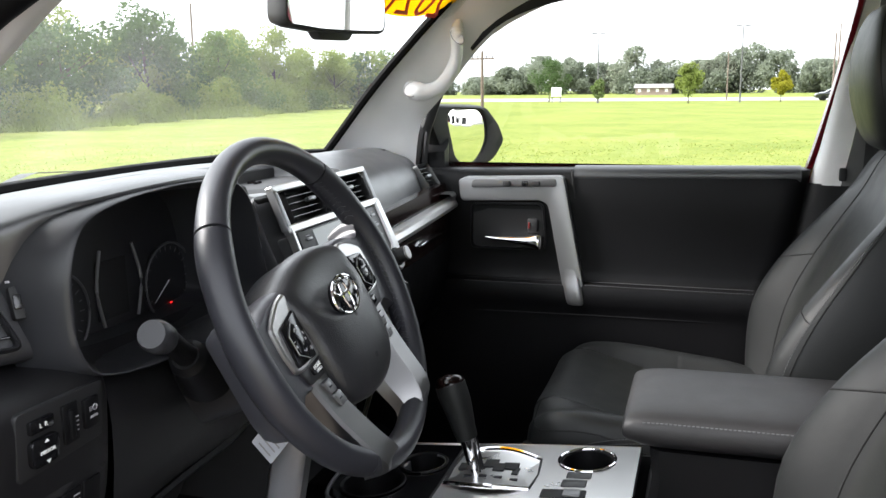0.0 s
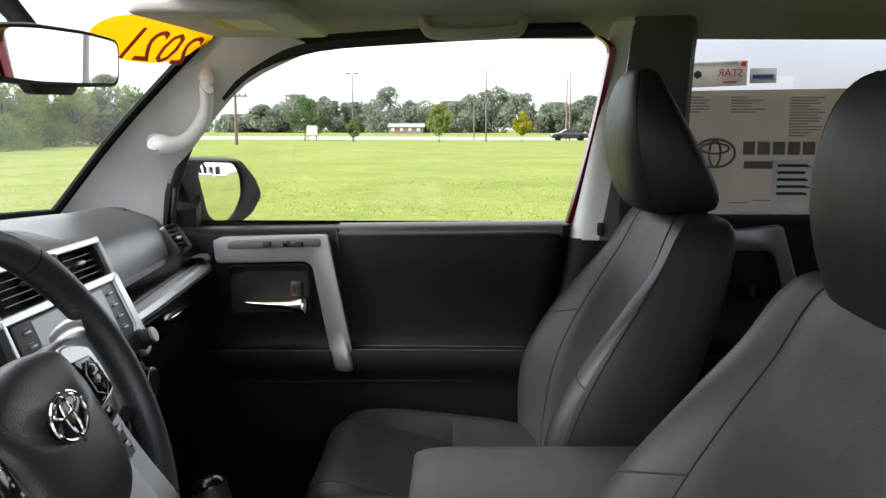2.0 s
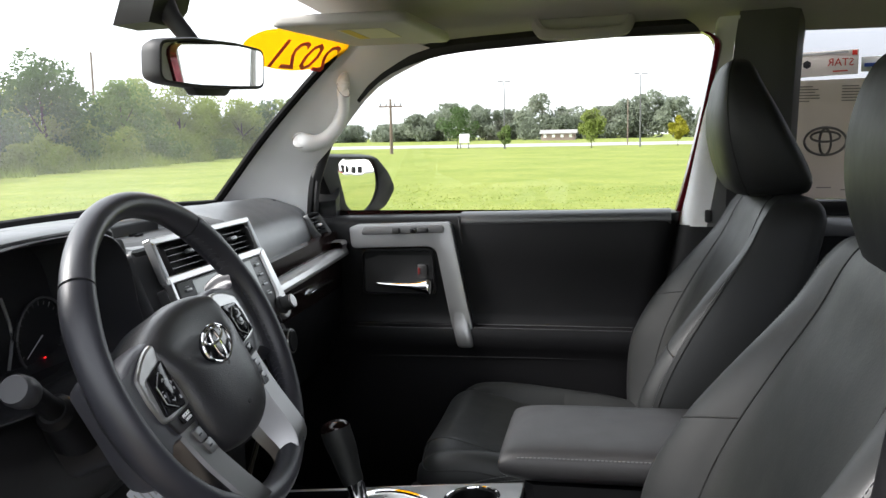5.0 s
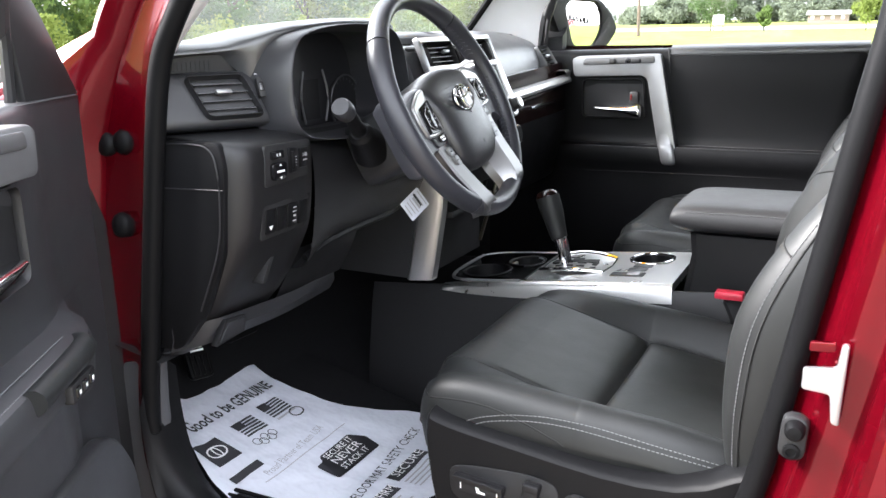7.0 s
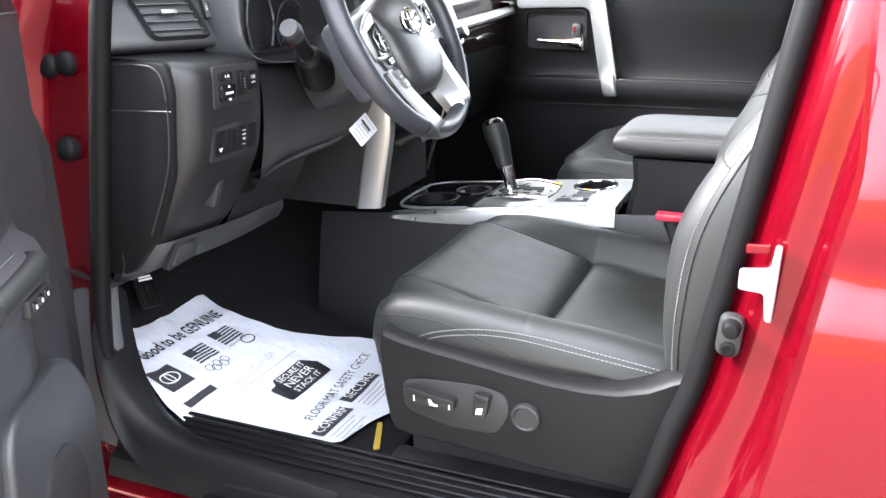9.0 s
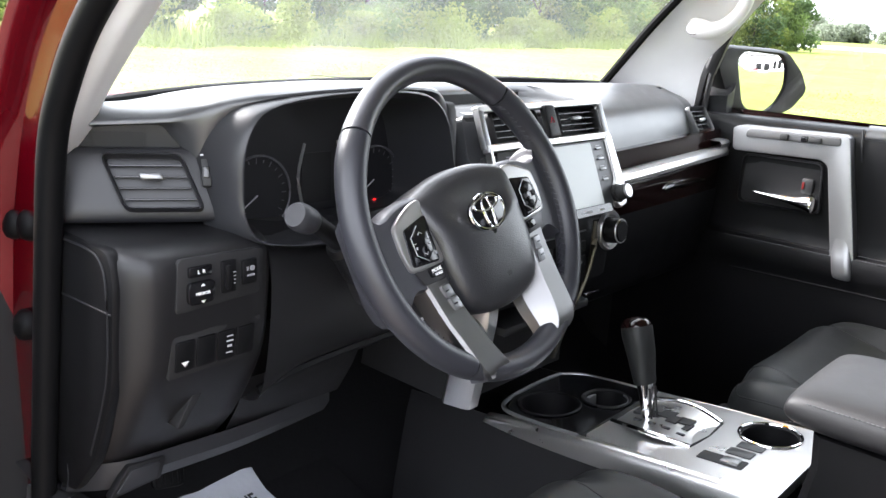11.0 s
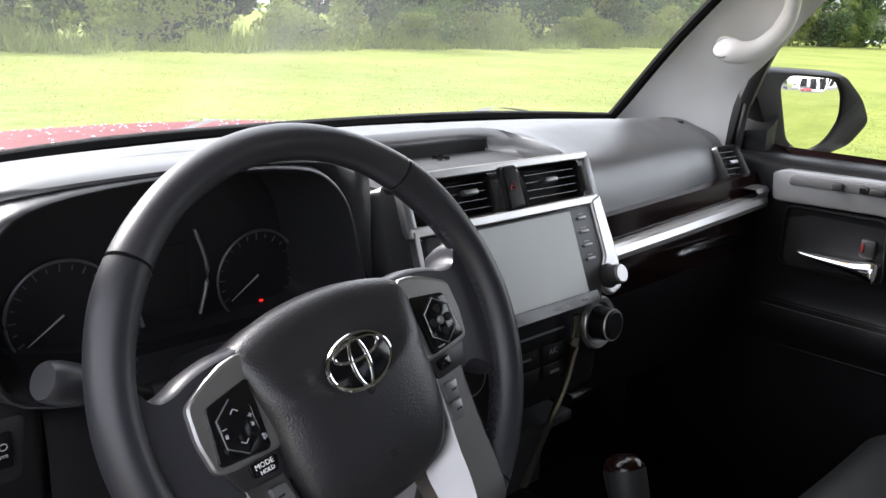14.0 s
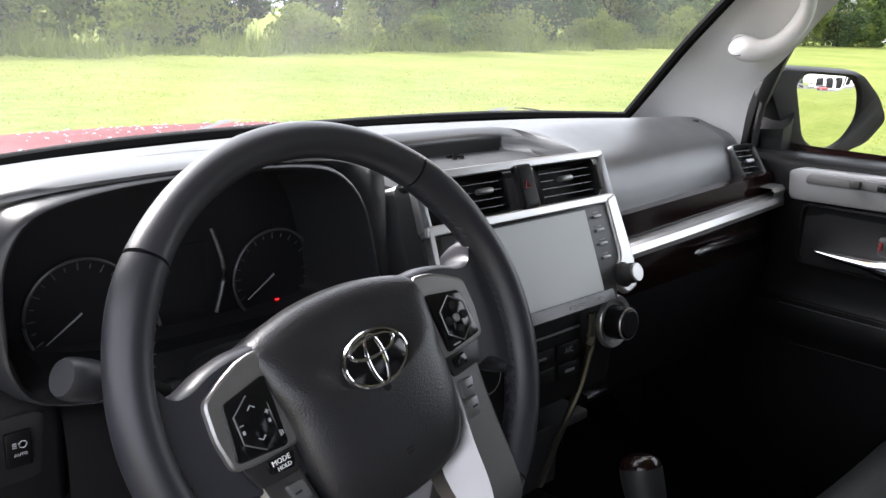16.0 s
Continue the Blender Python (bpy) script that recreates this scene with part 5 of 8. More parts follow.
        part("button_mark", on_wheel(moved(box((sx * (0.094 + f(y0)) - 0.003, (y0 + y1) / 2 - 0.0008, 0.0044), (sx * (0.094 + f(y0)) + 0.003, (y0 + y1) / 2 + 0.0008, 0.0051)), Matrix.Translation((0, 0, 0.0012 + 0.0016 * k)))), INK, leg)
# hub behind the cover and column
part("hub_back", on_wheel(skin([[(x * s, -0.02 + y * s * 0.9, z) for x, y in pad] for s, z in ((0.80, -0.02), (0.78, -0.06), (0.66, -0.085))], closed=True, caps=True)), DARK, wheel)

column = thing("steering_column", (-0.39, 0.14, 1.10), "black steering column shroud with a stalk", "steering column")
sh = round_outline([(-0.058, 0.050), (0.058, 0.050), (0.070, 0.0), (0.062, -0.062), (-0.062, -0.062), (-0.070, 0.0)], 0.022, 4)
rows = [[(x * s, y * s - 0.008, z) for x, y in sh] for s, z in ((0.86, -0.086), (0.95, -0.092), (1.0, -0.105), (1.02, -0.14), (1.0, -0.175))]
part("shroud", moved(skin(rows, closed=True, caps=True), WM0), KNEE2, column, "black plastic column shroud")
st = part("stalk", tube(arc([(-0.492, 0.121, 1.139), (-0.520, 0.116, 1.158), (-0.548, 0.108, 1.176), (-0.560, 0.106, 1.182)], 3), [0.0130, 0.0125, 0.0120, 0.0115, 0.0115, 0.0115, 0.0115, 0.0118, 0.012, 0.012], 14), PLASTIC, column, "black indicator stalk")
part("stalk_knob", tube(arc([(-0.556, 0.1065, 1.180), (-0.572, 0.1025, 1.187), (-0.586, 0.0995, 1.194)], 3), [0.0130, 0.0152, 0.0160, 0.0163, 0.0162, 0.0156, 0.0135], 18), SURROUND, st, "rounded stalk end knob")
boot = part("stalk_boot", tube([(-0.506, 0.119, 1.147), (-0.500, 0.120, 1.143), (-0.499, 0.1203, 1.1424), (-0.490, 0.122, 1.136), (-0.452, 0.130, 1.112)], [0.0145, 0.0195, 0.0205, 0.0215, 0.034], 22), PLASTIC, column, "round black stalk boot")
part("boot_ring", tube([(-0.5005 + 0.0165 * (0.55 * math.cos(a)), 0.1197 + 0.0165 * math.sin(a) * 0.95, 1.1434 + 0.0165 * 0.83 * math.cos(a)) for a in (2 * math.pi * k / 24 for k in range(24))], 0.0012, 6, closed=True), KNEE, boot)
# paper tag under the column
tag = thing("paper_tag", (-0.355, 0.09, 0.995), "white printed paper tag hanging under the column", "tag")
TM = frame_at((-0.362, 0.098, 1.006), (0.83, -0.35, 0.28), (-0.2, 0.35, 1)) @ Matrix.Rotation(radians(-76), 4, "Z") @ Matrix.Scale(0.82, 4)
part("card", moved(slab(round_outline([(-0.024, -0.034), (0.024, -0.034), (0.024, 0.024), (-0.024, 0.024)], 0.003), "z", -0.0004, 0.0004), TM), PAPER, tag)
pr = bmesh.new()
for k in range(6):
    bmesh.ops.create_cube(pr, size=1, matrix=Matrix.Translation((0.0, 0.018 - 0.009 * k, 0.0007)) @ Matrix.Diagonal((0.036 - 0.004 * (k % 3), 0.0022 if k != 2 else 0.006, 0.0003, 1)))
part("print", moved(pr, TM), GREYINK, tag)
part("print_bar", moved(box((-0.019, 0.0035, 0.0006), (0.012, 0.0085, 0.0010)), TM), INK, tag, "black printed band")

# ---- front seats ----
def grid_at(rows, u, v, closed=False):
    """A place on a lofted grid, by its row and column as fractions."""
    n = len(rows[0])
    i, j = min(int(u), len(rows) - 2), int(v) if closed else min(int(v), n - 2)
    a, b = u - i, v - int(v) if closed else v - j
    p = lambda r, c: np.array(rows[r][c % n if closed else c], float)
    return (1 - a) * ((1 - b) * p(i, j) + b * p(i, j + 1)) + a * ((1 - b) * p(i + 1, j) + b * p(i + 1, j + 1))


def along(rows, uv, n=60, closed=False, out=None, lift=0.0):
    """A line over a grid through corners given as fractions of rows and columns, lifted away from a point inside."""
    k = catmull([(u, v) for u, v in uv], max(2, n // max(1, len(uv) - 1)))
    pts = []
    for u, v in k:
        p = grid_at(rows, min(max(u, 0), len(rows) - 1.001), v, closed)
        if lift:
            e = 0.35
            du = grid_at(rows, min(u + e, len(rows) - 1.001), v, closed) - grid_at(rows, max(u - e, 0), v, closed)
            dv = grid_at(rows, min(u, len(rows) - 1.001), v + e, closed) - grid_at(rows, min(u, len(rows) - 1.001), max(v - e, 0) if not closed else v - e, closed)
            nn = np.cross(du, dv)
            nn = nn / (np.linalg.norm(nn) + 1e-9)
            if out is not None and nn @ (p - out) < 0:
                nn = -nn
            p = p + nn * lift
        pts.append(p)
    return pts


SEAM = material("dark_seam", (0.006, 0.006, 0.006), 0.8)


def seat(name, label, mirror, dy, dz, hz, cy, hy):
    """A front seat, built for the driver's side; mirror puts it on the other. dz: cushion height, hz: headrest height."""
    XF[0] = Matrix.Translation((0, dy, 0)) @ (Matrix.Diagonal((-1, 1, 1, 1)) if mirror else Matrix.Identity(4))
    xc = -0.42
    s = thing(name, (xc, -0.35, 0.50), label, "car seat", group="front seats")

    def ring(y, zc, zb, zu, w, dip=0.0):
        half = [(0.0, zc - dip), (0.08, zc + 0.001 - dip), (0.145, zc + 0.003 - dip), (0.158, zc + 0.002), (0.172, zc + 0.35 * (zb - zc)), (0.20, zb - 0.004), (0.222, zb), (0.243, zb - 0.014), (0.252, zb - 0.045), (0.25, (zb + zu) / 2), (0.235, zu)]
        right = [(xc + w * a / 0.25, y + cy, z + dz) for a, z in half]
        left = [(xc - w * a / 0.25, y + cy, z + dz) for a, z in half[1:]]
        return left[::-1] + right

    st = [(-0.042, 0.755, 0.745, 0.735, 0.170), (-0.044, 0.782, 0.768, 0.715, 0.198), (-0.056, 0.808, 0.794, 0.70, 0.228), (-0.092, 0.824, 0.820, 0.69, 0.248), (-0.15, 0.812, 0.827, 0.69, 0.252),
          (-0.22, 0.793, 0.823, 0.69, 0.253), (-0.27, 0.779, 0.818, 0.69, 0.253), (-0.290, 0.771, 0.816, 0.69, 0.253, 0.003), (-0.297, 0.768, 0.815, 0.69, 0.253, 0.010), (-0.304, 0.768, 0.815, 0.69, 0.253, 0.002), (-0.33, 0.766, 0.812, 0.69, 0.252),
          (-0.40, 0.756, 0.805, 0.69, 0.247), (-0.47, 0.746, 0.79, 0.69, 0.238), (-0.54, 0.74, 0.77, 0.69, 0.22)]
    cs = [ring(*a) for a in st]
    N = 3
    rows = dense(cs, N, N)
    part("cushion", skin(rows, caps=True), LEATHER, s, "black leather seat cushion with raised bolsters")
    mid = np.array((xc, -0.28, 0.60 + dz))
    C = 10 * N
    for sg in (-1, 1):
        uv = [(1.2 * N, C + sg * 3.3 * N), (3 * N, C + sg * 3.0 * N), (7 * N, C + sg * 3.0 * N), (12.9 * N, C + sg * 3.0 * N)]
        part("seam", tube(along(rows, uv, 60, out=mid, lift=-0.0002), 0.0014, 6), SEAM, s)
        # side seams: front top edge, falling to the side
        uv = [(2.2 * N, C + sg * 3.2 * N), (2.0 * N, C + sg * 5.5 * N), (2.6 * N, C + sg * 7.2 * N), (4.5 * N, C + sg * 7.5 * N), (6.0 * N, C + sg * 8.1 * N), (6.6 * N, C + sg * 8.5 * N)]
        part("seam", tube(along(rows, uv, 60, out=mid, lift=0.0), 0.0012, 6), SEAM, s)
        for line in (((-0.128, 0.764), (-0.150, 0.777), (-0.174, 0.786), (-0.216, 0.795), (-0.266, 0.799), (-0.331, 0.795), (-0.406, 0.784), (-0.495, 0.767)),
                     ((-0.140, 0.762), (-0.160, 0.773), (-0.187, 0.782), (-0.241, 0.7905), (-0.298, 0.7905), (-0.364, 0.783), (-0.439, 0.7715), (-0.495, 0.7615))):
            pts = []
            for y, z in catmull(line, 14):
                q = min((p for r in rows for p in r if p[0] < xc - 0.2), key=lambda p: abs(p[1] - y - cy) + abs(p[2] - z - dz))
                pts.append((xc + sg * (xc - q[0] + 0.0016), y + cy, z + dz))
            pts = [(sum(pts[max(0, min(len(pts) - 1, i + e))][0] for e in range(-9, 10)) / 19, p[1], p[2]) for i, p in enumerate(pts)]
            part("stitching", dashes(pts, 0.0058, 0.0040, 0.0011), STITCH, s, kind="stuff")
    # perforated insert skin just above the centre panel
    ins = []
    for i in range(4 * N, 13 * N):
        ins.append([grid_at(rows, i, C + q * 0.5) + np.array((0, 0, 0.0009)) for q in range(-int(4.6 * N), int(4.6 * N) + 1)])
    part("perforated_insert", skin(ins), PERF, s, "perforated leather centre panel")
    part("seam", tube(along(rows, [(8 * N, C - 2.9 * N), (8 * N, C), (8 * N, C + 2.9 * N)], 30, out=mid, lift=0.0006), 0.0012, 6), SEAM, s)

    def bring(z, y, w, b, th):
        half = [(0.0, 0.0), (0.09, 0.002), (0.15, 0.2 * b), (0.185, 0.7 * b), (0.215, b), (0.238, b * 0.92), (0.252, b * 0.55), (0.253, -0.3 * th), (0.235, -0.85 * th), (0.18, -th), (0.08, -1.02 * th)]
        r = [(xc + w * a / 0.25, y + d, z) for a, d in half]
        l = [(xc - w * a / 0.25, y + d, z) for a, d in half[1:]]
        return r + [(xc, y - 1.02 * th, z)] + l[::-1]

    bs = [bring(0.72, -0.535, 0.235, 0.035, 0.10), bring(0.78, -0.54, 0.25, 0.055, 0.12), bring(0.87, -0.555, 0.262, 0.075, 0.13), bring(0.97, -0.578, 0.266, 0.088, 0.13), bring(1.06, -0.608, 0.258, 0.075, 0.125),
          bring(1.15, -0.645, 0.238, 0.045, 0.12), bring(1.22, -0.675, 0.216, 0.018, 0.112), bring(1.270, -0.693, 0.200, 0.006, 0.105), bring(1.296, -0.706, 0.182, 0.0, 0.085), bring(1.306, -0.722, 0.155, 0.0, 0.05), bring(1.309, -0.738, 0.12, 0.0, 0.02)]
    br = dense(bs, 4, 3, closed=True)
    part("backrest", skin(br, closed=True, caps=True), LEATHER, s, "black leather backrest with stitched bolsters")
    NB = len(br[0])
    for sg in (-1, 1):
        col = lambda q: (sg * q * 3) % NB
        part("seam", tube([grid_at(br, u, col(2.35) + 0.0, True) for u in np.linspace(5, 35.5, 50)], 0.0014, 6), SEAM, s)
        line = [grid_at(br, u, col(5.6), True) + np.array((sg * 0.0006, 0.0006, 0)) for u in np.linspace(3, 29, 90)]
        line2 = [grid_at(br, u, col(6.0), True) + np.array((sg * 0.0008, 0.0003, 0)) for u in np.linspace(3, 29, 90)]
        part("seam", tube([(a + b) / 2 for a, b in zip(line, line2)], 0.0012, 6), SEAM, s)
        part("stitching", dashes(line, 0.0058, 0.0040, 0.0009), STITCH, s, kind="stuff")
        part("seam", tube([grid_at(br, 17.2 - 1.6 * t, (sg * (2.35 + 3.2 * t) * 3) % NB, True) for t in np.linspace(0, 1, 14)], 0.0014, 6), SEAM, s)
    ins = []
    for u in range(5, 34):
        ins.append([grid_at(br, u, (q * 0.5) % NB, True) + np.array((0, 0.0009, 0.0004)) for q in range(-13, 14)])
    part("perforated_insert", skin(ins), PERF, s, "perforated leather centre panel")

    def hring(z, yf, yr, w):
        y, d = (yf + yr) / 2, (yf - yr) / 2
        return [(xc + w * math.copysign(abs(math.cos(a)) ** 0.45, math.cos(a)), y + hy + d * math.copysign(abs(math.sin(a)) ** 0.55, math.sin(a)), z + hz) for a in (2 * math.pi * k / 32 for k in range(32))]

    hs = [hring(1.312, -0.700, -0.785, 0.07), hring(1.320, -0.680, -0.808, 0.115), hring(1.350, -0.662, -0.810, 0.140), hring(1.41, -0.646, -0.780, 0.148), hring(1.465, -0.644, -0.750, 0.142), hring(1.515, -0.652, -0.722, 0.122), hring(1.545, -0.664, -0.708, 0.095), hring(1.556, -0.676, -0.698, 0.055)]
    hr = dense(hs, 3, 1)
    part("headrest", skin(hr, closed=True, caps=True), LEATHER, s, "black leather headrest")
    for sg in (0, 1):
        part("seam", tube([grid_at(hr, u, 3 if sg == 0 else 13, True) for u in np.linspace(2, 20.5, 26)], 0.0013, 6), SEAM, s)
    for px in (-0.06, 0.06):
        part("headrest_post", tube([(xc + px, -0.735, 1.28), (xc + px, -0.735, 1.34 + hz)], 0.006, 10), CHROME, s)
        part("post_guide", box((xc + px - 0.016, -0.752, 1.300), (xc + px + 0.016, -0.718, 1.316), 0.005), material("grey_guide", (0.3, 0.3, 0.3), 0.5) if px < 0 else PLASTIC, s)
    # plastic side shield with a moulded step
    def shield(sgn, full):
        sh = [(-0.092, 0.786), (-0.104, 0.783), (-0.124, 0.778), (-0.160, 0.7725), (-0.197, 0.768), (-0.284, 0.757), (-0.340, 0.751), (-0.390, 0.7495), (-0.434, 0.753), (-0.470, 0.764), (-0.500, 0.781), (-0.540, 0.80), (-0.62, 0.81), (-0.62, 0.60), (-0.474, 0.600), (-0.38, 0.602), (-0.30, 0.606), (-0.214, 0.612), (-0.130, 0.616), (-0.106, 0.622), (-0.096, 0.640), (-0.088, 0.680), (-0.083, 0.720), (-0.081, 0.752), (-0.084, 0.776)]

        def inset(d):
            out = []
            for i, p in enumerate(sh):
                a, b = Vector(sh[i - 1]), Vector(sh[(i + 1) % len(sh)])
                t = (b - a).normalized()
                out.append((p[0] + t.y * d, p[1] - t.x * d))
            return out
        sense = 1 if sum(a[0] * b[1] - b[0] * a[1] for a, b in zip(sh, sh[1:] + sh[:1])) < 0 else -1
        rows = [[(xc + sgn * (x - 0.42), y, z + dz * 0.4) for y, z in inset(d * sense)] for d, x in ((0.004, 0.640), (0.0, 0.655), (0.0, 0.668), (0.002, 0.680), (0.0045, 0.688), (0.0075, 0.693), (0.0100, 0.695), (0.0115, 0.695))]
        return skin(rows, closed=True, caps=True)
    part("side_shield", shield(-1, True), PLASTIC, s, "black plastic seat side shield")
    part("side_shield", shield(1, False), PLASTIC, s, "black plastic seat side shield")
    if not mirror:
        ps = slab(round_outline([(-0.124, 0.712), (-0.167, 0.720), (-0.245, 0.724), (-0.284, 0.716), (-0.288, 0.686), (-0.270, 0.652), (-0.197, 0.650), (-0.127, 0.666)], 0.016), "x", -0.6968, -0.690, 0.002)
        pl = part("switch_recess", ps, DARK, s, "oval switch recess")
        part("seat_switch", slab(round_outline([(-0.139, 0.709), (-0.213, 0.701), (-0.209, 0.681), (-0.141, 0.683)], 0.006), "x", -0.711, -0.695, 0.004), DARK, pl, "black seat slide switch")
        part("seat_switch", slab(round_outline([(-0.242, 0.719), (-0.265, 0.716), (-0.256, 0.679), (-0.235, 0.682)], 0.007), "x", -0.711, -0.695, 0.004), DARK, pl, "black backrest switch")
        part("switch_cap", slab(round_outline([(-0.139, 0.7105), (-0.213, 0.7025), (-0.212, 0.6955), (-0.140, 0.7025)], 0.003), "x", -0.716, -0.705, 0.003), KNEE, pl, "grey rounded switch ridge")
        part("switch_cap", slab(round_outline([(-0.242, 0.7205), (-0.265, 0.7175), (-0.263, 0.706), (-0.241, 0.709)], 0.004), "x", -0.716, -0.705, 0.003), KNEE, pl, "grey rounded switch ridge")
        for y0, z0 in ((-0.149, 0.694), (-0.203, 0.690)):
            part("switch_mark", slab([(y0, z0 + 0.005), (y0 - 0.0014, z0 + 0.005), (y0 - 0.0014, z0 - 0.004), (y0, z0 - 0.004)], "x", -0.7116, -0.7108), WHITEINK, pl)
        part("switch_mark", slab([(-0.172, 0.697), (-0.176, 0.6965), (-0.179, 0.691), (-0.186, 0.690), (-0.186, 0.687), (-0.174, 0.688)], "x", -0.7116, -0.7108), WHITEINK, pl)
        part("switch_mark", slab([(-0.245, 0.696), (-0.254, 0.698), (-0.252, 0.688), (-0.243, 0.687)], "x", -0.7116, -0.7108), WHITEINK, pl)
        part("lumbar_switch", lathe([(0.0215, 0), (0.0215, 0.004), (0.020, 0.008), (0.017, 0.009), (0.015, 0.0065), (0.0001, 0.0065)], 28, Matrix.Translation((-0.695, -0.312, 0.689)) @ pose(0, 0, 0, 0, -90, 0)), DARK, s, "round black lumbar switch")
    part("seat_base", box((xc - 0.21, -0.52, 0.505), (xc + 0.21, -0.10, 0.70 + dz), 0.02), DARK, s)
    for rx in (-0.25, 0.20):
        part("rail_cover", box((xc + rx, -0.50, 0.502), (xc + rx + 0.05, -0.08, 0.56), 0.012), KNEE, s, "black seat rail cover")
    part("buckle_stalk", tube(arc([(xc + 0.27, -0.47, 0.70), (xc + 0.262, -0.44, 0.78), (xc + 0.255, -0.418, 0.836)], 4), 0.011, 8, flat=1.6), DARK, s)
    part("buckle", box((xc + 0.232, -0.438, 0.838), (xc + 0.258, -0.390, 0.851), 0.003), BUCKLE, s, "red seat belt buckle button")
    XF[0] = Matrix.Identity(4)
    return s


seat("driver_seat", "black leather driver seat with power switches", False, 0.0, 0.0, -0.06, 0.0, -0.034)
seat("passenger_seat", "black leather front passenger seat with grey stitching", True, -0.005, 0.032, -0.008, -0.045, 0.022)

# ---- centre console ----
console = thing("center_console", (0, -0.2, 0.5), "black centre console with silver shift panel", "console")
# sloping top: height by y
def top_z(y):
    return 0.832 - 0.088 * (y + 0.30)


rows = []
for y in (0.34, 0.24, 0.17, 0.05, -0.10, -0.22, -0.31, -0.48, -0.62):
    z = top_z(y) - 0.010
    rows.append([(-0.165, y, 0.50), (-0.155, y, 0.60), (-0.132, y, z - 0.035), (-0.122, y, z), (-0.119, y, z), (-0.117, y, z - 0.075), (0.117, y, z - 0.075), (0.119, y, z), (0.122, y, z), (0.132, y, z - 0.035), (0.155, y, 0.60), (0.165, y, 0.50)])
part("base", skin(rows, caps=True), KNEE, console, "black plastic console base")
TOPM = frame_at((0, -0.30, 0.832), (1, 0, 0), (0, 1, -0.088))


def on_top(bm):
    return moved(bm, TOPM)


def holed(outline, holes, lo, hi):
    """A plate in xy with round holes (x, y, r), between lo and hi."""
    bm = bmesh.new()
    edges = []
    loops = [outline] + [[(cx + r * math.cos(2 * math.pi * k / 28), cy + r * math.sin(2 * math.pi * k / 28)) for k in range(28)] for cx, cy, r in holes]
    for lp in loops:
        vs = [bm.verts.new((a, b, hi)) for a, b in lp]
        edges += [bm.edges.new((vs[i], vs[(i + 1) % len(vs)])) for i in range(len(vs))]
    bmesh.ops.triangle_fill(bm, use_beauty=True, use_dissolve=False, edges=edges)
    ext = bmesh.ops.extrude_face_region(bm, geom=list(bm.faces))
    bmesh.ops.translate(bm, verts=[v for v in ext["geom"] if isinstance(v, bmesh.types.BMVert)], vec=(0, 0, lo - hi))
    bmesh.ops.recalc_face_normals(bm, faces=bm.faces)
    return bm


panel = holed(round_outline([(-0.118, -0.004), (0.122, -0.004), (0.124, 0.290), (-0.112, 0.290)], 0.008), [(0.066, 0.076, 0.045)], -0.012, 0.003)
part("shift_panel", on_top(panel), BRUSHED, console, "brushed silver shift panel")
# driver-side fascia, from the panel's edge down, narrowing forwards
fas = []
for b, w, z0 in ((-0.004, 0.030, 0.002), (0.10, 0.030, 0.002), (0.20, 0.029, 0.001), (0.30, 0.026, -0.001), (0.38, 0.020, -0.004), (0.44, 0.012, -0.007), (0.472, 0.005, -0.010)):
    fas.append([(-0.112, b, z0 + 0.001), (-0.119, b, z0 + 0.0005), (-0.124, b, z0 - 0.004), (-0.128, b, z0 - 0.3 * w - 0.003), (-0.133, b, z0 - w - 0.004)])
part("side_fascia", on_top(skin(dense(fas, 3, 3))), BRUSHED, console, "satin silver side fascia")
part("panel_edge", on_top(tube(arc([(0.124, -0.004, -0.001), (0.127, 0.15, -0.002), (0.127, 0.30, -0.004), (0.124, 0.43, -0.004), (0.10, 0.472, -0.004)], 5), 0.005, 8)), SILVER, console, "silver edge rail")
part("panel_edge", on_top(tube(arc([(-0.116, 0.300, 0.0), (-0.112, 0.40, -0.002), (-0.098, 0.455, -0.002), (-0.05, 0.476, -0.002), (0.04, 0.480, -0.002), (0.10, 0.476, -0.002)], 5), 0.0035, 8)), SATIN, console, "grey edge rail")
tray = holed(round_outline([(-0.114, 0.292), (0.122, 0.292), (0.122, 0.43), (0.10, 0.470), (-0.05, 0.472), (-0.095, 0.45), (-0.110, 0.40)], 0.010), [(-0.040, 0.405, 0.050), (0.042, 0.345, 0.038)], -0.012, -0.001)
part("cup_tray", on_top(tray), GLOSSBLACK, console, "gloss black cup holder tray")
part("tray_edge", on_top(tube([(-0.112, 0.292, 0.002), (0.120, 0.292, 0.002)], 0.0025, 6)), DARK, console)


def cup(cx, cy, r, m, label):
    ring = [[(cx + q * math.cos(2 * math.pi * k / 32), cy + q * math.sin(2 * math.pi * k / 32), z) for k in range(32)] for q, z in ((r + 0.004, 0.0010), (r + 0.002, 0.0030), (r - 0.002, 0.0010), (r - 0.004, -0.03), (r - 0.010, -0.058), (0.001, -0.058))]
    c = part("cup_holder", on_top(skin(ring, closed=True)), m, console, label)
    return c


part("cup_ring", on_top(tube([(0.066 + 0.045 * math.cos(a), 0.076 + 0.045 * math.sin(a), 0.0035) for a in (2 * math.pi * k / 40 for k in range(40))], 0.0030, 8, closed=True)), CHROME, console, "polished cup holder ring")
cup(0.066, 0.076, 0.042, PLASTIC, "dark round cup holder")
cup(-0.040, 0.405, 0.050, PLASTIC, "dark round cup holder")
cup(0.042, 0.345, 0.038, PLASTIC, "dark round cup holder")
part("tray_clip", on_top(box((0.036, 0.375, -0.035), (0.062, 0.384, -0.004), 0.003)), SATIN, console)
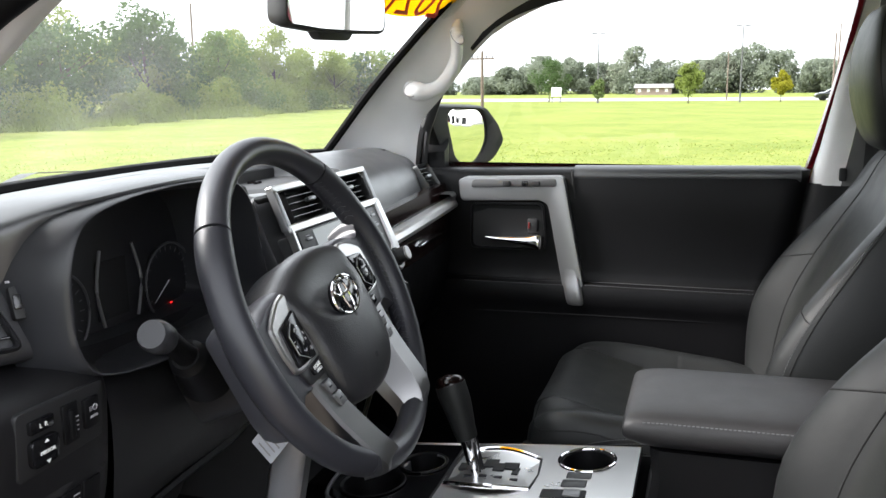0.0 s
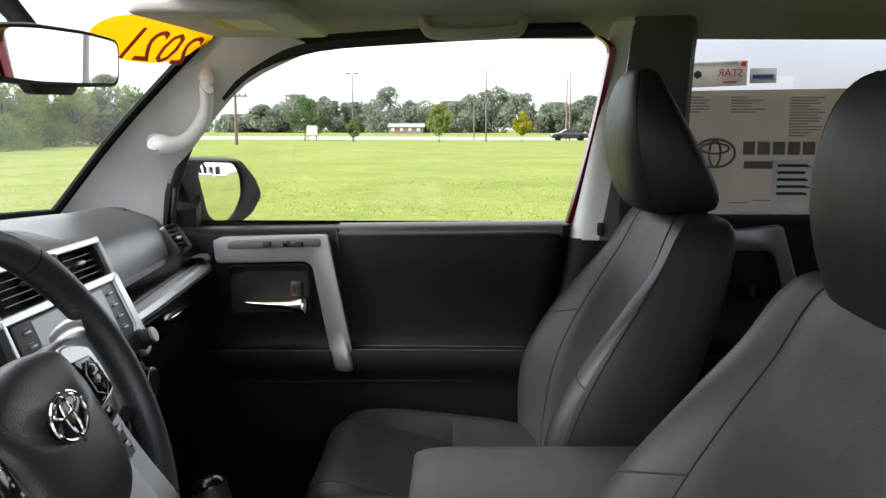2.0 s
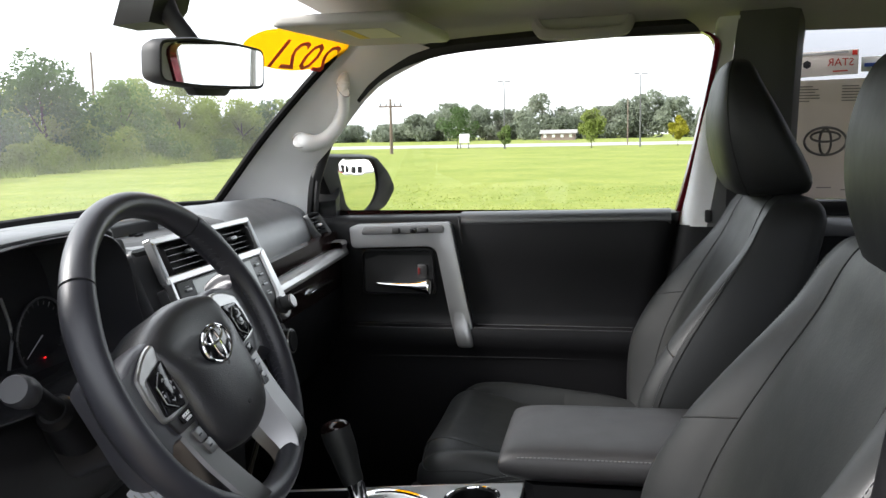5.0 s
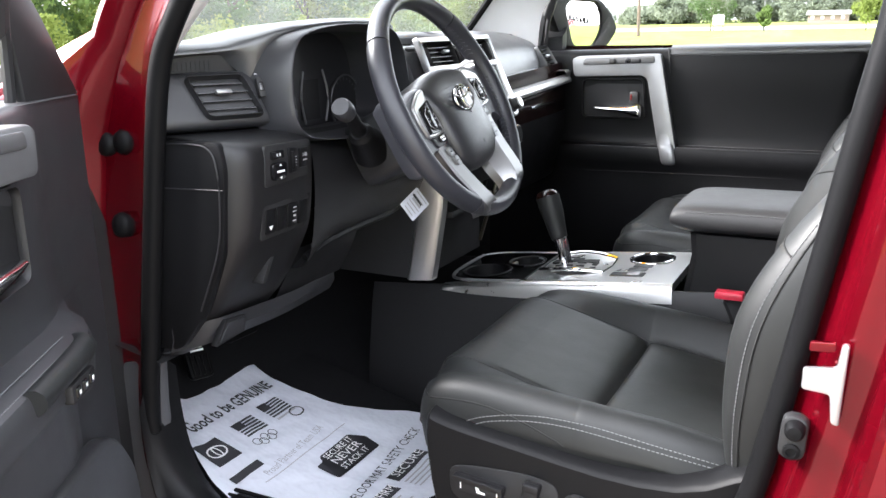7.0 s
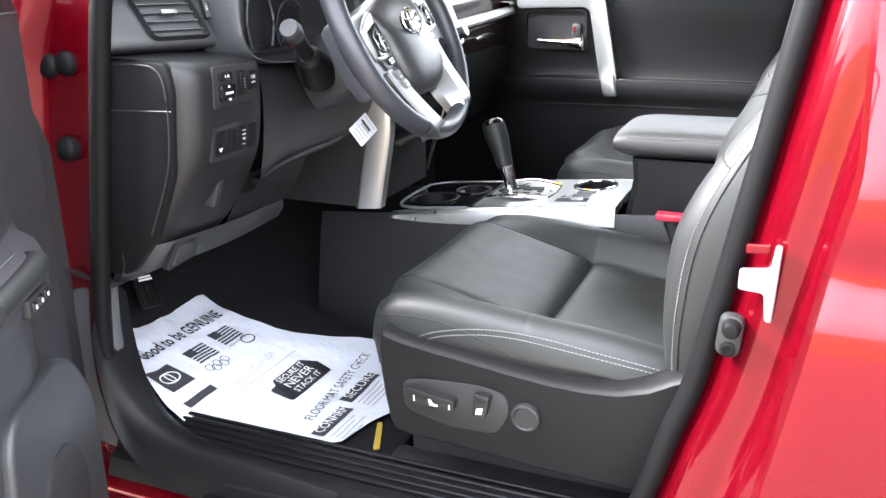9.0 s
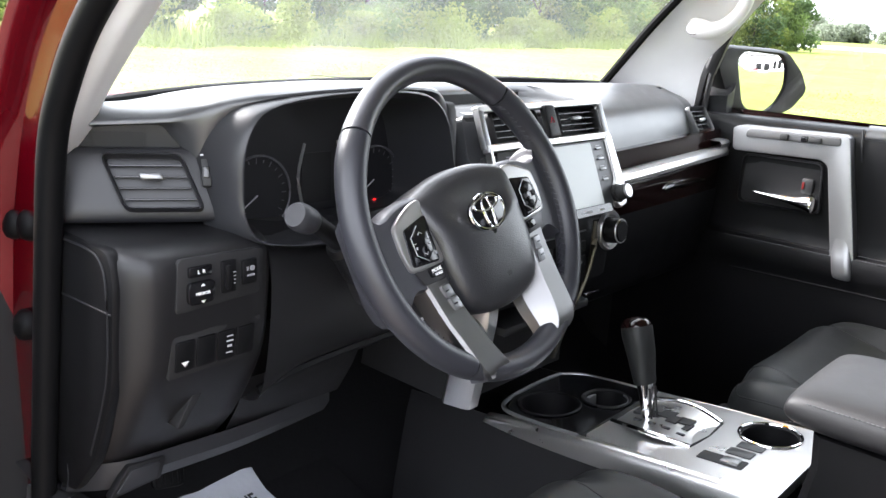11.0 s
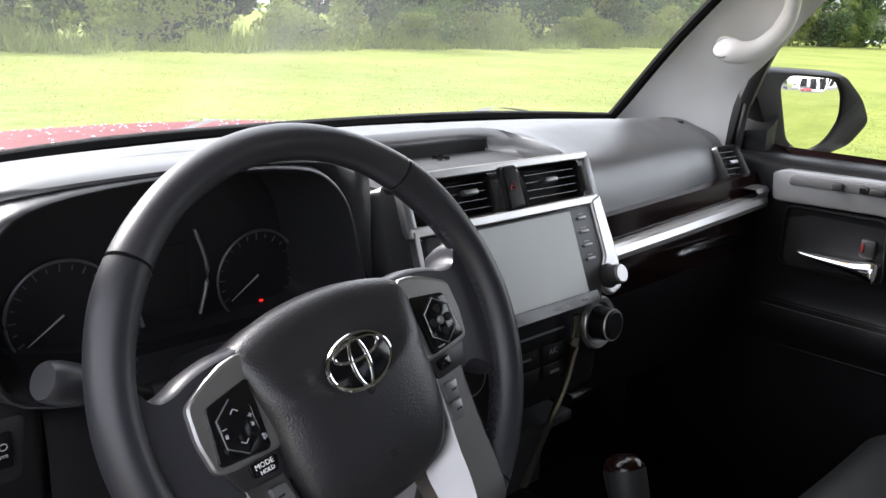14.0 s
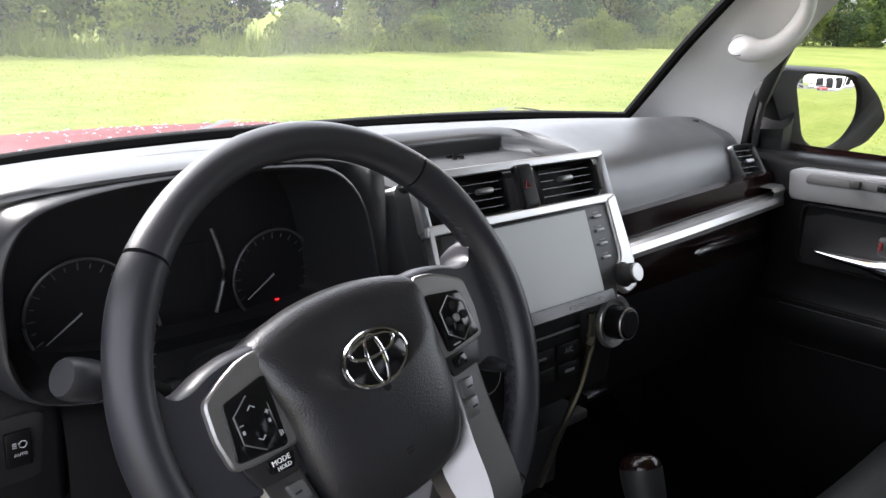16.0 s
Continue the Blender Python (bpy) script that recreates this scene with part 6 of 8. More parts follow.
part("cup_lip", on_top(tube([(0.042 + 0.037 * math.cos(a), 0.345 + 0.037 * math.sin(a), -0.0005) for a in (3.3 + 2.6 * k / 20 for k in range(21))], 0.0022, 6)), SATIN, console)
# shift gate between two arched lips
def bow(a0, a1, b0, b1, out, n=14):
    """A gently arched line, bulging by out along a."""
    return [(a0 + (a1 - a0) * t + out * math.sin(math.pi * t), b0 + (b1 - b0) * t, 0.004 + 0.007 * math.sin(math.pi * t)) for t in (k / n for k in range(n + 1))]


low_lip, high_lip = bow(-0.050, -0.040, 0.150, 0.285, -0.014), bow(0.062, 0.078, 0.150, 0.285, 0.014)
bed = [[tuple(Vector(p) * (1 - t) + Vector(q) * t + Vector((0, 0, -0.0035 * math.sin(math.pi * t)))) for t in (k / 8 for k in range(9))] for p, q in zip(low_lip, high_lip)]
gt = part("gate_plate", on_top(skin(bed)), BRUSHED, console, "silver arched shift gate plate")
part("gate_lip", on_top(tube(low_lip, 0.0042, 8)), CHROME, gt, "polished lip")
part("gate_lip", on_top(tube(high_lip, 0.0042, 8)), CHROME, gt, "polished lip")
part("gate_end", on_top(tube([low_lip[0], (0.006, 0.145, 0.002), high_lip[0]], 0.002, 6)), DARK, gt)
part("gate_end", on_top(tube([low_lip[-1], (0.018, 0.288, 0.002), high_lip[-1]], 0.003, 6)), DARK, gt)
for a, b, c, d in ((0.010, 0.232, 0.032, 0.276), (0.016, 0.214, 0.044, 0.236), (0.004, 0.200, 0.030, 0.218), (0.012, 0.180, 0.036, 0.204), (-0.004, 0.176, 0.020, 0.186)):
    zz = 0.0040 + 0.007 * math.sin(math.pi * ((b + d) / 2 - 0.15) / 0.135) - 0.0035
    part("gate_slot", on_top(box((a, b, zz - 0.006), (c, d, zz + 0.0022))), DARK, gt)
for k in range(4):
    zz = 0.0012 + 0.007 * math.sin(math.pi * (0.025 + 0.025 * k) / 0.135)
    part("gate_mark", on_top(box((-0.026 + 0.002 * k, 0.172 + 0.025 * k, zz - 0.002), (-0.020 + 0.002 * k, 0.184 + 0.025 * k, zz + 0.0022))), INK, gt)
part("button_blank", on_top(box((-0.004, 0.062, 0.002), (0.018, 0.100, 0.005), 0.002)), BORDER, console, "grey blank button")
part("button_blank", on_top(box((-0.034, 0.066, 0.002), (-0.010, 0.104, 0.005), 0.002)), BORDER, console, "grey blank button")
rk = part("rocker", on_top(box((-0.074, 0.062, 0.0), (-0.044, 0.130, 0.005), 0.003)), DARK, console, "black rocker switch")
part("rocker_cap", on_top(box((-0.070, 0.070, 0.004), (-0.048, 0.096, 0.008), 0.003)), SATIN, rk)

arm = thing("armrest", (0, -0.46, 0.82), "black leather centre armrest with stitched edge", "armrest")
rows = []
for z, f, w in ((0.80, -0.318, 0.118), (0.84, -0.325, 0.116), (0.89, -0.332, 0.112), (0.932, -0.328, 0.112)):
    rows.append([(-w, -0.64, z), (-w, f - 0.012, z), (-w + 0.012, f, z), (w - 0.012, f, z), (w, f - 0.012, z), (w, -0.64, z)])
part("storage_box", skin(rows, closed=True, caps=True), PLASTIC, arm, "black storage box")
lid = []
for y, k in ((-0.291, 0.30), (-0.293, 0.55), (-0.302, 0.76), (-0.320, 0.91), (-0.350, 0.99), (-0.42, 1.0), (-0.55, 1.0), (-0.645, 1.0)):
    c = 0.958
    prof = [(-0.105, -0.024), (-0.117, -0.016), (-0.120, 0.0), (-0.114, 0.016), (-0.095, 0.025), (-0.05, 0.029), (0.0, 0.030), (0.05, 0.029), (0.095, 0.025), (0.114, 0.016), (0.120, 0.0), (0.117, -0.016), (0.105, -0.024)]
    lid.append([(x * (0.9 + 0.1 * k), y, c + 0.002 * (y + 0.3) / -0.3 + z * k) for x, z in prof])
lr = dense(lid, 3, 3)
part("lid", skin(lr, closed=False, caps=True), LIDSKIN, arm, "padded black leather lid")
for sg in (8.6, 27.4):
    ln = [grid_at(lr, u, sg) + np.array((-0.0006 if sg < 18 else 0.0006, 0, 0.0006)) for u in np.linspace(9, 20.9, 60)]
    part("stitching", dashes(ln, 0.0058, 0.004, 0.0013), STITCH, arm, kind="stuff")

shifter = thing("gear_shifter", (0, -0.058, 0.83), "black gear shifter with chrome collar and wood cap", "gear shifter")
part("shaft", tube([(0, -0.058, 0.805), (0.002, -0.050, 0.842), (0.004, -0.042, 0.874)], [0.010, 0.0115, 0.015], 14), CHROME, shifter, "chrome shaft")
for k in range(3):
    a = -0.009 + 0.009 * k
    part("shaft_groove", tube([(a, -0.066, 0.822), (a + 0.004, -0.055, 0.868)], 0.0016, 6), DARK, shifter)
kn = arc([(0.004, -0.042, 0.870), (0.005, -0.036, 0.886), (0.007, -0.026, 0.918), (0.008, -0.016, 0.945), (0.009, -0.012, 0.957)], 4)
part("knob", tube(kn, [0.0165, 0.0175, 0.018, 0.0185, 0.019, 0.0198, 0.0208, 0.0218, 0.0228, 0.0236, 0.0242, 0.0246, 0.0248, 0.0248, 0.0247, 0.0246, 0.0244], 16), LEATHER, shifter, "black leather knob")
part("cap", tube(arc([(0.009, -0.012, 0.956), (0.0095, -0.010, 0.963), (0.010, -0.008, 0.970)], 3), [0.0246, 0.0243, 0.0236, 0.0222, 0.020, 0.0155, 0.006], 16), WOOD, shifter, "glossy dark wood cap")

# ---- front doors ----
# lighter copy of the door plastic: daylight on the open door in its colour
DOORSKIN = material("door_plastic_daylit", (0.026, 0.0265, 0.029), 0.42, grain=0.3, grain_scale=1200, voronoi=True)
PLATEGREY = material("grey_switch_plate", (0.10, 0.10, 0.103), 0.45, metal=0.4, grain=0.1, grain_scale=1200)
LOCKRED = material("red_lock_flag", (0.14, 0.006, 0.006), 0.4)


def front_door(name, label, m, passenger):
    """A front door, built for the passenger side and moved by m."""
    XF[0] = m
    d = thing(name, (0.78, -0.1, 0.45), label, "car door", group="front doors")
    prof = [(0.80, 1.242), (0.742, 1.242), (0.727, 1.237), (0.719, 1.225), (0.7125, 1.17), (0.716, 1.10), (0.719, 1.03), (0.716, 0.985), (0.706, 0.977), (0.672, 0.972), (0.662, 0.963), (0.661, 0.93), (0.69, 0.908), (0.699, 0.88), (0.70, 0.80), (0.704, 0.62), (0.72, 0.50)]
    if passenger:
        prof[9:13] = [(0.694, 0.973), (0.688, 0.966), (0.687, 0.935), (0.696, 0.910)]
    rows = []
    for y, k in ((0.44, 0), (0.30, 0), (0.24, 0.6), (0.17, 1), (0.1, 1), (-0.04, 1), (-0.1, 1), (-0.3, 1), (-0.5, 1), (-0.575, 1), (-0.60, 0)):
        rows.append([(x * k + (1 - k) * max(x, 0.738), y + (0.0 if y > -0.45 else max(0, (1.24 - z)) * 0.18), z - (0.012 * (y + 0.585) / 0.8 if z > 1.2 else 0)) for x, z in prof])
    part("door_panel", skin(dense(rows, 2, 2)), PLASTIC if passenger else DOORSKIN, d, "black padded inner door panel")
    # padded upper roll with a seam
    roll = [[(0.765, y, 1.246 - 0.012 * (y + 0.585) / 0.8), (0.742, y, 1.250 - 0.012 * (y + 0.585) / 0.8), (0.724, y, 1.243 - 0.012 * (y + 0.585) / 0.8), (0.717, y, 1.228 - 0.012 * (y + 0.585) / 0.8), (0.722, y, 1.217 - 0.012 * (y + 0.585) / 0.8)] for y in (-0.100, -0.104, -0.2, -0.4, -0.575, -0.58)]
    part("upper_roll", skin(dense(roll, 1, 3)), DASH, d, "padded window sill roll")
    part("panel_seam", tube(arc([(0.717, -0.095, 1.235), (0.711, -0.10, 1.20), (0.711, -0.105, 1.17)], 3), 0.0022, 6), DARK, d)
    for z in (0.9735, 0.9785):
        part("stitching", dashes([((0.690 if passenger else 0.671) + 3.0 * (z - 0.9735), y, z + 0.0006) for y in np.linspace(-0.135, -0.50, 40)], 0.0062, 0.004, 0.0011), STITCH, d, kind="stuff")
        part("stitching", dashes([((0.690 if passenger else 0.671) + 3.0 * (z - 0.9735), y, z - 0.002) for y in np.linspace(-0.08, 0.15, 30)], 0.0062, 0.004, 0.0011), STITCH, d, kind="stuff")
    part("lower_crease", tube([(0.6985, 0.13, 0.898), (0.697, -0.15, 0.902), (0.699, -0.50, 0.904)], 0.0018, 6), PLASTIC, d)
    outer = [(0.80, 1.242), (0.83, 1.235), (0.87, 1.20), (0.90, 1.08), (0.905, 0.95), (0.915, 0.85), (0.90, 0.65), (0.875, 0.48)]
    part("outer_skin", skin(dense([[(x, y, z) for x, z in outer] for y in (0.46, 0.2, -0.3, -0.62)], 1, 2)), RED, d, "red painted outer door skin")
    # trim strip in an angle shape
    silver = round_outline([(0.165, 1.208), (0.150, 1.216), (-0.080, 1.222), (-0.138, 0.928), (-0.090, 0.926), (-0.046, 1.156), (-0.030, 1.166), (0.160, 1.160)], [0.004, 0.012, 0.012, 0.012, 0.008, 0.012, 0.012, 0.012], 3)
    part("trim_strip", slab(silver, "x", 0.690, 0.722, 0.006, 3), SATIN, d, "satin grey trim strip", angle=18)
    if passenger:
        foot = [[(0.7005, y0, z), (0.692 - o, y0 - 0.006, z), (0.6895 - o, (y0 + y1) / 2, z), (0.692 - o, y1 + 0.006, z), (0.7005, y1, z)] for z, y0, y1, o in ((1.01, -0.072, -0.121, 0.0), (0.985, -0.0775, -0.126, 0.002), (0.965, -0.082, -0.130, 0.0075), (0.940, -0.087, -0.135, 0.0085), (0.928, -0.092, -0.134, 0.006), (0.924, -0.098, -0.128, -0.004))]
        part("strip_foot", skin(dense(foot, 2, 3)), SATIN, d, "rounded lower end of the trim strip")
    sp = part("switch_plate", slab(round_outline([(0.135, 1.192), (-0.066, 1.198), (-0.064, 1.217), (0.130, 1.211)], 0.008), "x", 0.6865, 0.70, 0.003), PLATEGREY, d, "grey window switch plate")
    part("lock_switch", box((0.681, 0.040, 1.196), (0.690, 0.058, 1.210), 0.003), DARK, sp)
    part("window_switch", box((0.681, -0.028, 1.198), (0.690, -0.002, 1.210), 0.003), DARK, sp)
    part("window_switch", box((0.682, 0.0, 1.198), (0.6895, 0.014, 1.210), 0.002), GLOSSBLACK, sp)
    # handle recess
    rim_o = round_outline([(0.140, 1.155), (-0.034, 1.158), (-0.040, 1.046), (0.140, 1.046)], 0.016)
    rim_i = [(0.045 + (a - 0.045) * 0.95, 1.103 + (b - 1.103) * 0.92) for a, b in rim_o]
    rows = [[(0.72, a, b) for a, b in rim_o], [(0.7045, a, b) for a, b in rim_o], [(0.7035, a * 0.5 + c * 0.5, b * 0.5 + e * 0.5) for (a, b), (c, e) in zip(rim_o, rim_i)], [(0.708, a, b) for a, b in rim_i], [(0.7135, a, b) for a, b in rim_i]]
    hr = part("handle_recess", skin(rows, closed=True, caps=True), KNEE, d, "black handle recess")
    grip = [[(0.709, y, zt), (0.697 - o, y, zt + 0.001), (0.690 - o, y, (zt + zb) / 2 + 0.002), (0.692 - o, y, zb + 0.001), (0.705, y, zb)] for y, zt, zb, o in ((0.102, 1.0785, 1.0725, 0.0), (0.07, 1.0785, 1.0685, 0.003), (0.03, 1.079, 1.0645, 0.005), (0.005, 1.080, 1.0610, 0.006), (-0.015, 1.084, 1.0560, 0.006), (-0.028, 1.085, 1.0525, 0.005), (-0.033, 1.080, 1.0540, -0.006))]
    part("handle", skin(dense(grip, 3, 3)), CHROME, hr, "chrome wedge-shaped door handle")
    lk = part("lock_lever", box((0.699, -0.022, 1.088), (0.712, 0.004, 1.122), 0.006), DARK, hr, "lock lever")
    part("lock_flag", box((0.6975, -0.004, 1.098), (0.700, 0.001, 1.114), 0.002), LOCKRED, lk, "red lock flag")
    # map pocket and loudspeaker grille low down
    if not passenger:
        part("map_pocket", skin(dense([[(0.70, y, 0.70), (0.672, y, 0.71), (0.66, y, 0.66), (0.665, y, 0.58), (0.70, y, 0.55)] for y in (0.05, 0.02, -0.2, -0.42, -0.46)], 2, 3)), KNEE, d, "moulded map pocket")
    if not passenger:
        part("speaker_panel", slab(round_outline([(0.36, 0.48), (0.36, 0.70), (0.28, 0.80), (0.06, 0.81), (0.0, 0.48)], 0.05, 6), "x", 0.688, 0.715, 0.008, 3), DOORSKIN, d, "raised grained speaker panel")
        part("speaker_grille", lathe([(0.085, 0.0), (0.085, 0.006), (0.078, 0.010), (0.0001, 0.012)], 36, Matrix.Translation((0.690, 0.18, 0.62)) @ pose(0, 0, 0, 0, -90, 0)), DARK, d, "round black speaker grille")
    if not passenger:
        part("arm_front", tube(arc([(0.70, 0.175, 0.955), (0.672, 0.165, 0.962), (0.662, 0.13, 0.963), (0.661, 0.0, 0.962)], 5), [0.008] + [0.014] * 15, 10), LEATHER, d, "padded armrest front")
        mem = part("memory_switch", slab(round_outline([(0.145, 0.945), (0.075, 0.948), (0.075, 0.925), (0.140, 0.922)], 0.005), "x", 0.652, 0.664, 0.003), DARK, d, "seat memory switch row")
        for k in range(3):
            part("button", box((0.6495, 0.128 - 0.02 * k - 0.006, 0.930), (0.654, 0.128 - 0.02 * k + 0.006, 0.942), 0.002), GLOSSBLACK, mem)
            part("button_mark", box((0.6488, 0.128 - 0.02 * k - 0.002, 0.934), (0.6496, 0.128 - 0.02 * k + 0.002, 0.938)), WHITEINK, mem)
    # window frame, glass, sail panel
    wf = [(0.235, 1.228), (0.225, 1.30), (0.19, 1.42), (0.12, 1.485), (0.03, 1.543), (-0.08, 1.590), (-0.24, 1.614), (-0.48, 1.626), (-0.63, 1.630), (-0.655, 1.612), (-0.655, 1.57), (-0.63, 1.42), (-0.605, 1.30), (-0.59, 1.24)]

    if passenger:
        wf[0:6] = [(0.256, 1.228), (0.250, 1.31), (0.196, 1.425), (0.127, 1.505), (0.050, 1.564), (-0.07, 1.600)]

    def lean(y, z):
        return 0.755 - 0.09 * (z - 1.24) / 0.38
    fr = [(lean(y, z), y, z) for y, z in wf]
    top = arc(fr[1:9], 3)
    rows = [[(x + 0.022, y + 0.004, z + 0.004), (x, y, z), (x - 0.006, y + 0.004, z + 0.006), (x - 0.008, y + 0.014, z + 0.016), (x + 0.012, y + 0.03, z + 0.03)] for x, y, z in top]
    part("window_frame", skin(rows), DARK, d, "black upper window frame")
    rear = arc(fr[8:], 3)
    rows = [[(x + 0.02, y, z), (x - 0.004, y - 0.002, z), (x - 0.006, y - 0.012, z), (x + 0.004, y - 0.018, z), (x + 0.03, y - 0.02, z)] for x, y, z in rear]
    part("window_frame", skin(rows), RED if passenger else DARK, d, "rear window frame post")
    sail = [(0.280, 1.225), (0.46, 1.225), (0.36, 1.33), (0.24, 1.43), (0.232, 1.43), (0.262, 1.33)]
    part("sail_panel", slab([(y, z) for y, z in sail], "x", 0.742, 0.755, 0.004), DARK, d, "black mirror corner panel")
    part("glass_run", tube(arc([(0.757, 0.270, 1.225), (0.747, 0.258, 1.31), (0.725, 0.222, 1.42)], 4), 0.007, 8), DARK, d)
    bm = bmesh.new()
    bm.faces.new([bm.verts.new((lean(y, z) + 0.012, y, z)) for y, z in wf])
    g = part("window_glass", bm, CLEAR, d, "clear side glass", smooth=False)
    g.visible_shadow = False
    XF[0] = Matrix.Identity(4)
    return d


front_door("passenger_door", "closed black-lined passenger door with grey trim strip", Matrix.Identity(4), True)
HX, HY, OPEN = -0.84, 0.48, 60
swing = Matrix.Translation((HX, HY, 0)) @ Matrix.Rotation(radians(-OPEN), 4, "Z") @ Matrix.Translation((-HX, -HY, 0)) @ Matrix.Diagonal((-1, 1, 1, 1))
front_door("driver_door", "open driver door with black inner panel and armrest", swing, False)

# outside mirror on the passenger door
MIRBLACK = material("mirror_housing_plastic", (0.006, 0.006, 0.007), 0.5, spec=0.2)
mir = thing("side_mirror", (0.80, 0.22, 1.24), "black-backed red side mirror on the passenger door", "mirror")
MM = frame_at((0.885, 0.200, 1.298), (0.885, -0.465, 0), (0, -0.012, 1))
shape = round_outline([(-0.052, -0.050), (-0.016, -0.072), (0.020, -0.068), (0.048, -0.048), (0.071, -0.008), (0.067, 0.040), (0.046, 0.068), (-0.064, 0.073), (-0.083, 0.054)], 0.016, 4)
hull = round_outline([(-0.086, -0.058), (-0.026, -0.085), (0.045, -0.084), (0.104, -0.062), (0.145, -0.015), (0.120, 0.030), (0.068, 0.077), (-0.115, 0.083), (-0.148, 0.058)], 0.016, 4)
rows = [[(x * s, y * s, z) for x, y in shape] for s, z in ((0.985, 0.004), (0.985, 0.012), (1.05, 0.014))]
rows += [[(x * s, y * s, z) for x, y in hull] for s, z in ((0.95, 0.010), (1.0, -0.006), (1.02, -0.03), (0.99, -0.07), (0.86, -0.10), (0.55, -0.122), (0.1, -0.13))]
part("housing", moved(skin(rows, closed=True, caps=True), MM), MIRBLACK, mir, "black mirror housing")
rows = [[(x * s, y * s, z) for x, y in hull] for s, z in ((1.026, -0.034), (1.0, -0.07), (0.87, -0.102), (0.56, -0.125), (0.1, -0.133))]
part("shell", moved(skin(rows, closed=True), MM), RED, mir, "red painted mirror shell")
part("mirror_glass", moved(skin([[(x * s, y * s, 0.0095 - ((x * s + 0.006) ** 2 + (y * s) ** 2) / 2.4) for x, y in shape] for s in (0.99, 0.8, 0.6, 0.4, 0.2, 0.01)], closed=True, caps=True), MM), MIRROR, mir, "convex mirror glass")
part("arm", skin(dense([[(0.765, 0.22, 1.27), (0.765, 0.32, 1.26), (0.765, 0.32, 1.225), (0.765, 0.22, 1.228)], [(0.80, 0.22, 1.29), (0.81, 0.30, 1.29), (0.81, 0.30, 1.235), (0.80, 0.22, 1.232)], [(0.84, 0.24, 1.33), (0.86, 0.29, 1.33), (0.86, 0.29, 1.25), (0.84, 0.24, 1.245)]], 3, 1), closed=True, caps=True), MIRBLACK, mir)

# passenger rear door
rd = thing("rear_door", (0.75, -1.2, 0.5), "closed rear door with dark privacy glass", "car door")
prof = [(0.80, 1.265), (0.745, 1.265), (0.728, 1.258), (0.718, 1.24), (0.715, 1.18), (0.715, 1.0), (0.68, 0.97), (0.68, 0.93), (0.70, 0.9), (0.71, 0.5)]
part("door_panel", skin(dense([[(x, y, z) for x, z in prof] for y in (-0.80, -1.2, -1.66)], 1, 2)), PLASTIC, rd, "black inner door panel")
part("outer_skin", box((0.80, -1.66, 0.45), (0.88, -0.66, 1.25), 0.02), RED, rd)
part("trim_strip", slab(round_outline([(-0.86, 1.192), (-0.86, 1.235), (-0.95, 1.235), (-1.04, 1.246), (-1.10, 1.05), (-1.06, 1.05), (-1.025, 1.180), (-1.01, 1.192)], 0.012), "x", 0.694, 0.722, 0.006), SATIN, rd, "satin grey trim strip")
part("handle", skin(dense([[(0.71, -0.955, 1.105), (0.69, -0.955, 1.115), (0.70, -0.955, 1.10)], [(0.71, -0.985, 1.10), (0.685, -0.98, 1.12), (0.695, -0.985, 1.09)], [(0.71, -1.01, 1.10), (0.70, -1.01, 1.105), (0.705, -1.01, 1.095)]], 3, 2, closed=True), closed=True, caps=True), CHROME, rd, "chrome pull handle")
g = part("window_glass", slab([(-0.80, 1.262), (-0.82, 1.66), (-1.60, 1.66), (-1.64, 1.262)], "x", 0.752, 0.756), TINT, rd, "dark privacy glass")
g.visible_shadow = False
# centre pillar, passenger side
# darker grey for the pillar's rear part: its shade is in the colour
BP = material("shaded_pillar_cloth", (0.10, 0.10, 0.10), 0.8, grain=0.4, grain_scale=900)
lowp = [[(0.76, -0.585, z), (0.722, -0.60, z), (0.702, -0.64, z), (0.700, -0.80, z), (0.76, -0.84, z)] for z in (0.5, 0.9, 1.215)]
lowp = [[(x, y + (1.215 - z) * 0.16 * (1 if y > -0.7 else 0), z) for x, y, z in r] for r in lowp]
part("lower_b_pillar", skin(dense(lowp, 2, 2)), PLASTIC, body, "black lower centre pillar trim")
up = [[(0.758, -0.600, 1.212), (0.722, -0.606, 1.212), (0.706, -0.622, 1.212), (0.700, -0.655, 1.212)], [(0.735, -0.625, 1.36), (0.708, -0.630, 1.36), (0.694, -0.646, 1.36), (0.688, -0.678, 1.36)], [(0.70, -0.660, 1.60), (0.682, -0.664, 1.60), (0.672, -0.68, 1.60), (0.668, -0.70, 1.60)], [(0.69, -0.665, 1.66), (0.672, -0.67, 1.66), (0.662, -0.69, 1.66), (0.658, -0.71, 1.66)]]
part("upper_b_pillar", skin(dense(up, 3, 3)), PILLAR, body, "light grey upper centre pillar trim")
upb = [[(0.699, -0.655, 1.212), (0.698, -0.76, 1.212), (0.705, -0.815, 1.212), (0.76, -0.84, 1.212)], [(0.687, -0.678, 1.36), (0.686, -0.76, 1.36), (0.692, -0.82, 1.36), (0.75, -0.845, 1.36)], [(0.667, -0.70, 1.60), (0.664, -0.77, 1.60), (0.668, -0.825, 1.60), (0.73, -0.85, 1.60)], [(0.655, -0.71, 1.68), (0.652, -0.78, 1.68), (0.655, -0.83, 1.68), (0.72, -0.86, 1.68)]]
part("b_pillar_cover", skin(dense(upb, 3, 2)), BP, body, "grey centre pillar cover, shade in its colour")
part("belt_guide", box((0.672, -0.735, 1.32), (0.694, -0.695, 1.42), 0.008), DARK, body, "black seat belt guide")
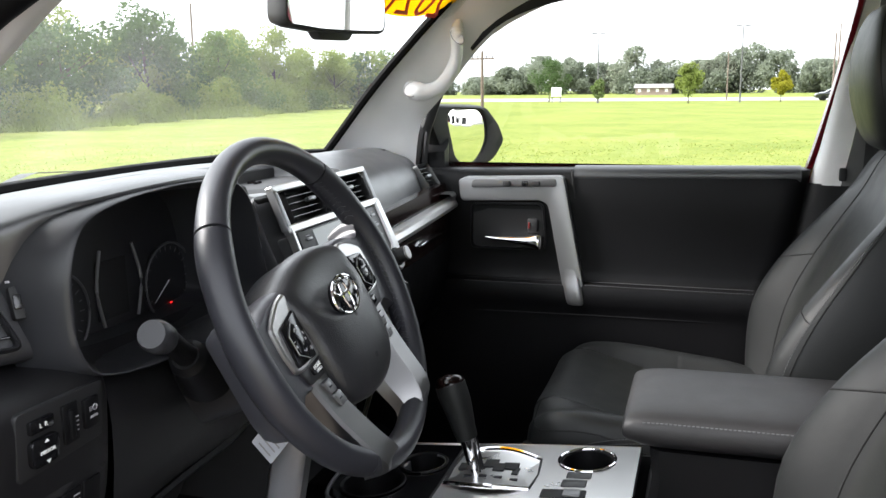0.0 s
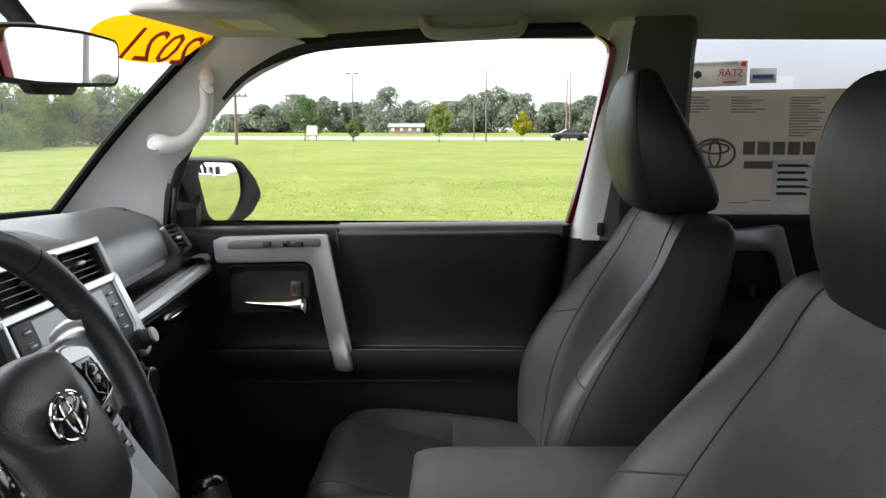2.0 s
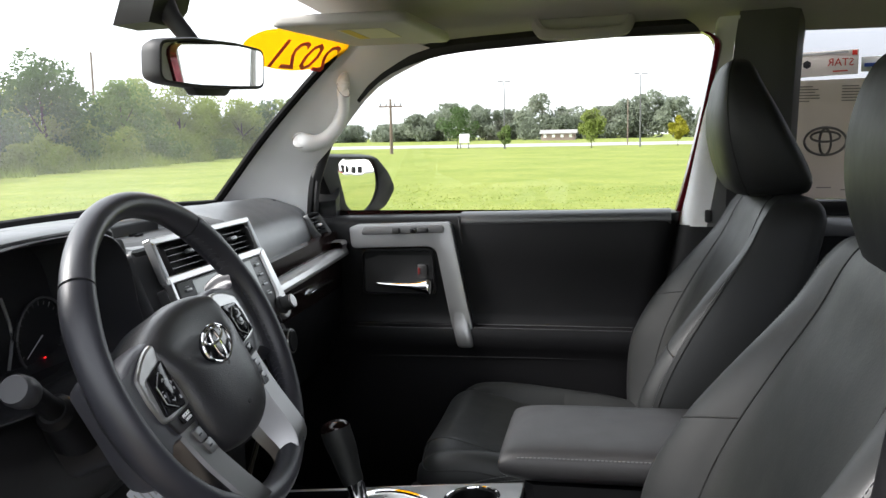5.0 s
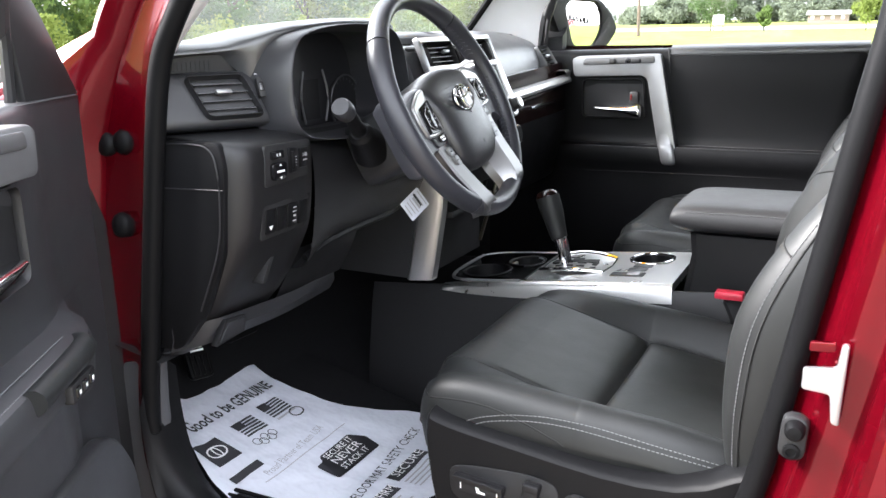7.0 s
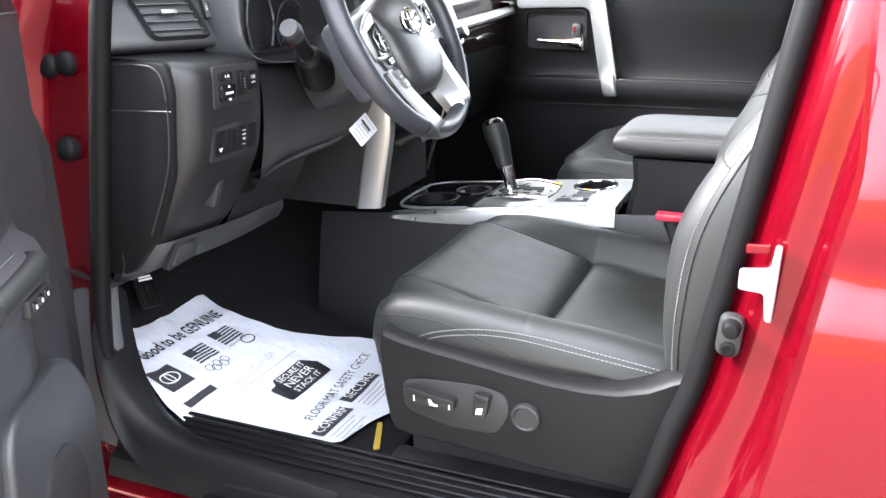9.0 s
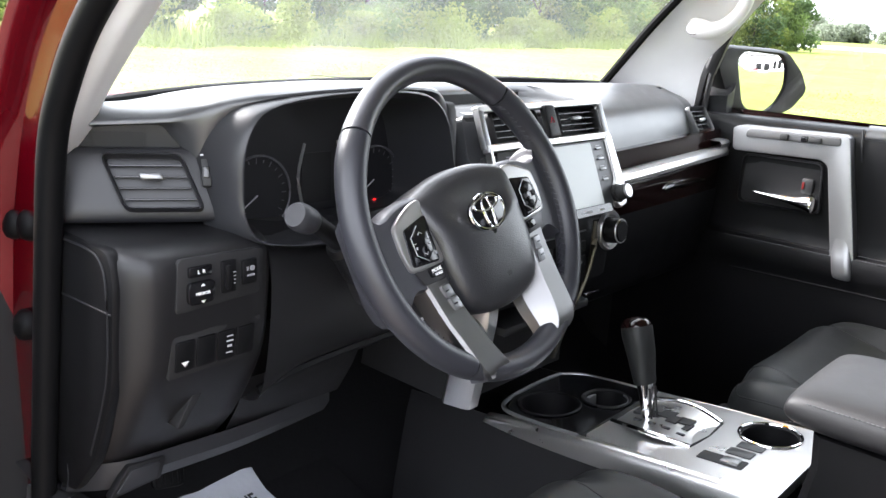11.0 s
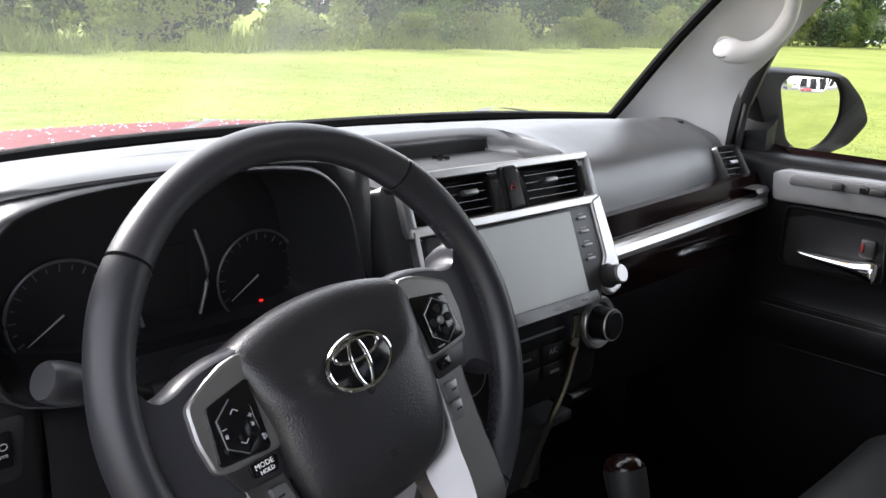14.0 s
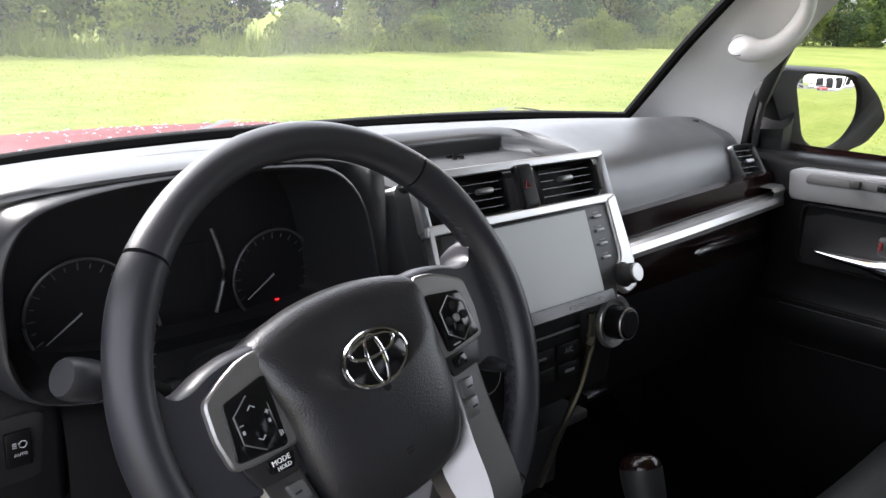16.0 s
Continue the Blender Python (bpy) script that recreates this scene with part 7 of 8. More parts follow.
part("seat_belt", skin([[(0.680, -0.695, 1.40), (0.680, -0.74, 1.40)], [(0.678, -0.69, 1.20), (0.678, -0.735, 1.20)], [(0.690, -0.66, 0.9), (0.690, -0.705, 0.9)]]), DARK, body, "black seat belt webbing")
part("belt_stop", box((0.690, -0.665, 1.222), (0.702, -0.650, 1.250), 0.004), DARK, body)
part("cowl_side", join(box((0.742, 0.30, 0.5), (0.78, 0.70, 1.25)), box((-0.80, 0.42, 0.5), (-0.735, 0.70, 1.26))), DARK, body)

# ---- fittings of the cabin ----
# grab handle on the passenger windshield pillar
GRIP = material("grey_grip_plastic", (0.20, 0.20, 0.205), 0.55, grain=0.15, grain_scale=1200)

gh = thing("grab_handle", (0.62, 0.2, 1.42), "light grey moulded grab handle on the windshield pillar", "grab handle")
line = arc([(0.668, 0.272, 1.418), (0.640, 0.262, 1.417), (0.636, 0.246, 1.413), (0.643, 0.226, 1.411), (0.655, 0.202, 1.421), (0.664, 0.179, 1.446), (0.662, 0.163, 1.476), (0.650, 0.155, 1.504), (0.640, 0.153, 1.530), (0.640, 0.150, 1.552), (0.655, 0.150, 1.565)], 4)
thick_g = catmull([(q,) for q in (0.010, 0.0165, 0.0180, 0.0155, 0.0135, 0.0130, 0.0130, 0.0130, 0.0140, 0.0125, 0.006)], 4)
part("grip", tube(line, [float(q[0]) for q in thick_g], 16, flat=1.2), PILLAR, gh, "smooth light grey grip")
for c, a, b in (((0.6225, 0.2530, 1.4170), 0.0185, 0.0150), ((0.6285, 0.1480, 1.5300), 0.0105, 0.019)):
    m = frame_at(c, (0.35, -0.75, 0.55), (0.05, 0.6, 0.8))
    dome = [[(a * k * math.cos(q), b * k * math.sin(q), z) for q in (2 * math.pi * j / 28 for j in range(28))] for k, z in ((1.0, -0.014), (1.0, -0.001), (0.94, 0.0012), (0.7, 0.0022), (0.05, 0.0026))]
    part("end_cover", moved(skin(dome, closed=True, caps=True), m), PILLAR, gh, "oval screw cover")
    part("cover_groove", moved(tube([(a * 1.03 * math.cos(q), b * 1.03 * math.sin(q), -0.0008) for q in (2 * math.pi * j / 28 for j in range(28))], 0.0009, 6, closed=True), m), GRIP, gh)
# roof grab handle
rh = thing("grab_handle", (0.66, -0.38, 1.63), "folded light grey roof grab handle", "grab handle")
part("grip", tube(arc([(0.655, -0.283, 1.662), (0.640, -0.295, 1.640), (0.636, -0.32, 1.633), (0.635, -0.38, 1.632), (0.636, -0.45, 1.635), (0.640, -0.475, 1.642), (0.655, -0.487, 1.665)], 4), 0.010, 8, flat=1.3), HEADLINER, rh)
part("backing", slab(round_outline([(-0.275, 1.668), (-0.495, 1.672), (-0.495, 1.648), (-0.275, 1.642)], 0.012), "x", 0.652, 0.668, 0.004), HEADLINER, rh)

# interior mirror
im = thing("rearview_mirror", (-0.05, 0.2, 1.6), "black frameless interior mirror below the windshield header", "mirror")
IM = frame_at((-0.055, 0.134, 1.532), (0.272, -0.038, 0.008), (0.01, -0.035, 1))
so = round_outline([(-0.138, -0.030), (-0.05, -0.036), (0.05, -0.036), (0.138, -0.034), (0.140, 0.030), (0.06, 0.036), (-0.06, 0.036), (-0.136, 0.028)], 0.016, 4)
rows = [[(x * s, y * s2, z) for x, y in so] for s, s2, z in ((0.955, 0.84, 0.003), (0.985, 0.95, 0.004), (1.0, 1.0, -0.002), (1.0, 1.0, -0.014), (0.94, 0.86, -0.030), (0.6, 0.6, -0.036))]
part("housing", moved(skin(rows, closed=True, caps=True), IM), DARK, im, "black mirror housing")
part("mirror_glass", moved(slab([(x * 0.955, y * 0.84) for x, y in so], "z", 0.002, 0.0045), IM), MIRROR, im, "mirror glass")
part("button_pod", moved(slab(round_outline([(-0.045, -0.046), (0.03, -0.046), (0.045, -0.032), (-0.06, -0.032)], 0.006), "z", -0.016, 0.001, 0.003), IM), DARK, im)
part("stem", tube([(-0.06, 0.15, 1.545), (-0.07, 0.19, 1.60), (-0.075, 0.215, 1.645)], [0.012, 0.014, 0.024], 10), DARK, im)
part("camera_cover", skin([[(x - 0.07, y, z) for x, y, z in r] for r in ([(-0.05, 0.18, 1.648), (0.05, 0.18, 1.648), (0.05, 0.235, 1.640), (-0.05, 0.235, 1.640)], [(-0.050, 0.19, 1.615), (0.050, 0.19, 1.615), (0.045, 0.25, 1.610), (-0.045, 0.25, 1.610)], [(-0.040, 0.205, 1.590), (0.040, 0.205, 1.590), (0.035, 0.265, 1.588), (-0.035, 0.265, 1.588)])], closed=True, caps=True), DARK, im, "black sensor cover behind the mirror")

# sun visors
def visor(x0, x1, label, y0=0.095, y1=0.075):
    v = thing("sun_visor", ((x0 + x1) / 2, 0.0, 1.64), label, "sun visor")
    o = round_outline([(x0, y0), (x1, y1), (x1, -0.105), (x0, -0.090)], 0.03, 4)
    part("panel", moved(slab(o, "z", 1.622, 1.642, 0.007, 3), Matrix.Identity(4)), HEADLINER, v, "cloth-covered visor panel")
    xm = (x0 + x1) / 2 - (0.05 if y0 > 0.1 else 0)
    part("warning_label", slab([(xm - 0.06, 0.06), (xm + 0.09, 0.06), (xm + 0.09, -0.03), (xm - 0.06, -0.03)], "z", 1.6205, 1.6214), material("pale_label", (0.62, 0.60, 0.42), 0.6), v, "pale printed label")
    part("label_bar", slab([(xm - 0.055, 0.055), (xm + 0.085, 0.055), (xm + 0.085, 0.035), (xm - 0.055, 0.035)], "z", 1.6198, 1.6204), material("label_yellow", (0.6, 0.45, 0.02), 0.6), v)
    return v


visor(0.235, 0.61, "light grey folded passenger sun visor", 0.165, 0.118)
visor(-0.55, -0.19, "light grey folded driver sun visor")
oc = thing("overhead_console", (-0.02, 0.0, 1.68), "dark overhead console with map lamps", "console")
part("shell", slab(round_outline([(-0.13, 0.12), (0.14, 0.12), (0.15, -0.12), (-0.14, -0.12)], 0.03), "z", 1.652, 1.69, 0.010), DARK, oc)
for x in (-0.06, 0.07):
    part("map_lamp", slab(round_outline([(x - 0.03, 0.03), (x + 0.03, 0.03), (x + 0.03, -0.03), (x - 0.03, -0.03)], 0.008), "z", 1.648, 1.654, 0.002), WHITEINK, oc, "clear map lamp lens")

# yellow oval year sticker on the windshield
def ws_at(x, v):
    """A place on the windshield: x across, v from base (0) to header (1), just inside."""
    k = (x + 0.70) / 1.40 * (len(ws[0]) - 1)
    p = grid_at(ws, v * (len(ws) - 1), min(max(k, 0), len(ws[0]) - 1.001))
    return p + np.array((0, -0.004, -0.004))


yr_st = thing("windshield_sticker", (0.42, 0.17, 1.6), "yellow oval windshield sticker reading 2021 in red", "sticker")
rows = []
for k in (0.02, 0.4, 0.75, 1.0):
    rows.append([tuple(ws_at(0.412 + 0.172 * k * math.cos(a), 0.845 + 0.115 * k * math.sin(a) + 0.030 * k * math.cos(a))) for a in (2 * math.pi * j / 48 for j in range(48))])
part("oval", skin(rows, closed=True, caps=True), sheet("backlit_yellow_vinyl", (0.87, 0.59, 0.012), 0.60), yr_st, "yellow vinyl oval")
o0, ox, oy = (Vector(ws_at(*q)) for q in ((0.395, 0.815), (0.285, 0.796), (0.395, 0.93)))
part("lettering", words("2021", 0.112, frame_at(o0 + Vector((0, -0.012, -0.010)), o0 - ox, oy - o0)), REDVINYL, yr_st, "red numerals seen from behind")
for ob in yr_st.children:
    if ob.name.startswith("lettering"):
        c = o0
        ax = (o0 - ox).normalized()
        for vert in ob.data.vertices:
            dlt = (vert.co - c).dot(ax)
            vert.co -= 2 * dlt * ax

# window papers on the rear door glass
wp = thing("window_sticker", (0.745, -0.98, 1.4), "large printed paper sheet taped inside the rear window", "window sticker")
WX = 0.749
SHEET = sheet("grey_backlit_sheet", (0.72, 0.66, 0.61), 0.55)
part("sheet", slab([(-0.822, 1.270), (-1.180, 1.268), (-1.180, 1.532), (-0.822, 1.526)], "x", WX - 0.001, WX), SHEET, wp, "greyish printed sheet")
FAINT = material("faint_print", (0.20, 0.19, 0.185), 0.8)


def mark(y0, y1, z0, z1, m=FAINT, parent=None, nm="print_bar"):
    part(nm, slab([(y0, z0), (y1, z0), (y1, z1), (y0, z1)], "x", WX - 0.0022, WX - 0.0012), m, parent or wp)


rw = random.Random(3)
for col, (ya, yb) in enumerate(((-0.835, -0.905), (-0.935, -1.01), (-1.06, -1.14))):
    for k in range(6 if col < 2 else 14):
        z = 1.512 - 0.0062 * k
        mark(ya, ya + (yb - ya) * rw.uniform(0.45, 1.0), z, z + 0.0022)
for k in range(4):
    mark(-0.84 - 0.05 * k, -0.86 - 0.06 * k, 1.288 + 0.005 * (k % 2), 1.290 + 0.005 * (k % 2))
part("print_ring", tube([(WX - 0.0015, -0.905 + 0.043 * math.cos(a), 1.395 + 0.030 * math.sin(a)) for a in (2 * math.pi * k / 40 for k in range(40))], 0.0028, 6, closed=True), FAINT, wp, "grey oval mark")
part("print_ring", tube([(WX - 0.0015, -0.905 + 0.012 * math.cos(a), 1.394 + 0.028 * math.sin(a)) for a in (2 * math.pi * k / 30 for k in range(30))], 0.0026, 6, closed=True), FAINT, wp)
part("print_ring", tube([(WX - 0.0015, -0.905 + 0.030 * math.cos(a), 1.405 + 0.011 * math.sin(a)) for a in (2 * math.pi * k / 30 for k in range(30))], 0.0026, 6, closed=True), FAINT, wp)
for k, (a, b) in enumerate(((-0.965, -0.990), (-0.996, -1.022), (-1.028, -1.054), (-1.060, -1.086), (-1.092, -1.118))):
    mark(a, b, 1.392, 1.420)
mark(-0.968, -1.045, 1.362, 1.378)
pb = part("price_box", slab([(-1.03, 1.288), (-1.14, 1.288), (-1.14, 1.382), (-1.03, 1.382)], "x", WX - 0.0026, WX - 0.0014), WHITEINK, wp, "white price box")
for k in range(5):
    part("print_bar", slab([(-1.04, 1.366 - 0.015 * k), (-1.04 - 0.08 * rw.uniform(0.5, 1), 1.366 - 0.015 * k), (-1.10, 1.372 - 0.015 * k), (-1.04, 1.372 - 0.015 * k)], "x", WX - 0.0034, WX - 0.0027), INK, pb)
sp2 = thing("star_sticker", (0.745, -0.9, 1.56), "white safety sticker with red lettering in the rear window", "window sticker")
part("sheet", slab([(-0.828, 1.532), (-0.966, 1.538), (-0.966, 1.590), (-0.828, 1.585)], "x", WX - 0.001, WX), sheet("pale_sheet", (0.85, 0.80, 0.78), 0.5), sp2)
part("lettering", moved(words("STAR", 0.023, Matrix.Identity(4)), frame_at((WX - 0.003, -0.930, 1.563), (0, 1, 0), (0, 0, 1))), material("red_print", (0.55, 0.04, 0.03), 0.7), sp2, "red lettering seen from behind")
part("badge", lathe([(0.009, 0), (0.009, 0.0008), (0.0001, 0.0008)], 6, Matrix.Translation((WX - 0.0012, -0.862, 1.560)) @ pose(0, 0, 0, 0, -90, 0)), INK, sp2)
part("print_bar", slab([(-0.845, 1.579), (-0.945, 1.583), (-0.945, 1.587), (-0.845, 1.583)], "x", WX - 0.002, WX - 0.001), GREYINK, sp2)
part("print_bar", slab([(-0.915, 1.543), (-0.945, 1.544), (-0.945, 1.547), (-0.915, 1.546)], "x", WX - 0.002, WX - 0.001), REDVINYL, sp2)
part("corner_mark", slab([(-0.953, 1.578), (-0.963, 1.578), (-0.963, 1.588), (-0.953, 1.588)], "x", WX - 0.002, WX - 0.001), REDVINYL, sp2)
sp3 = thing("radio_sticker", (0.745, -1.0, 1.55), "small white sticker in the rear window", "window sticker")
part("sheet", slab([(-0.972, 1.542), (-1.028, 1.543), (-1.028, 1.574), (-0.972, 1.573)], "x", WX - 0.001, WX), WHITEINK, sp3)
part("print_bar", slab([(-0.978, 1.552), (-1.022, 1.553), (-1.022, 1.561), (-0.978, 1.560)], "x", WX - 0.002, WX - 0.001), material("blue_print", (0.05, 0.10, 0.4), 0.7), sp3)

# ---- floor ----
def mat_z(y):
    return 0.511 if y < 0.15 else 0.511 + 0.285 * (y - 0.15)


fm = thing("floor_mat", (-0.45, 0.2, 0.51), "black carpet floor mat on the driver side", "floor mat")
rows = [[(x, y, mat_z(y) + 0.004) for x in np.linspace(-0.675 if y > 0.05 else -0.655, -0.20, 8)] for y in (0.50, 0.40, 0.30, 0.22, 0.15, 0.08, 0.0, -0.06)]
part("carpet", thick(skin(rows), 0.006), CARPET, fm)
part("edge_binding", tube([(-0.675, 0.50, mat_z(0.5) + 0.004), (-0.675, 0.15, mat_z(0.15) + 0.004), (-0.665, 0.0, 0.516), (-0.655, -0.06, 0.516), (-0.50, -0.06, 0.516)], 0.005, 6), RUBBER, fm)
part("mat_label", slab(round_outline([(-0.60, -0.02), (-0.52, 0.012), (-0.515, 0.004), (-0.595, -0.03)], 0.003), "z", 0.517, 0.520), material("dull_yellow_tag", (0.35, 0.24, 0.03), 0.6), fm, "yellow mat tag edge")

paper = thing("floor_paper", (-0.48, 0.25, 0.53), "creased white printed paper floor cover on the mat", "paper cover")
EDGE_L = [(0.545, -0.545), (0.50, -0.575), (0.45, -0.615), (0.373, -0.664), (0.32, -0.690), (0.275, -0.701), (0.236, -0.695), (0.183, -0.676), (0.131, -0.645), (0.07, -0.628), (0.035, -0.615), (0.02, -0.53), (-0.01, -0.47)]
EDGE_R = [(0.545, -0.34), (0.50, -0.345), (0.45, -0.35), (0.40, -0.345), (0.34, -0.334), (0.30, -0.32), (0.25, -0.284), (0.20, -0.235), (0.16, -0.21), (0.10, -0.20), (0.04, -0.20), (0.0, -0.20), (-0.03, -0.20)]


def edge(E, y):
    ys = [e[0] for e in E][::-1]
    return float(np.interp(y, ys, [e[1] for e in E][::-1]))


def paper_z(x, y):
    v = Vector((x * 9, y * 9, 0.3))
    return mat_z(y) + 0.0095 + 0.0035 * noise.noise(v) + 0.0018 * noise.noise(v * 3.1) + 0.010 * max(0, (y - 0.47) / 0.07) * (0.6 + 0.4 * math.sin(x * 30))


rows = []
for y in np.linspace(0.545, -0.03, 46):
    a, b = edge(EDGE_L, y), edge(EDGE_R, y)
    rows.append([(x, y, paper_z(x, y) + (0.006 * math.exp(-((x - a) / 0.02) ** 2))) for x in np.linspace(a, b, 36)])
part("sheet", skin(rows), PAPER, paper, "creased white paper sheet")


def printed(bm, mat_, nm="print", lift=0.0016, cuts=0):
    """Lays flat lettering (in x, y) on the paper."""
    for v in bm.verts:
        v.co.z = paper_z(v.co.x, v.co.y) + lift + 0.006 * math.exp(-((v.co.x - edge(EDGE_L, v.co.y)) / 0.02) ** 2)
    part(nm, bm, mat_, paper, smooth=False)


def flat_text(t, size, x, y, turn=0.0, align="CENTER", width=0.0, bold=0.0):
    bm = words(t, size, Matrix.Identity(4), 0.0, align, bold)
    if width:
        w = max(v.co.x for v in bm.verts) - min(v.co.x for v in bm.verts)
        moved(bm, Matrix.Diagonal((width / w, 1, 1, 1)))
    return moved(bm, Matrix.Translation((x, y, 0)) @ pose(0, 0, 0, 0, 0, turn))


def plate(x0, y0, x1, y1, n=6):
    bm = bmesh.new()
    bmesh.ops.create_grid(bm, x_segments=n, y_segments=n, size=0.5, matrix=Matrix.Translation(((x0 + x1) / 2, (y0 + y1) / 2, 0)) @ Matrix.Diagonal((abs(x1 - x0), abs(y1 - y0), 1, 1)))
    return bm


printed(flat_text("Good to be GENUINE", 0.038, -0.494, 0.446, width=0.235, bold=0.0009), INK, "lettering")
printed(plate(-0.650, 0.34, -0.590, 0.402), INK, "print_square")
ringm = oval(0.020, 0.014, 0.0016, -0.620, 0.371)
printed(ringm, WHITEINK, "print_ring", 0.0026)
printed(oval(0.0055, 0.013, 0.0014, -0.620, 0.371), WHITEINK, "print_ring", 0.0026)
printed(plate(-0.662, 0.296, -0.586, 0.312), INK, "print_bar")
for x0, y0 in ((-0.545, 0.362), (-0.462, 0.368)):
    for k in range(6):
        printed(plate(x0, y0 + 0.0075 * k, x0 + 0.058, y0 + 0.0045 + 0.0075 * k, 4), INK, "print_bar")
    printed(plate(x0, y0 + 0.022, x0 + 0.024, y0 + 0.043, 4), INK, "print_square", 0.0020)
for k in range(5):
    printed(oval(0.0085, 0.0085, 0.0008, -0.543 + 0.011 * k, 0.344 - (0.007 if k % 2 else 0), 18), INK, "print_ring")
printed(oval(0.016, 0.012, 0.0016, -0.412, 0.352, 20), INK, "print_ring")
printed(plate(-0.460, 0.358, -0.405, 0.3625), GREYINK, "print_bar")
printed(flat_text("Proud Partner of Team USA", 0.021, -0.512, 0.284, 4, width=0.185), GREYINK, "lettering")
printed(plate(-0.624, 0.2635, -0.376, 0.2655, 8), GREYINK, "print_line")
sh = slab(round_outline([(-0.525, 0.180), (-0.385, 0.180), (-0.380, 0.215), (-0.405, 0.240), (-0.50, 0.240), (-0.505, 0.228), (-0.528, 0.226)], 0.006), "z", 0, 0.0001)
bmesh.ops.subdivide_edges(sh, edges=sh.edges[:], cuts=3, use_grid_fill=True)
printed(sh, INK, "print_shape", 0.0026)
for t_, yy, ss in (("SECURE IT", 0.228, 0.018), ("NEVER", 0.2095, 0.0235), ("STACK IT", 0.190, 0.018)):
    printed(flat_text(t_, ss, -0.455, yy, width=0.085), WHITEINK, "lettering", 0.0055)
printed(flat_text("FLOOR MAT SAFETY CHECK", 0.027, -0.421, 0.141, 6, width=0.28), INK, "lettering")
printed(plate(-0.600, 0.073, -0.492, 0.100), INK, "print_square")
printed(flat_text("CONFIRM", 0.026, -0.546, 0.0865, width=0.098), WHITEINK, "lettering", 0.0055)
printed(plate(-0.474, 0.088, -0.357, 0.115), INK, "print_square")
printed(flat_text("SECURE", 0.026, -0.416, 0.1015, width=0.100), WHITEINK, "lettering", 0.0055)
for k in range(4):
    printed(plate(-0.598, 0.060 - 0.010 * k, -0.598 + (0.085, 0.07, 0.09, 0.06)[k], 0.0635 - 0.010 * k), GREYINK, "print_bar")
    printed(plate(-0.470, 0.076 - 0.010 * k, -0.470 + (0.09, 0.08, 0.085, 0.06)[k], 0.0795 - 0.010 * k), GREYINK, "print_bar")

# pedals and footrest
pd = thing("foot_pedal", (-0.515, 0.5, 0.70), "black rubber parking brake pedal", "pedal")
pm = frame_at((-0.515, 0.495, 0.700), (0.95, -0.2, -0.1), (-0.1, 0.45, 0.85))
part("pad", moved(slab(round_outline([(-0.026, -0.034), (0.026, -0.034), (0.026, 0.034), (-0.026, 0.034)], 0.012), "z", -0.008, 0.004, 0.003), pm), RUBBER, pd)
for k in range(4):
    part("rib", moved(box((-0.020 + 0.012 * k - 0.002, -0.028, 0.003), (-0.020 + 0.012 * k + 0.002, 0.012, 0.007), 0.001, 1), pm), RUBBER, pd)
part("pad_mark", moved(join(box((-0.015, 0.018, 0.004), (0.014, 0.022, 0.0048)), box((-0.015, 0.024, 0.004), (0.012, 0.027, 0.0048))), pm), WHITEINK, pd)
part("arm", tube([(-0.515, 0.50, 0.70), (-0.52, 0.55, 0.78), (-0.52, 0.58, 0.9)], 0.009, 8), DARK, pd)
bp2 = thing("brake_pedal", (-0.40, 0.5, 0.72), "black rubber brake pedal", "pedal")
pm = frame_at((-0.40, 0.49, 0.735), (1, -0.05, 0), (0, 0.5, 0.85))
part("pad", moved(slab(round_outline([(-0.045, -0.026), (0.045, -0.026), (0.045, 0.026), (-0.045, 0.026)], 0.012), "z", -0.008, 0.004, 0.003), pm), RUBBER, bp2)
part("arm", tube([(-0.38, 0.50, 0.74), (-0.37, 0.54, 0.83), (-0.36, 0.56, 0.95)], 0.009, 8), DARK, bp2)

# ---- door jamb fittings ----
for c in ((-0.751, 0.368, 1.152), (-0.755, 0.399, 1.148), (-0.757, 0.384, 1.027)):
    part("rubber_stop", lathe([(0.019, -0.012), (0.019, 0.003), (0.017, 0.008), (0.011, 0.012), (0.0001, 0.0135)], 20, Matrix.Translation((c[0] - 0.002, c[1], c[2])) @ pose(0, 0, 0, 0, -80, -10)), RUBBER, body, "round black rubber door stop")
stx = -0.802
part("courtesy_switch", slab(round_outline([(-0.559, 0.922), (-0.585, 0.920), (-0.582, 0.872), (-0.556, 0.874)], 0.012), "x", stx - 0.006, stx + 0.01, 0.003), DARK, body, "black door courtesy switch")
part("switch_plunger", lathe([(0.0105, 0), (0.0095, 0.010), (0.007, 0.014), (0.0001, 0.015)], 18, Matrix.Translation((stx - 0.005, -0.572, 0.908)) @ pose(0, 0, 0, 0, -90, 0)), RUBBER, body)
part("switch_screw", lathe([(0.0085, 0), (0.0085, 0.004), (0.005, 0.005), (0.0045, 0.003), (0.0001, 0.003)], 16, Matrix.Translation((stx - 0.005, -0.570, 0.883)) @ pose(0, 0, 0, 0, -90, 0)), RUBBER, body)
part("door_striker", slab(round_outline([(-0.574, 0.976), (-0.574, 0.954), (-0.600, 0.952), (-0.603, 0.922), (-0.611, 0.920), (-0.614, 1.005), (-0.607, 1.005), (-0.604, 0.980)], 0.004), "x", stx - 0.012, stx - 0.003, 0.002), PLATE, body, "bright steel door striker")
part("striker_cover", slab(round_outline([(-0.578, 1.003), (-0.602, 1.005), (-0.602, 0.995), (-0.578, 0.993)], 0.003), "x", stx - 0.008, stx - 0.002, 0.001), RED, body)

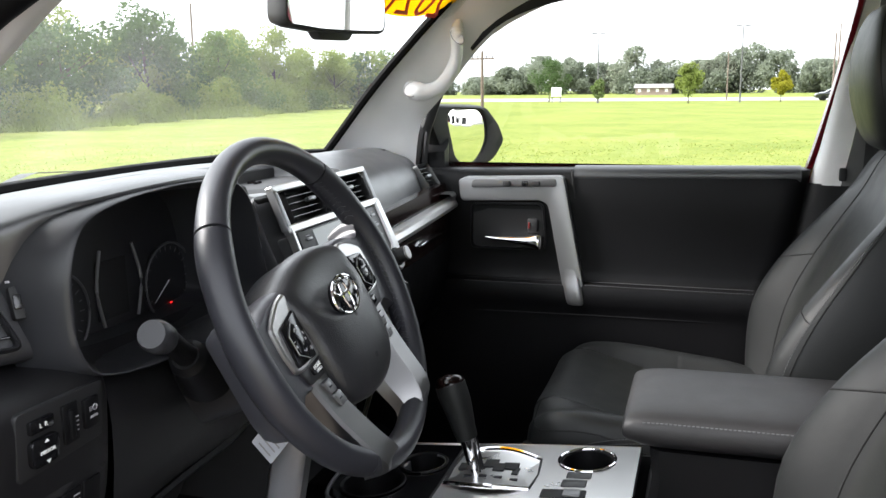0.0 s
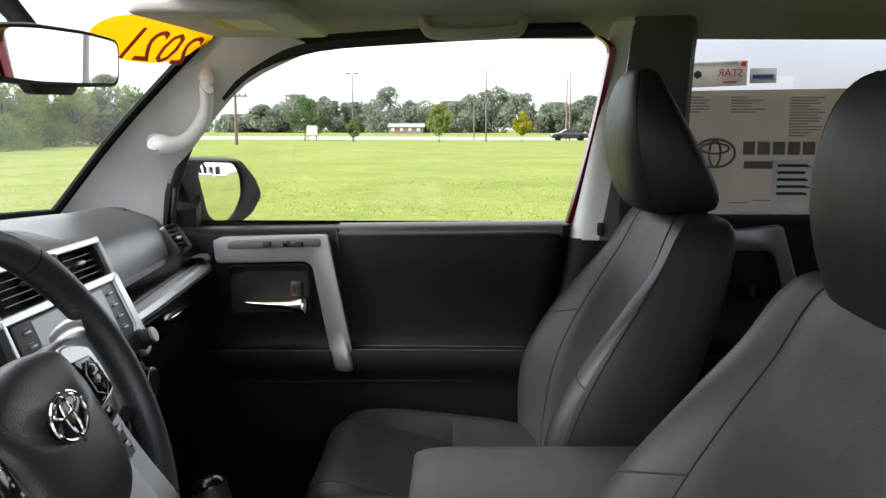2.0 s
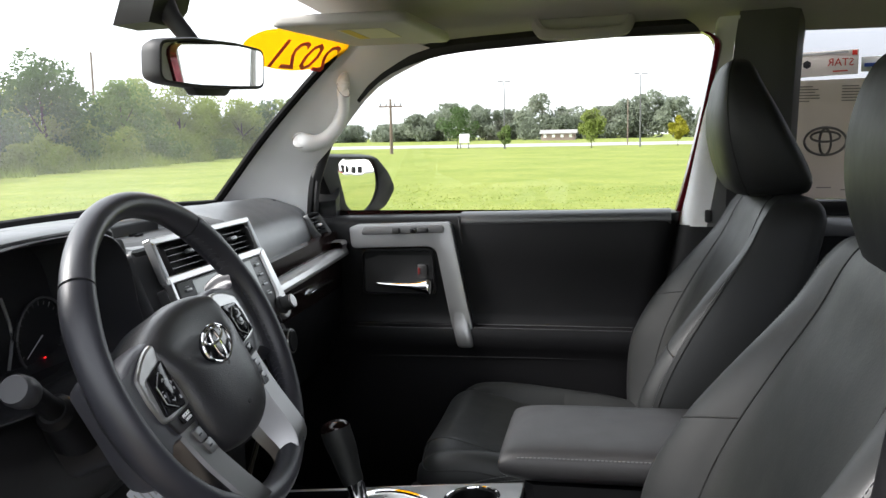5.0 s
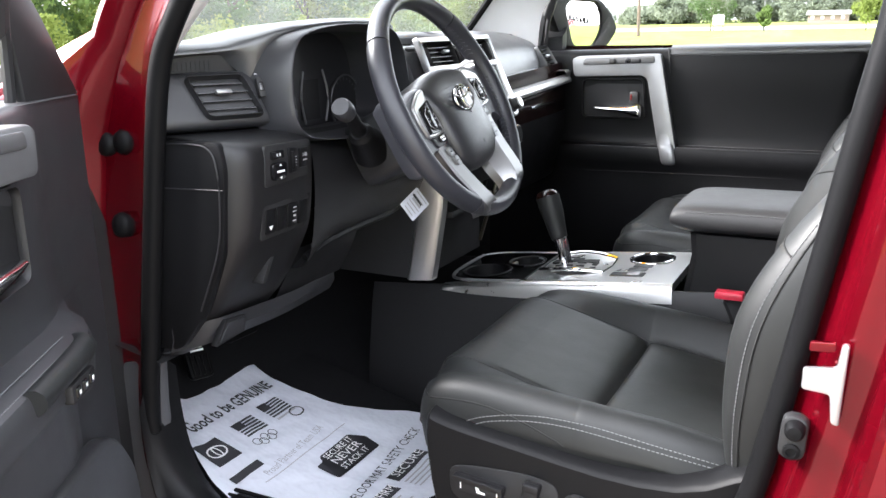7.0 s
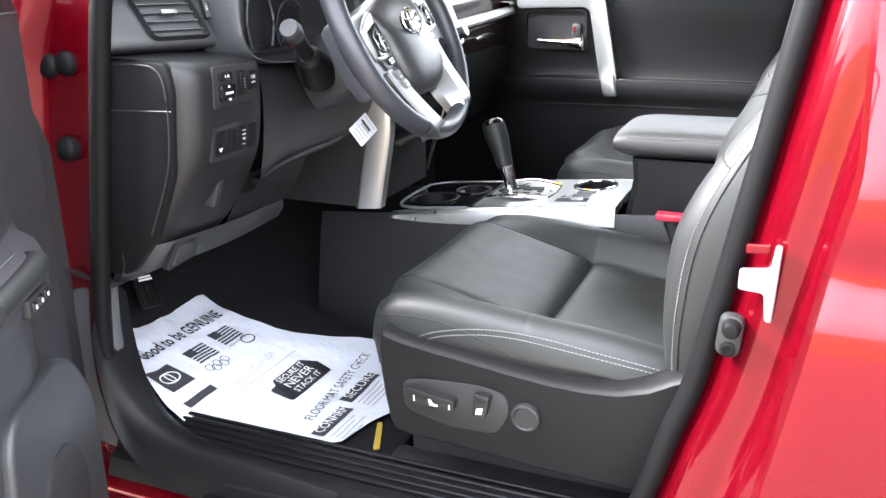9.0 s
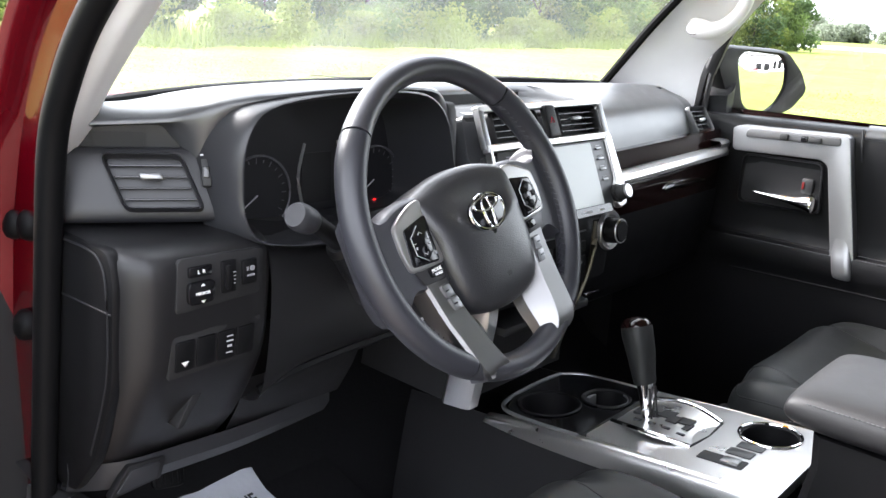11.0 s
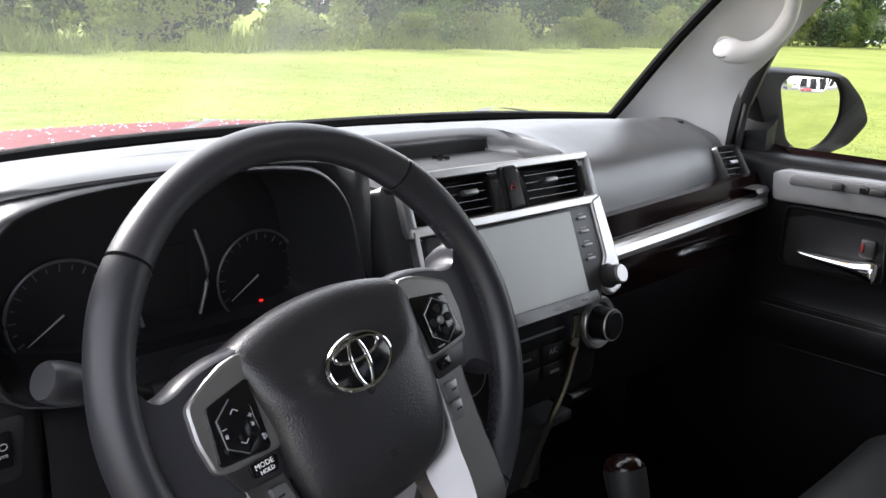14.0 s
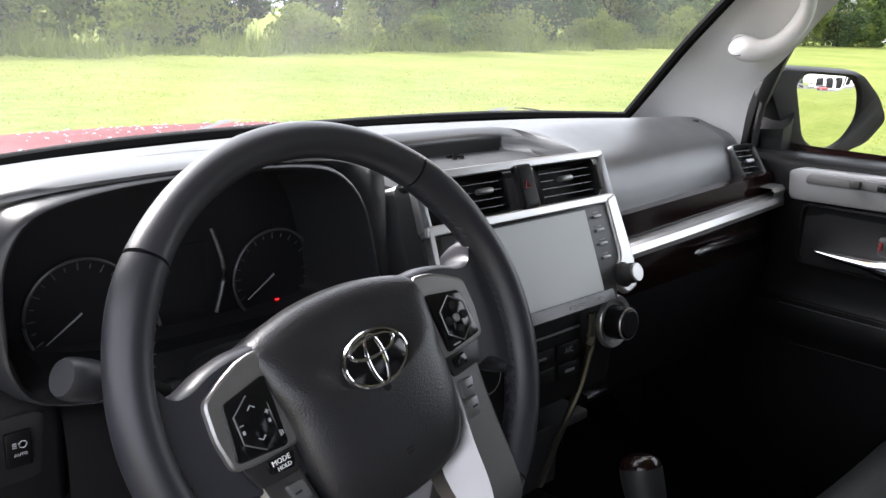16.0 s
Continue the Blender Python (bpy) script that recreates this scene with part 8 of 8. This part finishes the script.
# rain drops on the hood
rd_ = np.random.RandomState(8)
verts, faces = [], []
base = bmesh.new()
bmesh.ops.create_icosphere(base, subdivisions=1, radius=1.0)
bv = np.array([v.co[:] for v in base.verts])
bf = [[v.index for v in f.verts] for f in base.faces]
base.free()
for k in range(330):
    x, y = rd_.uniform(-0.7, 0.35), 0.72 + rd_.rand() ** 1.5 * 0.9
    r = rd_.uniform(0.0012, 0.0042)
    hy = float(np.interp(y, [0.70, 0.76, 1.0, 1.4, 1.75], [1.215, 1.222, 1.208, 1.165, 1.09]))
    hx = float(np.interp(abs(x), [0, 0.295, 0.37, 0.74], [0.016, 0.012, 0.0, -0.04]))
    i = len(verts)
    verts += (bv * (r, r, r * 0.5) + (x, y, hy + hx + 0.003)).tolist()
    faces += [[a + i for a in f] for f in bf]
me = bpy.data.meshes.new("rain_drop")
me.from_pydata(verts, [], faces)
me.materials.append(material("water_bead", (0.55, 0.55, 0.57), 0.08, spec=0.8, vary=0.02))
for p_ in me.polygons:
    p_.use_smooth = True
tagged(new("rain_beads", me), "clear rain drops on the red hood", "water drops", kind="stuff")
# wipers
wi = thing("wiper", (-0.1, 0.66, 1.28), "black windshield wiper arm on the cowl", "wiper", group="wipers")
part("arm", skin(dense([[(-0.24, 0.64, 1.262), (-0.24, 0.61, 1.268)], [(-0.15, 0.65, 1.286), (-0.15, 0.615, 1.290)], [(-0.09, 0.66, 1.286), (-0.09, 0.62, 1.290)], [(0.2, 0.66, 1.266), (0.2, 0.645, 1.268)]], 4, 2)), KNEE, wi)
wi2 = thing("wiper", (0.4, 0.64, 1.28), "black windshield wiper arm on the cowl", "wiper", group="wipers")
part("arm", skin(dense([[(0.24, 0.645, 1.264), (0.24, 0.61, 1.270)], [(0.40, 0.645, 1.274), (0.40, 0.61, 1.278)], [(0.455, 0.64, 1.281), (0.455, 0.605, 1.285)], [(0.53, 0.63, 1.274), (0.53, 0.60, 1.277)], [(0.60, 0.6, 1.26), (0.60, 0.585, 1.262)]], 4, 2)), KNEE, wi2)

# ---- outside ----
bark = material("bark", (0.06, 0.045, 0.03), 0.9, coarse=0.8, coarse_scale=20)


def leaves(name, a, b):
    """Thin leaves that let light through."""
    m = material(name, a, 0.65, second=b, vary_scale=0.5, spec=0.1)
    n, l = m.node_tree.nodes, m.node_tree.links
    out, bs = n["Material Output"], n["Principled BSDF"]
    tr, mx = n.new("ShaderNodeBsdfTranslucent"), n.new("ShaderNodeMixShader")
    l.new(bs.inputs["Base Color"].links[0].from_socket, tr.inputs["Color"])
    mx.inputs[0].default_value = 0.5
    l.new(bs.outputs[0], mx.inputs[1])
    l.new(tr.outputs[0], mx.inputs[2])
    l.new(mx.outputs[0], out.inputs["Surface"])
    return m


LEAF = [leaves("leaves_mid", (0.070, 0.116, 0.034), (0.170, 0.232, 0.070)), leaves("leaves_light", (0.130, 0.172, 0.038), (0.250, 0.295, 0.085)), leaves("leaves_dark", (0.046, 0.080, 0.034), (0.110, 0.160, 0.060))]
LEAFY = leaves("leaves_yellow", (0.22, 0.22, 0.02), (0.36, 0.33, 0.04))


def tree(name, x, y, h, w, label, m, n=900, leaf=0.25, seed=1, group="", base=0.22, trunk=True, round_=0.0):
    """A tree: tapered trunk with limbs and a crown of many small leaves in clumps."""
    rnd = random.Random(seed)
    t = thing(name, (x, y, 0), label, "tree", group)
    if trunk:
        bm = tube([(x, y, -0.1), (x + 0.02 * h, y, 0.3 * h), (x - 0.01 * h, y, 0.75 * h)], [0.022 * h, 0.016 * h, 0.004 * h], 7)
        for k in range(4):
            a = rnd.uniform(0, 6.28)
            z = h * rnd.uniform(0.25, 0.5)
            bm = join(bm, tube([(x, y, z), (x + 0.3 * w * math.cos(a), y + 0.3 * w * math.sin(a), z + 0.25 * h)], [0.009 * h, 0.003 * h], 5))
        part("trunk", bm, bark, t)
    nc = 26
    clumps = []
    for _ in range(nc):
        cz = rnd.random()
        prof = math.sin(math.pi * min(0.97, 0.18 + 0.80 * cz)) ** 0.7
        a, q = rnd.uniform(0, 6.28), math.sqrt(rnd.random()) * prof
        clumps.append((x + 0.42 * w * q * math.cos(a), y + 0.42 * w * q * math.sin(a), h * (base + (1 - base) * (0.06 + 0.84 * cz)), w * rnd.uniform(0.10, 0.19)))
    rs = np.random.RandomState(seed)
    pick = rs.randint(0, nc, n)
    d = rs.normal(size=(n, 3))
    d /= np.linalg.norm(d, axis=1)[:, None]
    cl = np.array(clumps)[pick]
    c = cl[:, :3] + d * (cl[:, 3:4] * rs.uniform(0.55, 1.08, (n, 1)))
    c[:, 2] = np.clip(c[:, 2], base * h * 0.7 + 0.02, h * 1.03)
    u = rs.normal(size=(n, 3))
    u /= np.linalg.norm(u, axis=1)[:, None]
    v = np.cross(u, rs.normal(size=(n, 3)))
    v /= np.linalg.norm(v, axis=1)[:, None] + 1e-9
    s = leaf * rs.uniform(0.5, 1.2, (n, 1))
    verts = np.stack([c + u * s, c + v * s * 0.55, c - u * s, c - v * s * 0.55], 1).reshape(-1, 3)
    me = bpy.data.meshes.new("crown")
    me.from_pydata(verts.tolist(), [], np.arange(4 * n).reshape(-1, 4).tolist())
    me.materials.append(m)
    ob = new("crown", me)
    ob.parent = t
    ob.matrix_parent_inverse = Matrix.Translation(-t.location)
    return t


# wood's edge ahead of the car
rt = random.Random(5)
for k in range(34):
    x = -20 + 2.7 * k + rt.uniform(-0.9, 0.9)
    y = 25.5 + 0.11 * max(0, x) + rt.uniform(0, 5)
    far = max(0.0, (x - 30) / 40)
    h = rt.uniform(5.0, 7.6) * (1 - 0.15 * far)
    tree("edge_tree", x, y, h, rt.uniform(5.0, 6.8), "leafy green tree at the wood's edge", LEAF[rt.choice((0, 0, 1, 2))], n=6200, leaf=0.15, seed=k, group="wood edge trees", base=0.02)
for k in range(7):
    tree("edge_tree", 68 + 2.0 * k + rt.uniform(-0.5, 0.5), 31.5 - 0.7 * k + rt.uniform(0, 2.5), rt.uniform(3.8, 5.4), rt.uniform(4.4, 6.0), "leafy green tree at the wood's edge", LEAF[rt.choice((0, 1, 2))], n=3600, leaf=0.17, seed=60 + k, group="wood edge trees", base=0.02)
# undergrowth: shrubs and tall weeds
for k in range(30):
    x = -22 + 3.0 * k + rt.uniform(-1, 1)
    y = 23.2 + 0.11 * max(0, x) + rt.uniform(0, 1.6)
    tree("shrub", x, y, rt.uniform(1.2, 2.6), rt.uniform(2.6, 4.2), "leafy green shrub before the wood", LEAF[rt.choice((0, 1, 1))], n=1500, leaf=0.11, seed=100 + k, group="shrubs", base=0.0, trunk=False)
bm = bmesh.new()
rs = np.random.RandomState(4)
vv, ff = [], []
for k in range(11000):
    x = rs.uniform(-25, 60)
    y = 22.4 + 0.11 * max(0, x) + rs.uniform(-0.9, 2.2) + 0.6 * math.sin(x * 1.3) + 0.4 * math.sin(x * 0.37)
    h = rs.uniform(0.25, 1.2) * (0.4 + 0.6 * rs.rand()) * (0.75 + 0.35 * math.sin(x * 0.9 + 1.0))
    a, w = rs.uniform(0, 6.28), rs.uniform(0.015, 0.05)
    i = len(vv)
    lx, ly = rs.normal(0, 0.2, 2)
    vv += [(x - w * math.cos(a), y - w * math.sin(a), 0), (x + w * math.cos(a), y + w * math.sin(a), 0), (x + lx, y + ly, h)]
    ff.append((i, i + 1, i + 2))
me = bpy.data.meshes.new("tall_weeds")
me.from_pydata(vv, [], ff)
me.materials.append(LEAF[1])
tagged(new("tall_weeds", me), "tall green weeds along the wood's edge", "weeds", kind="stuff")

# road and verges to the passenger's side
ROADM = material("pale_asphalt_road", (0.27, 0.267, 0.26), 0.9, vary=0.1, vary_scale=0.5, coarse=0.3, coarse_scale=30)
bm = bmesh.new()
bm.faces.new([bm.verts.new(p) for p in ((110, 200, 0.03), (150, 200, 0.03), (150, -300, 0.03), (110, -300, 0.03))])
tagged(part("road", bm, ROADM), "pale grey asphalt road across the field", "road", kind="structure")
bm = bmesh.new()
bm.faces.new([bm.verts.new(p) for p in ((-80, -62, 0.02), (90, -62, 0.02), (90, -130, 0.02), (-80, -130, 0.02))])
tagged(part("parking_lot", bm, material("grey_asphalt_lot", (0.09, 0.09, 0.09), 0.9, vary=0.1, vary_scale=0.5, coarse=0.4, coarse_scale=30)), "grey asphalt parking lot behind the car", "parking lot", kind="structure")

# single trees by the road: x, y, height, width
LONE = [(104, 17.9, 5.0, 5.4, 2), (95, 10.9, 2.5, 1.9, 0), (92, 1.45, 4.0, 3.3, 1), (98, -7.85, 3.2, 2.4, 3)]
for k, (x, y, h, w, m) in enumerate(LONE):
    tree("roadside_tree", x, y, h, w, "small yellow-green roadside tree" if m == 3 else "round green roadside tree", LEAFY if m == 3 else LEAF[m], n=2600, leaf=0.16, seed=300 + k, group="roadside trees", base=0.24)
# far treeline; distance haze is mixed into its paler, greyer leaf colour
FARLEAF = leaves("leaves_far_hazed", (0.165, 0.190, 0.148), (0.235, 0.260, 0.195))
# how the treeline rises and falls along the road
SKYLINE = ((-330, -90, -66, -60, -48, -36, -24, -12, -6, 3, 13, 30, 60, 240), (9, 6.5, 6.5, 10, 14, 9.5, 15.5, 9.5, 12.5, 11.5, 16, 11, 13, 11))
for k in range(96):
    y = 330 - 6.0 * k + rt.uniform(-3, 3)
    tree("far_tree", 300 + rt.uniform(-12, 25), y, float(np.interp(-y, SKYLINE[0], SKYLINE[1])) + rt.uniform(-1.5, 1.0), rt.uniform(13, 19), "green tree in the far treeline, haze in its leaf colour", FARLEAF, n=3800, leaf=0.6, seed=400 + k, group="far treeline", base=0.0, trunk=False)

# far brick house
BRICK = material("far_brick", (0.24, 0.18, 0.16), 0.9, vary=0.15, vary_scale=2)
hs = thing("house", (240, 13.2, 0), "long low brick house with a grey roof", "house")
part("wall", box((236, 8.8, 0), (244, 17.8, 1.9)), BRICK, hs)
part("roof", slab([(235.2, 1.85), (244.8, 1.85), (240, 2.9)], "y", 8.2, 18.3), material("grey_shingle", (0.20, 0.19, 0.18), 0.9), hs)
for k in range(4):
    part("window", box((235.9, 9.5 + 2.3 * k, 0.8), (236.05, 10.3 + 2.3 * k, 1.6)), WHITEINK, hs)
# dark parked car by the road
def parked_car(x, y, m, label, turn=90, s=1.0):
    """A plain saloon seen from afar: body, cabin, four wheels."""
    XF[0] = Matrix.Translation((x, y, 0)) @ Matrix.Rotation(radians(turn), 4, "Z") @ Matrix.Diagonal((s, s, s, 1))
    c = thing("parked_car", (0, 0, 0), label, "car", group="parked cars")
    rows = [[(xx, -0.85, z0), (xx, -0.88, (z0 + z1) / 2), (xx, -0.80, z1), (xx, 0.80, z1), (xx, 0.88, (z0 + z1) / 2), (xx, 0.85, z0)] for xx, z0, z1 in ((-2.25, 0.45, 0.75), (-2.1, 0.3, 0.92), (-1.0, 0.25, 0.95), (1.1, 0.25, 0.95), (2.0, 0.3, 0.82), (2.25, 0.45, 0.65))]
    part("body", skin(dense(rows, 2, 2), closed=False, caps=True), m, c)
    rows = [[(xx, -w, 0.9), (xx, -w * 0.85, z), (xx, w * 0.85, z), (xx, w, 0.9)] for xx, z, w in ((-1.7, 0.95, 0.78), (-1.1, 1.38, 0.78), (0.3, 1.42, 0.78), (1.2, 0.95, 0.78))]
    part("cabin", skin(dense(rows, 2, 1), caps=True), GLOSSBLACK, c)
    for wx in (-1.4, 1.4):
        for wy in (-0.8, 0.8):
            part("wheel", lathe([(0.31, -0.09), (0.32, 0), (0.31, 0.09), (0.18, 0.10), (0.0001, 0.08)], 18, Matrix.Translation((wx, wy, 0.32)) @ pose(0, 0, 0, 90 if wy < 0 else -90, 0, 0)), RUBBER, c)
    XF[0] = Matrix.Identity(4)
    return c


parked_car(108, -14.5, material("dark_car_paint", (0.02, 0.022, 0.025), 0.2, coat=0.5), "dark parked saloon car beside the road", 92)

# poles
POLE = material("weathered_pole", (0.12, 0.09, 0.07), 0.9)
STEELP = material("dark_pole_metal", (0.10, 0.10, 0.10), 0.6, metal=0.5)


def pole(x, y, h, label, cross=False, head=False, r=0.12):
    t = thing("street_lamp" if head else "utility_pole", (x, y, 0), label, "lamp post" if head else "pole", group="lamp posts" if head else "poles")
    part("post", tube([(x, y, -0.1), (x, y, h)], [r, r * 0.7], 8), STEELP if head else POLE, t)
    if cross:
        part("cross_arm", box((x - 0.06, y - 1.1, h - 0.75), (x + 0.06, y + 1.1, h - 0.6)), POLE, t)
        for k in (-0.9, -0.4, 0.4, 0.9):
            part("insulator", tube([(x, y + k, h - 0.6), (x, y + k, h - 0.35)], 0.06, 6), STEELP, t)
    if head:
        part("lamp_head", box((x - 0.15, y - 0.75, h), (x + 0.15, y - 0.1, h + 0.12)), STEELP, t)
        part("lamp_head", box((x - 0.15, y + 0.1, h), (x + 0.15, y + 0.75, h + 0.12)), STEELP, t)
    return t


pole(75, 18.9, 4.9, "wooden utility pole with a cross arm", cross=True, r=0.16)
pole(96, 11.15, 7.4, "tall dark parking lot lamp post", head=True, r=0.09)
pole(96, -3.7, 7.8, "tall dark parking lot lamp post", head=True, r=0.09)
pole(115, -15.0, 8.0, "tall thin wooden pole", r=0.13)
pole(110, -14.8, 8.8, "tall thin wooden pole", r=0.11)
pole(115, -2.75, 6.1, "tall thin wooden pole", r=0.09)
pole(20, -16, 8.5, "tall dark parking lot lamp post", head=True, r=0.1)

pole(70, 45.0, 9.5, "tall thin wooden pole", r=0.14)
sg = thing("road_sign", (102, 16.7, 0), "small white roadside sign board", "sign")
part("board", box((101.9, 16.1, 0.7), (102.05, 17.3, 1.75), 0.03), WHITEINK, sg)
for y in (16.2, 17.2):
    part("post", tube([(102, y, 0), (102, y, 0.8)], 0.06, 6), STEELP, sg)

# dealership building behind the car
bd = thing("showroom_building", (30, -105, 0), "white and dark panelled showroom building behind the lot", "building")
WALLW = material("white_panel_wall", (0.75, 0.75, 0.75), 0.6)
part("wall", box((16, -118, 0), (48, -98, 6.0)), WALLW, bd)
part("roof", box((15.6, -118.4, 6.0), (48.4, -97.6, 6.5)), STEELP, bd)
for k in range(6):
    part("window", box((18 + 3.0 * k, -98.05, 0.4), (20.2 + 3.0 * k, -97.95, 3.6)), GLOSSBLACK, bd)
part("entry_tower", box((36, -98.5, 0), (42, -96.5, 7.4), 0.05), WALLW, bd)
for k in range(5):
    parked_car(-2 + 4.2 * k, -72, (WALLW, material("red_car_paint", (0.4, 0.02, 0.02), 0.25, coat=0.5), STEELP)[k % 3], "parked car on the lot", 85)
for k in range(14):
    tree("lot_tree", -60 + 9 * k, -135 + rt.uniform(-4, 4), rt.uniform(7, 10), rt.uniform(6, 9), "green tree behind the showroom", LEAF[k % 3], n=900, leaf=0.5, seed=700 + k, group="trees behind the lot", base=0.05)

# uneven blades on the mown field, thicker nearby
def blades(name, label, x0, x1, y0, y1, n, seed):
    rs = np.random.RandomState(seed)
    x, y = rs.uniform(x0, x1, n), rs.uniform(y0, y1, n)
    d = np.hypot(x, y)
    keep = (d > 4.0) & (rs.uniform(0, 1, n) < np.clip((26.0 - d) / 12.0, 0, 1)) & (y < 22.6 + 0.11 * np.maximum(0, x)) & (x < 99)
    x, y, d = x[keep], y[keep], d[keep]
    k = len(x)
    patch = 0.5 + 0.5 * np.sin(x * 0.9 + 1.7 * np.sin(y * 0.5)) * np.sin(y * 1.3 + np.sin(x * 0.7))
    h = rs.uniform(0.010, 0.035, k) * (0.5 + 0.9 * patch)
    w = rs.uniform(0.005, 0.012, k) * np.clip(d / 10, 1, 4)
    a = rs.uniform(0, 6.28, k)
    lx, ly = rs.normal(0, 0.03, (2, k))
    p0 = np.stack([x - w * np.cos(a), y - w * np.sin(a), 0 * x], 1)
    p1 = np.stack([x + w * np.cos(a), y + w * np.sin(a), 0 * x], 1)
    p2 = np.stack([x + lx, y + ly, h], 1)
    me = bpy.data.meshes.new(name)
    me.from_pydata(np.stack([p0, p1, p2], 1).reshape(-1, 3).tolist(), [], np.arange(3 * k).reshape(-1, 3).tolist())
    m = bpy.data.materials.new("grass_blade")
    m.use_nodes = True
    nn, ll = m.node_tree.nodes, m.node_tree.links
    geo, ramp = nn.new("ShaderNodeNewGeometry"), nn.new("ShaderNodeValToRGB")
    ramp.color_ramp.elements[0].color, ramp.color_ramp.elements[1].color = (0.20, 0.245, 0.045, 1), (0.30, 0.31, 0.09, 1)
    ramp.color_ramp.elements.new(0.55).color = (0.21, 0.25, 0.052, 1)
    ll.new(geo.outputs["Random Per Island"], ramp.inputs["Fac"])
    ll.new(ramp.outputs["Color"], nn["Principled BSDF"].inputs["Base Color"])
    nn["Principled BSDF"].inputs["Roughness"].default_value = 0.7
    glow, both = nn.new("ShaderNodeBsdfTranslucent"), nn.new("ShaderNodeMixShader")
    both.inputs[0].default_value = 0.6
    ll.new(ramp.outputs["Color"], glow.inputs["Color"])
    ll.new(nn["Principled BSDF"].outputs[0], both.inputs[1])
    ll.new(glow.outputs[0], both.inputs[2])
    ll.new(both.outputs[0], nn["Material Output"].inputs["Surface"])
    me.materials.append(m)
    tagged(new(name, me), label, "grass", kind="stuff")


blades("grass_blades", "short green and straw-coloured blades on the field", -18, 26, -18, 24, 150000, 21)
bm = bmesh.new()
bm.faces.new([bm.verts.new(p) for p in ((-7.0, -9.0, 0.012), (1.2, -9.0, 0.012), (1.2, 2.6, 0.012), (-7.0, 2.6, 0.012))])
tagged(part("gravel_apron", bm, material("tan_gravel", (0.13, 0.11, 0.09), 0.95, second=(0.21, 0.18, 0.15), vary_scale=9, coarse=0.7, coarse_scale=60, spec=0.1)), "tan gravel ground beside the parked car", "gravel", kind="structure")
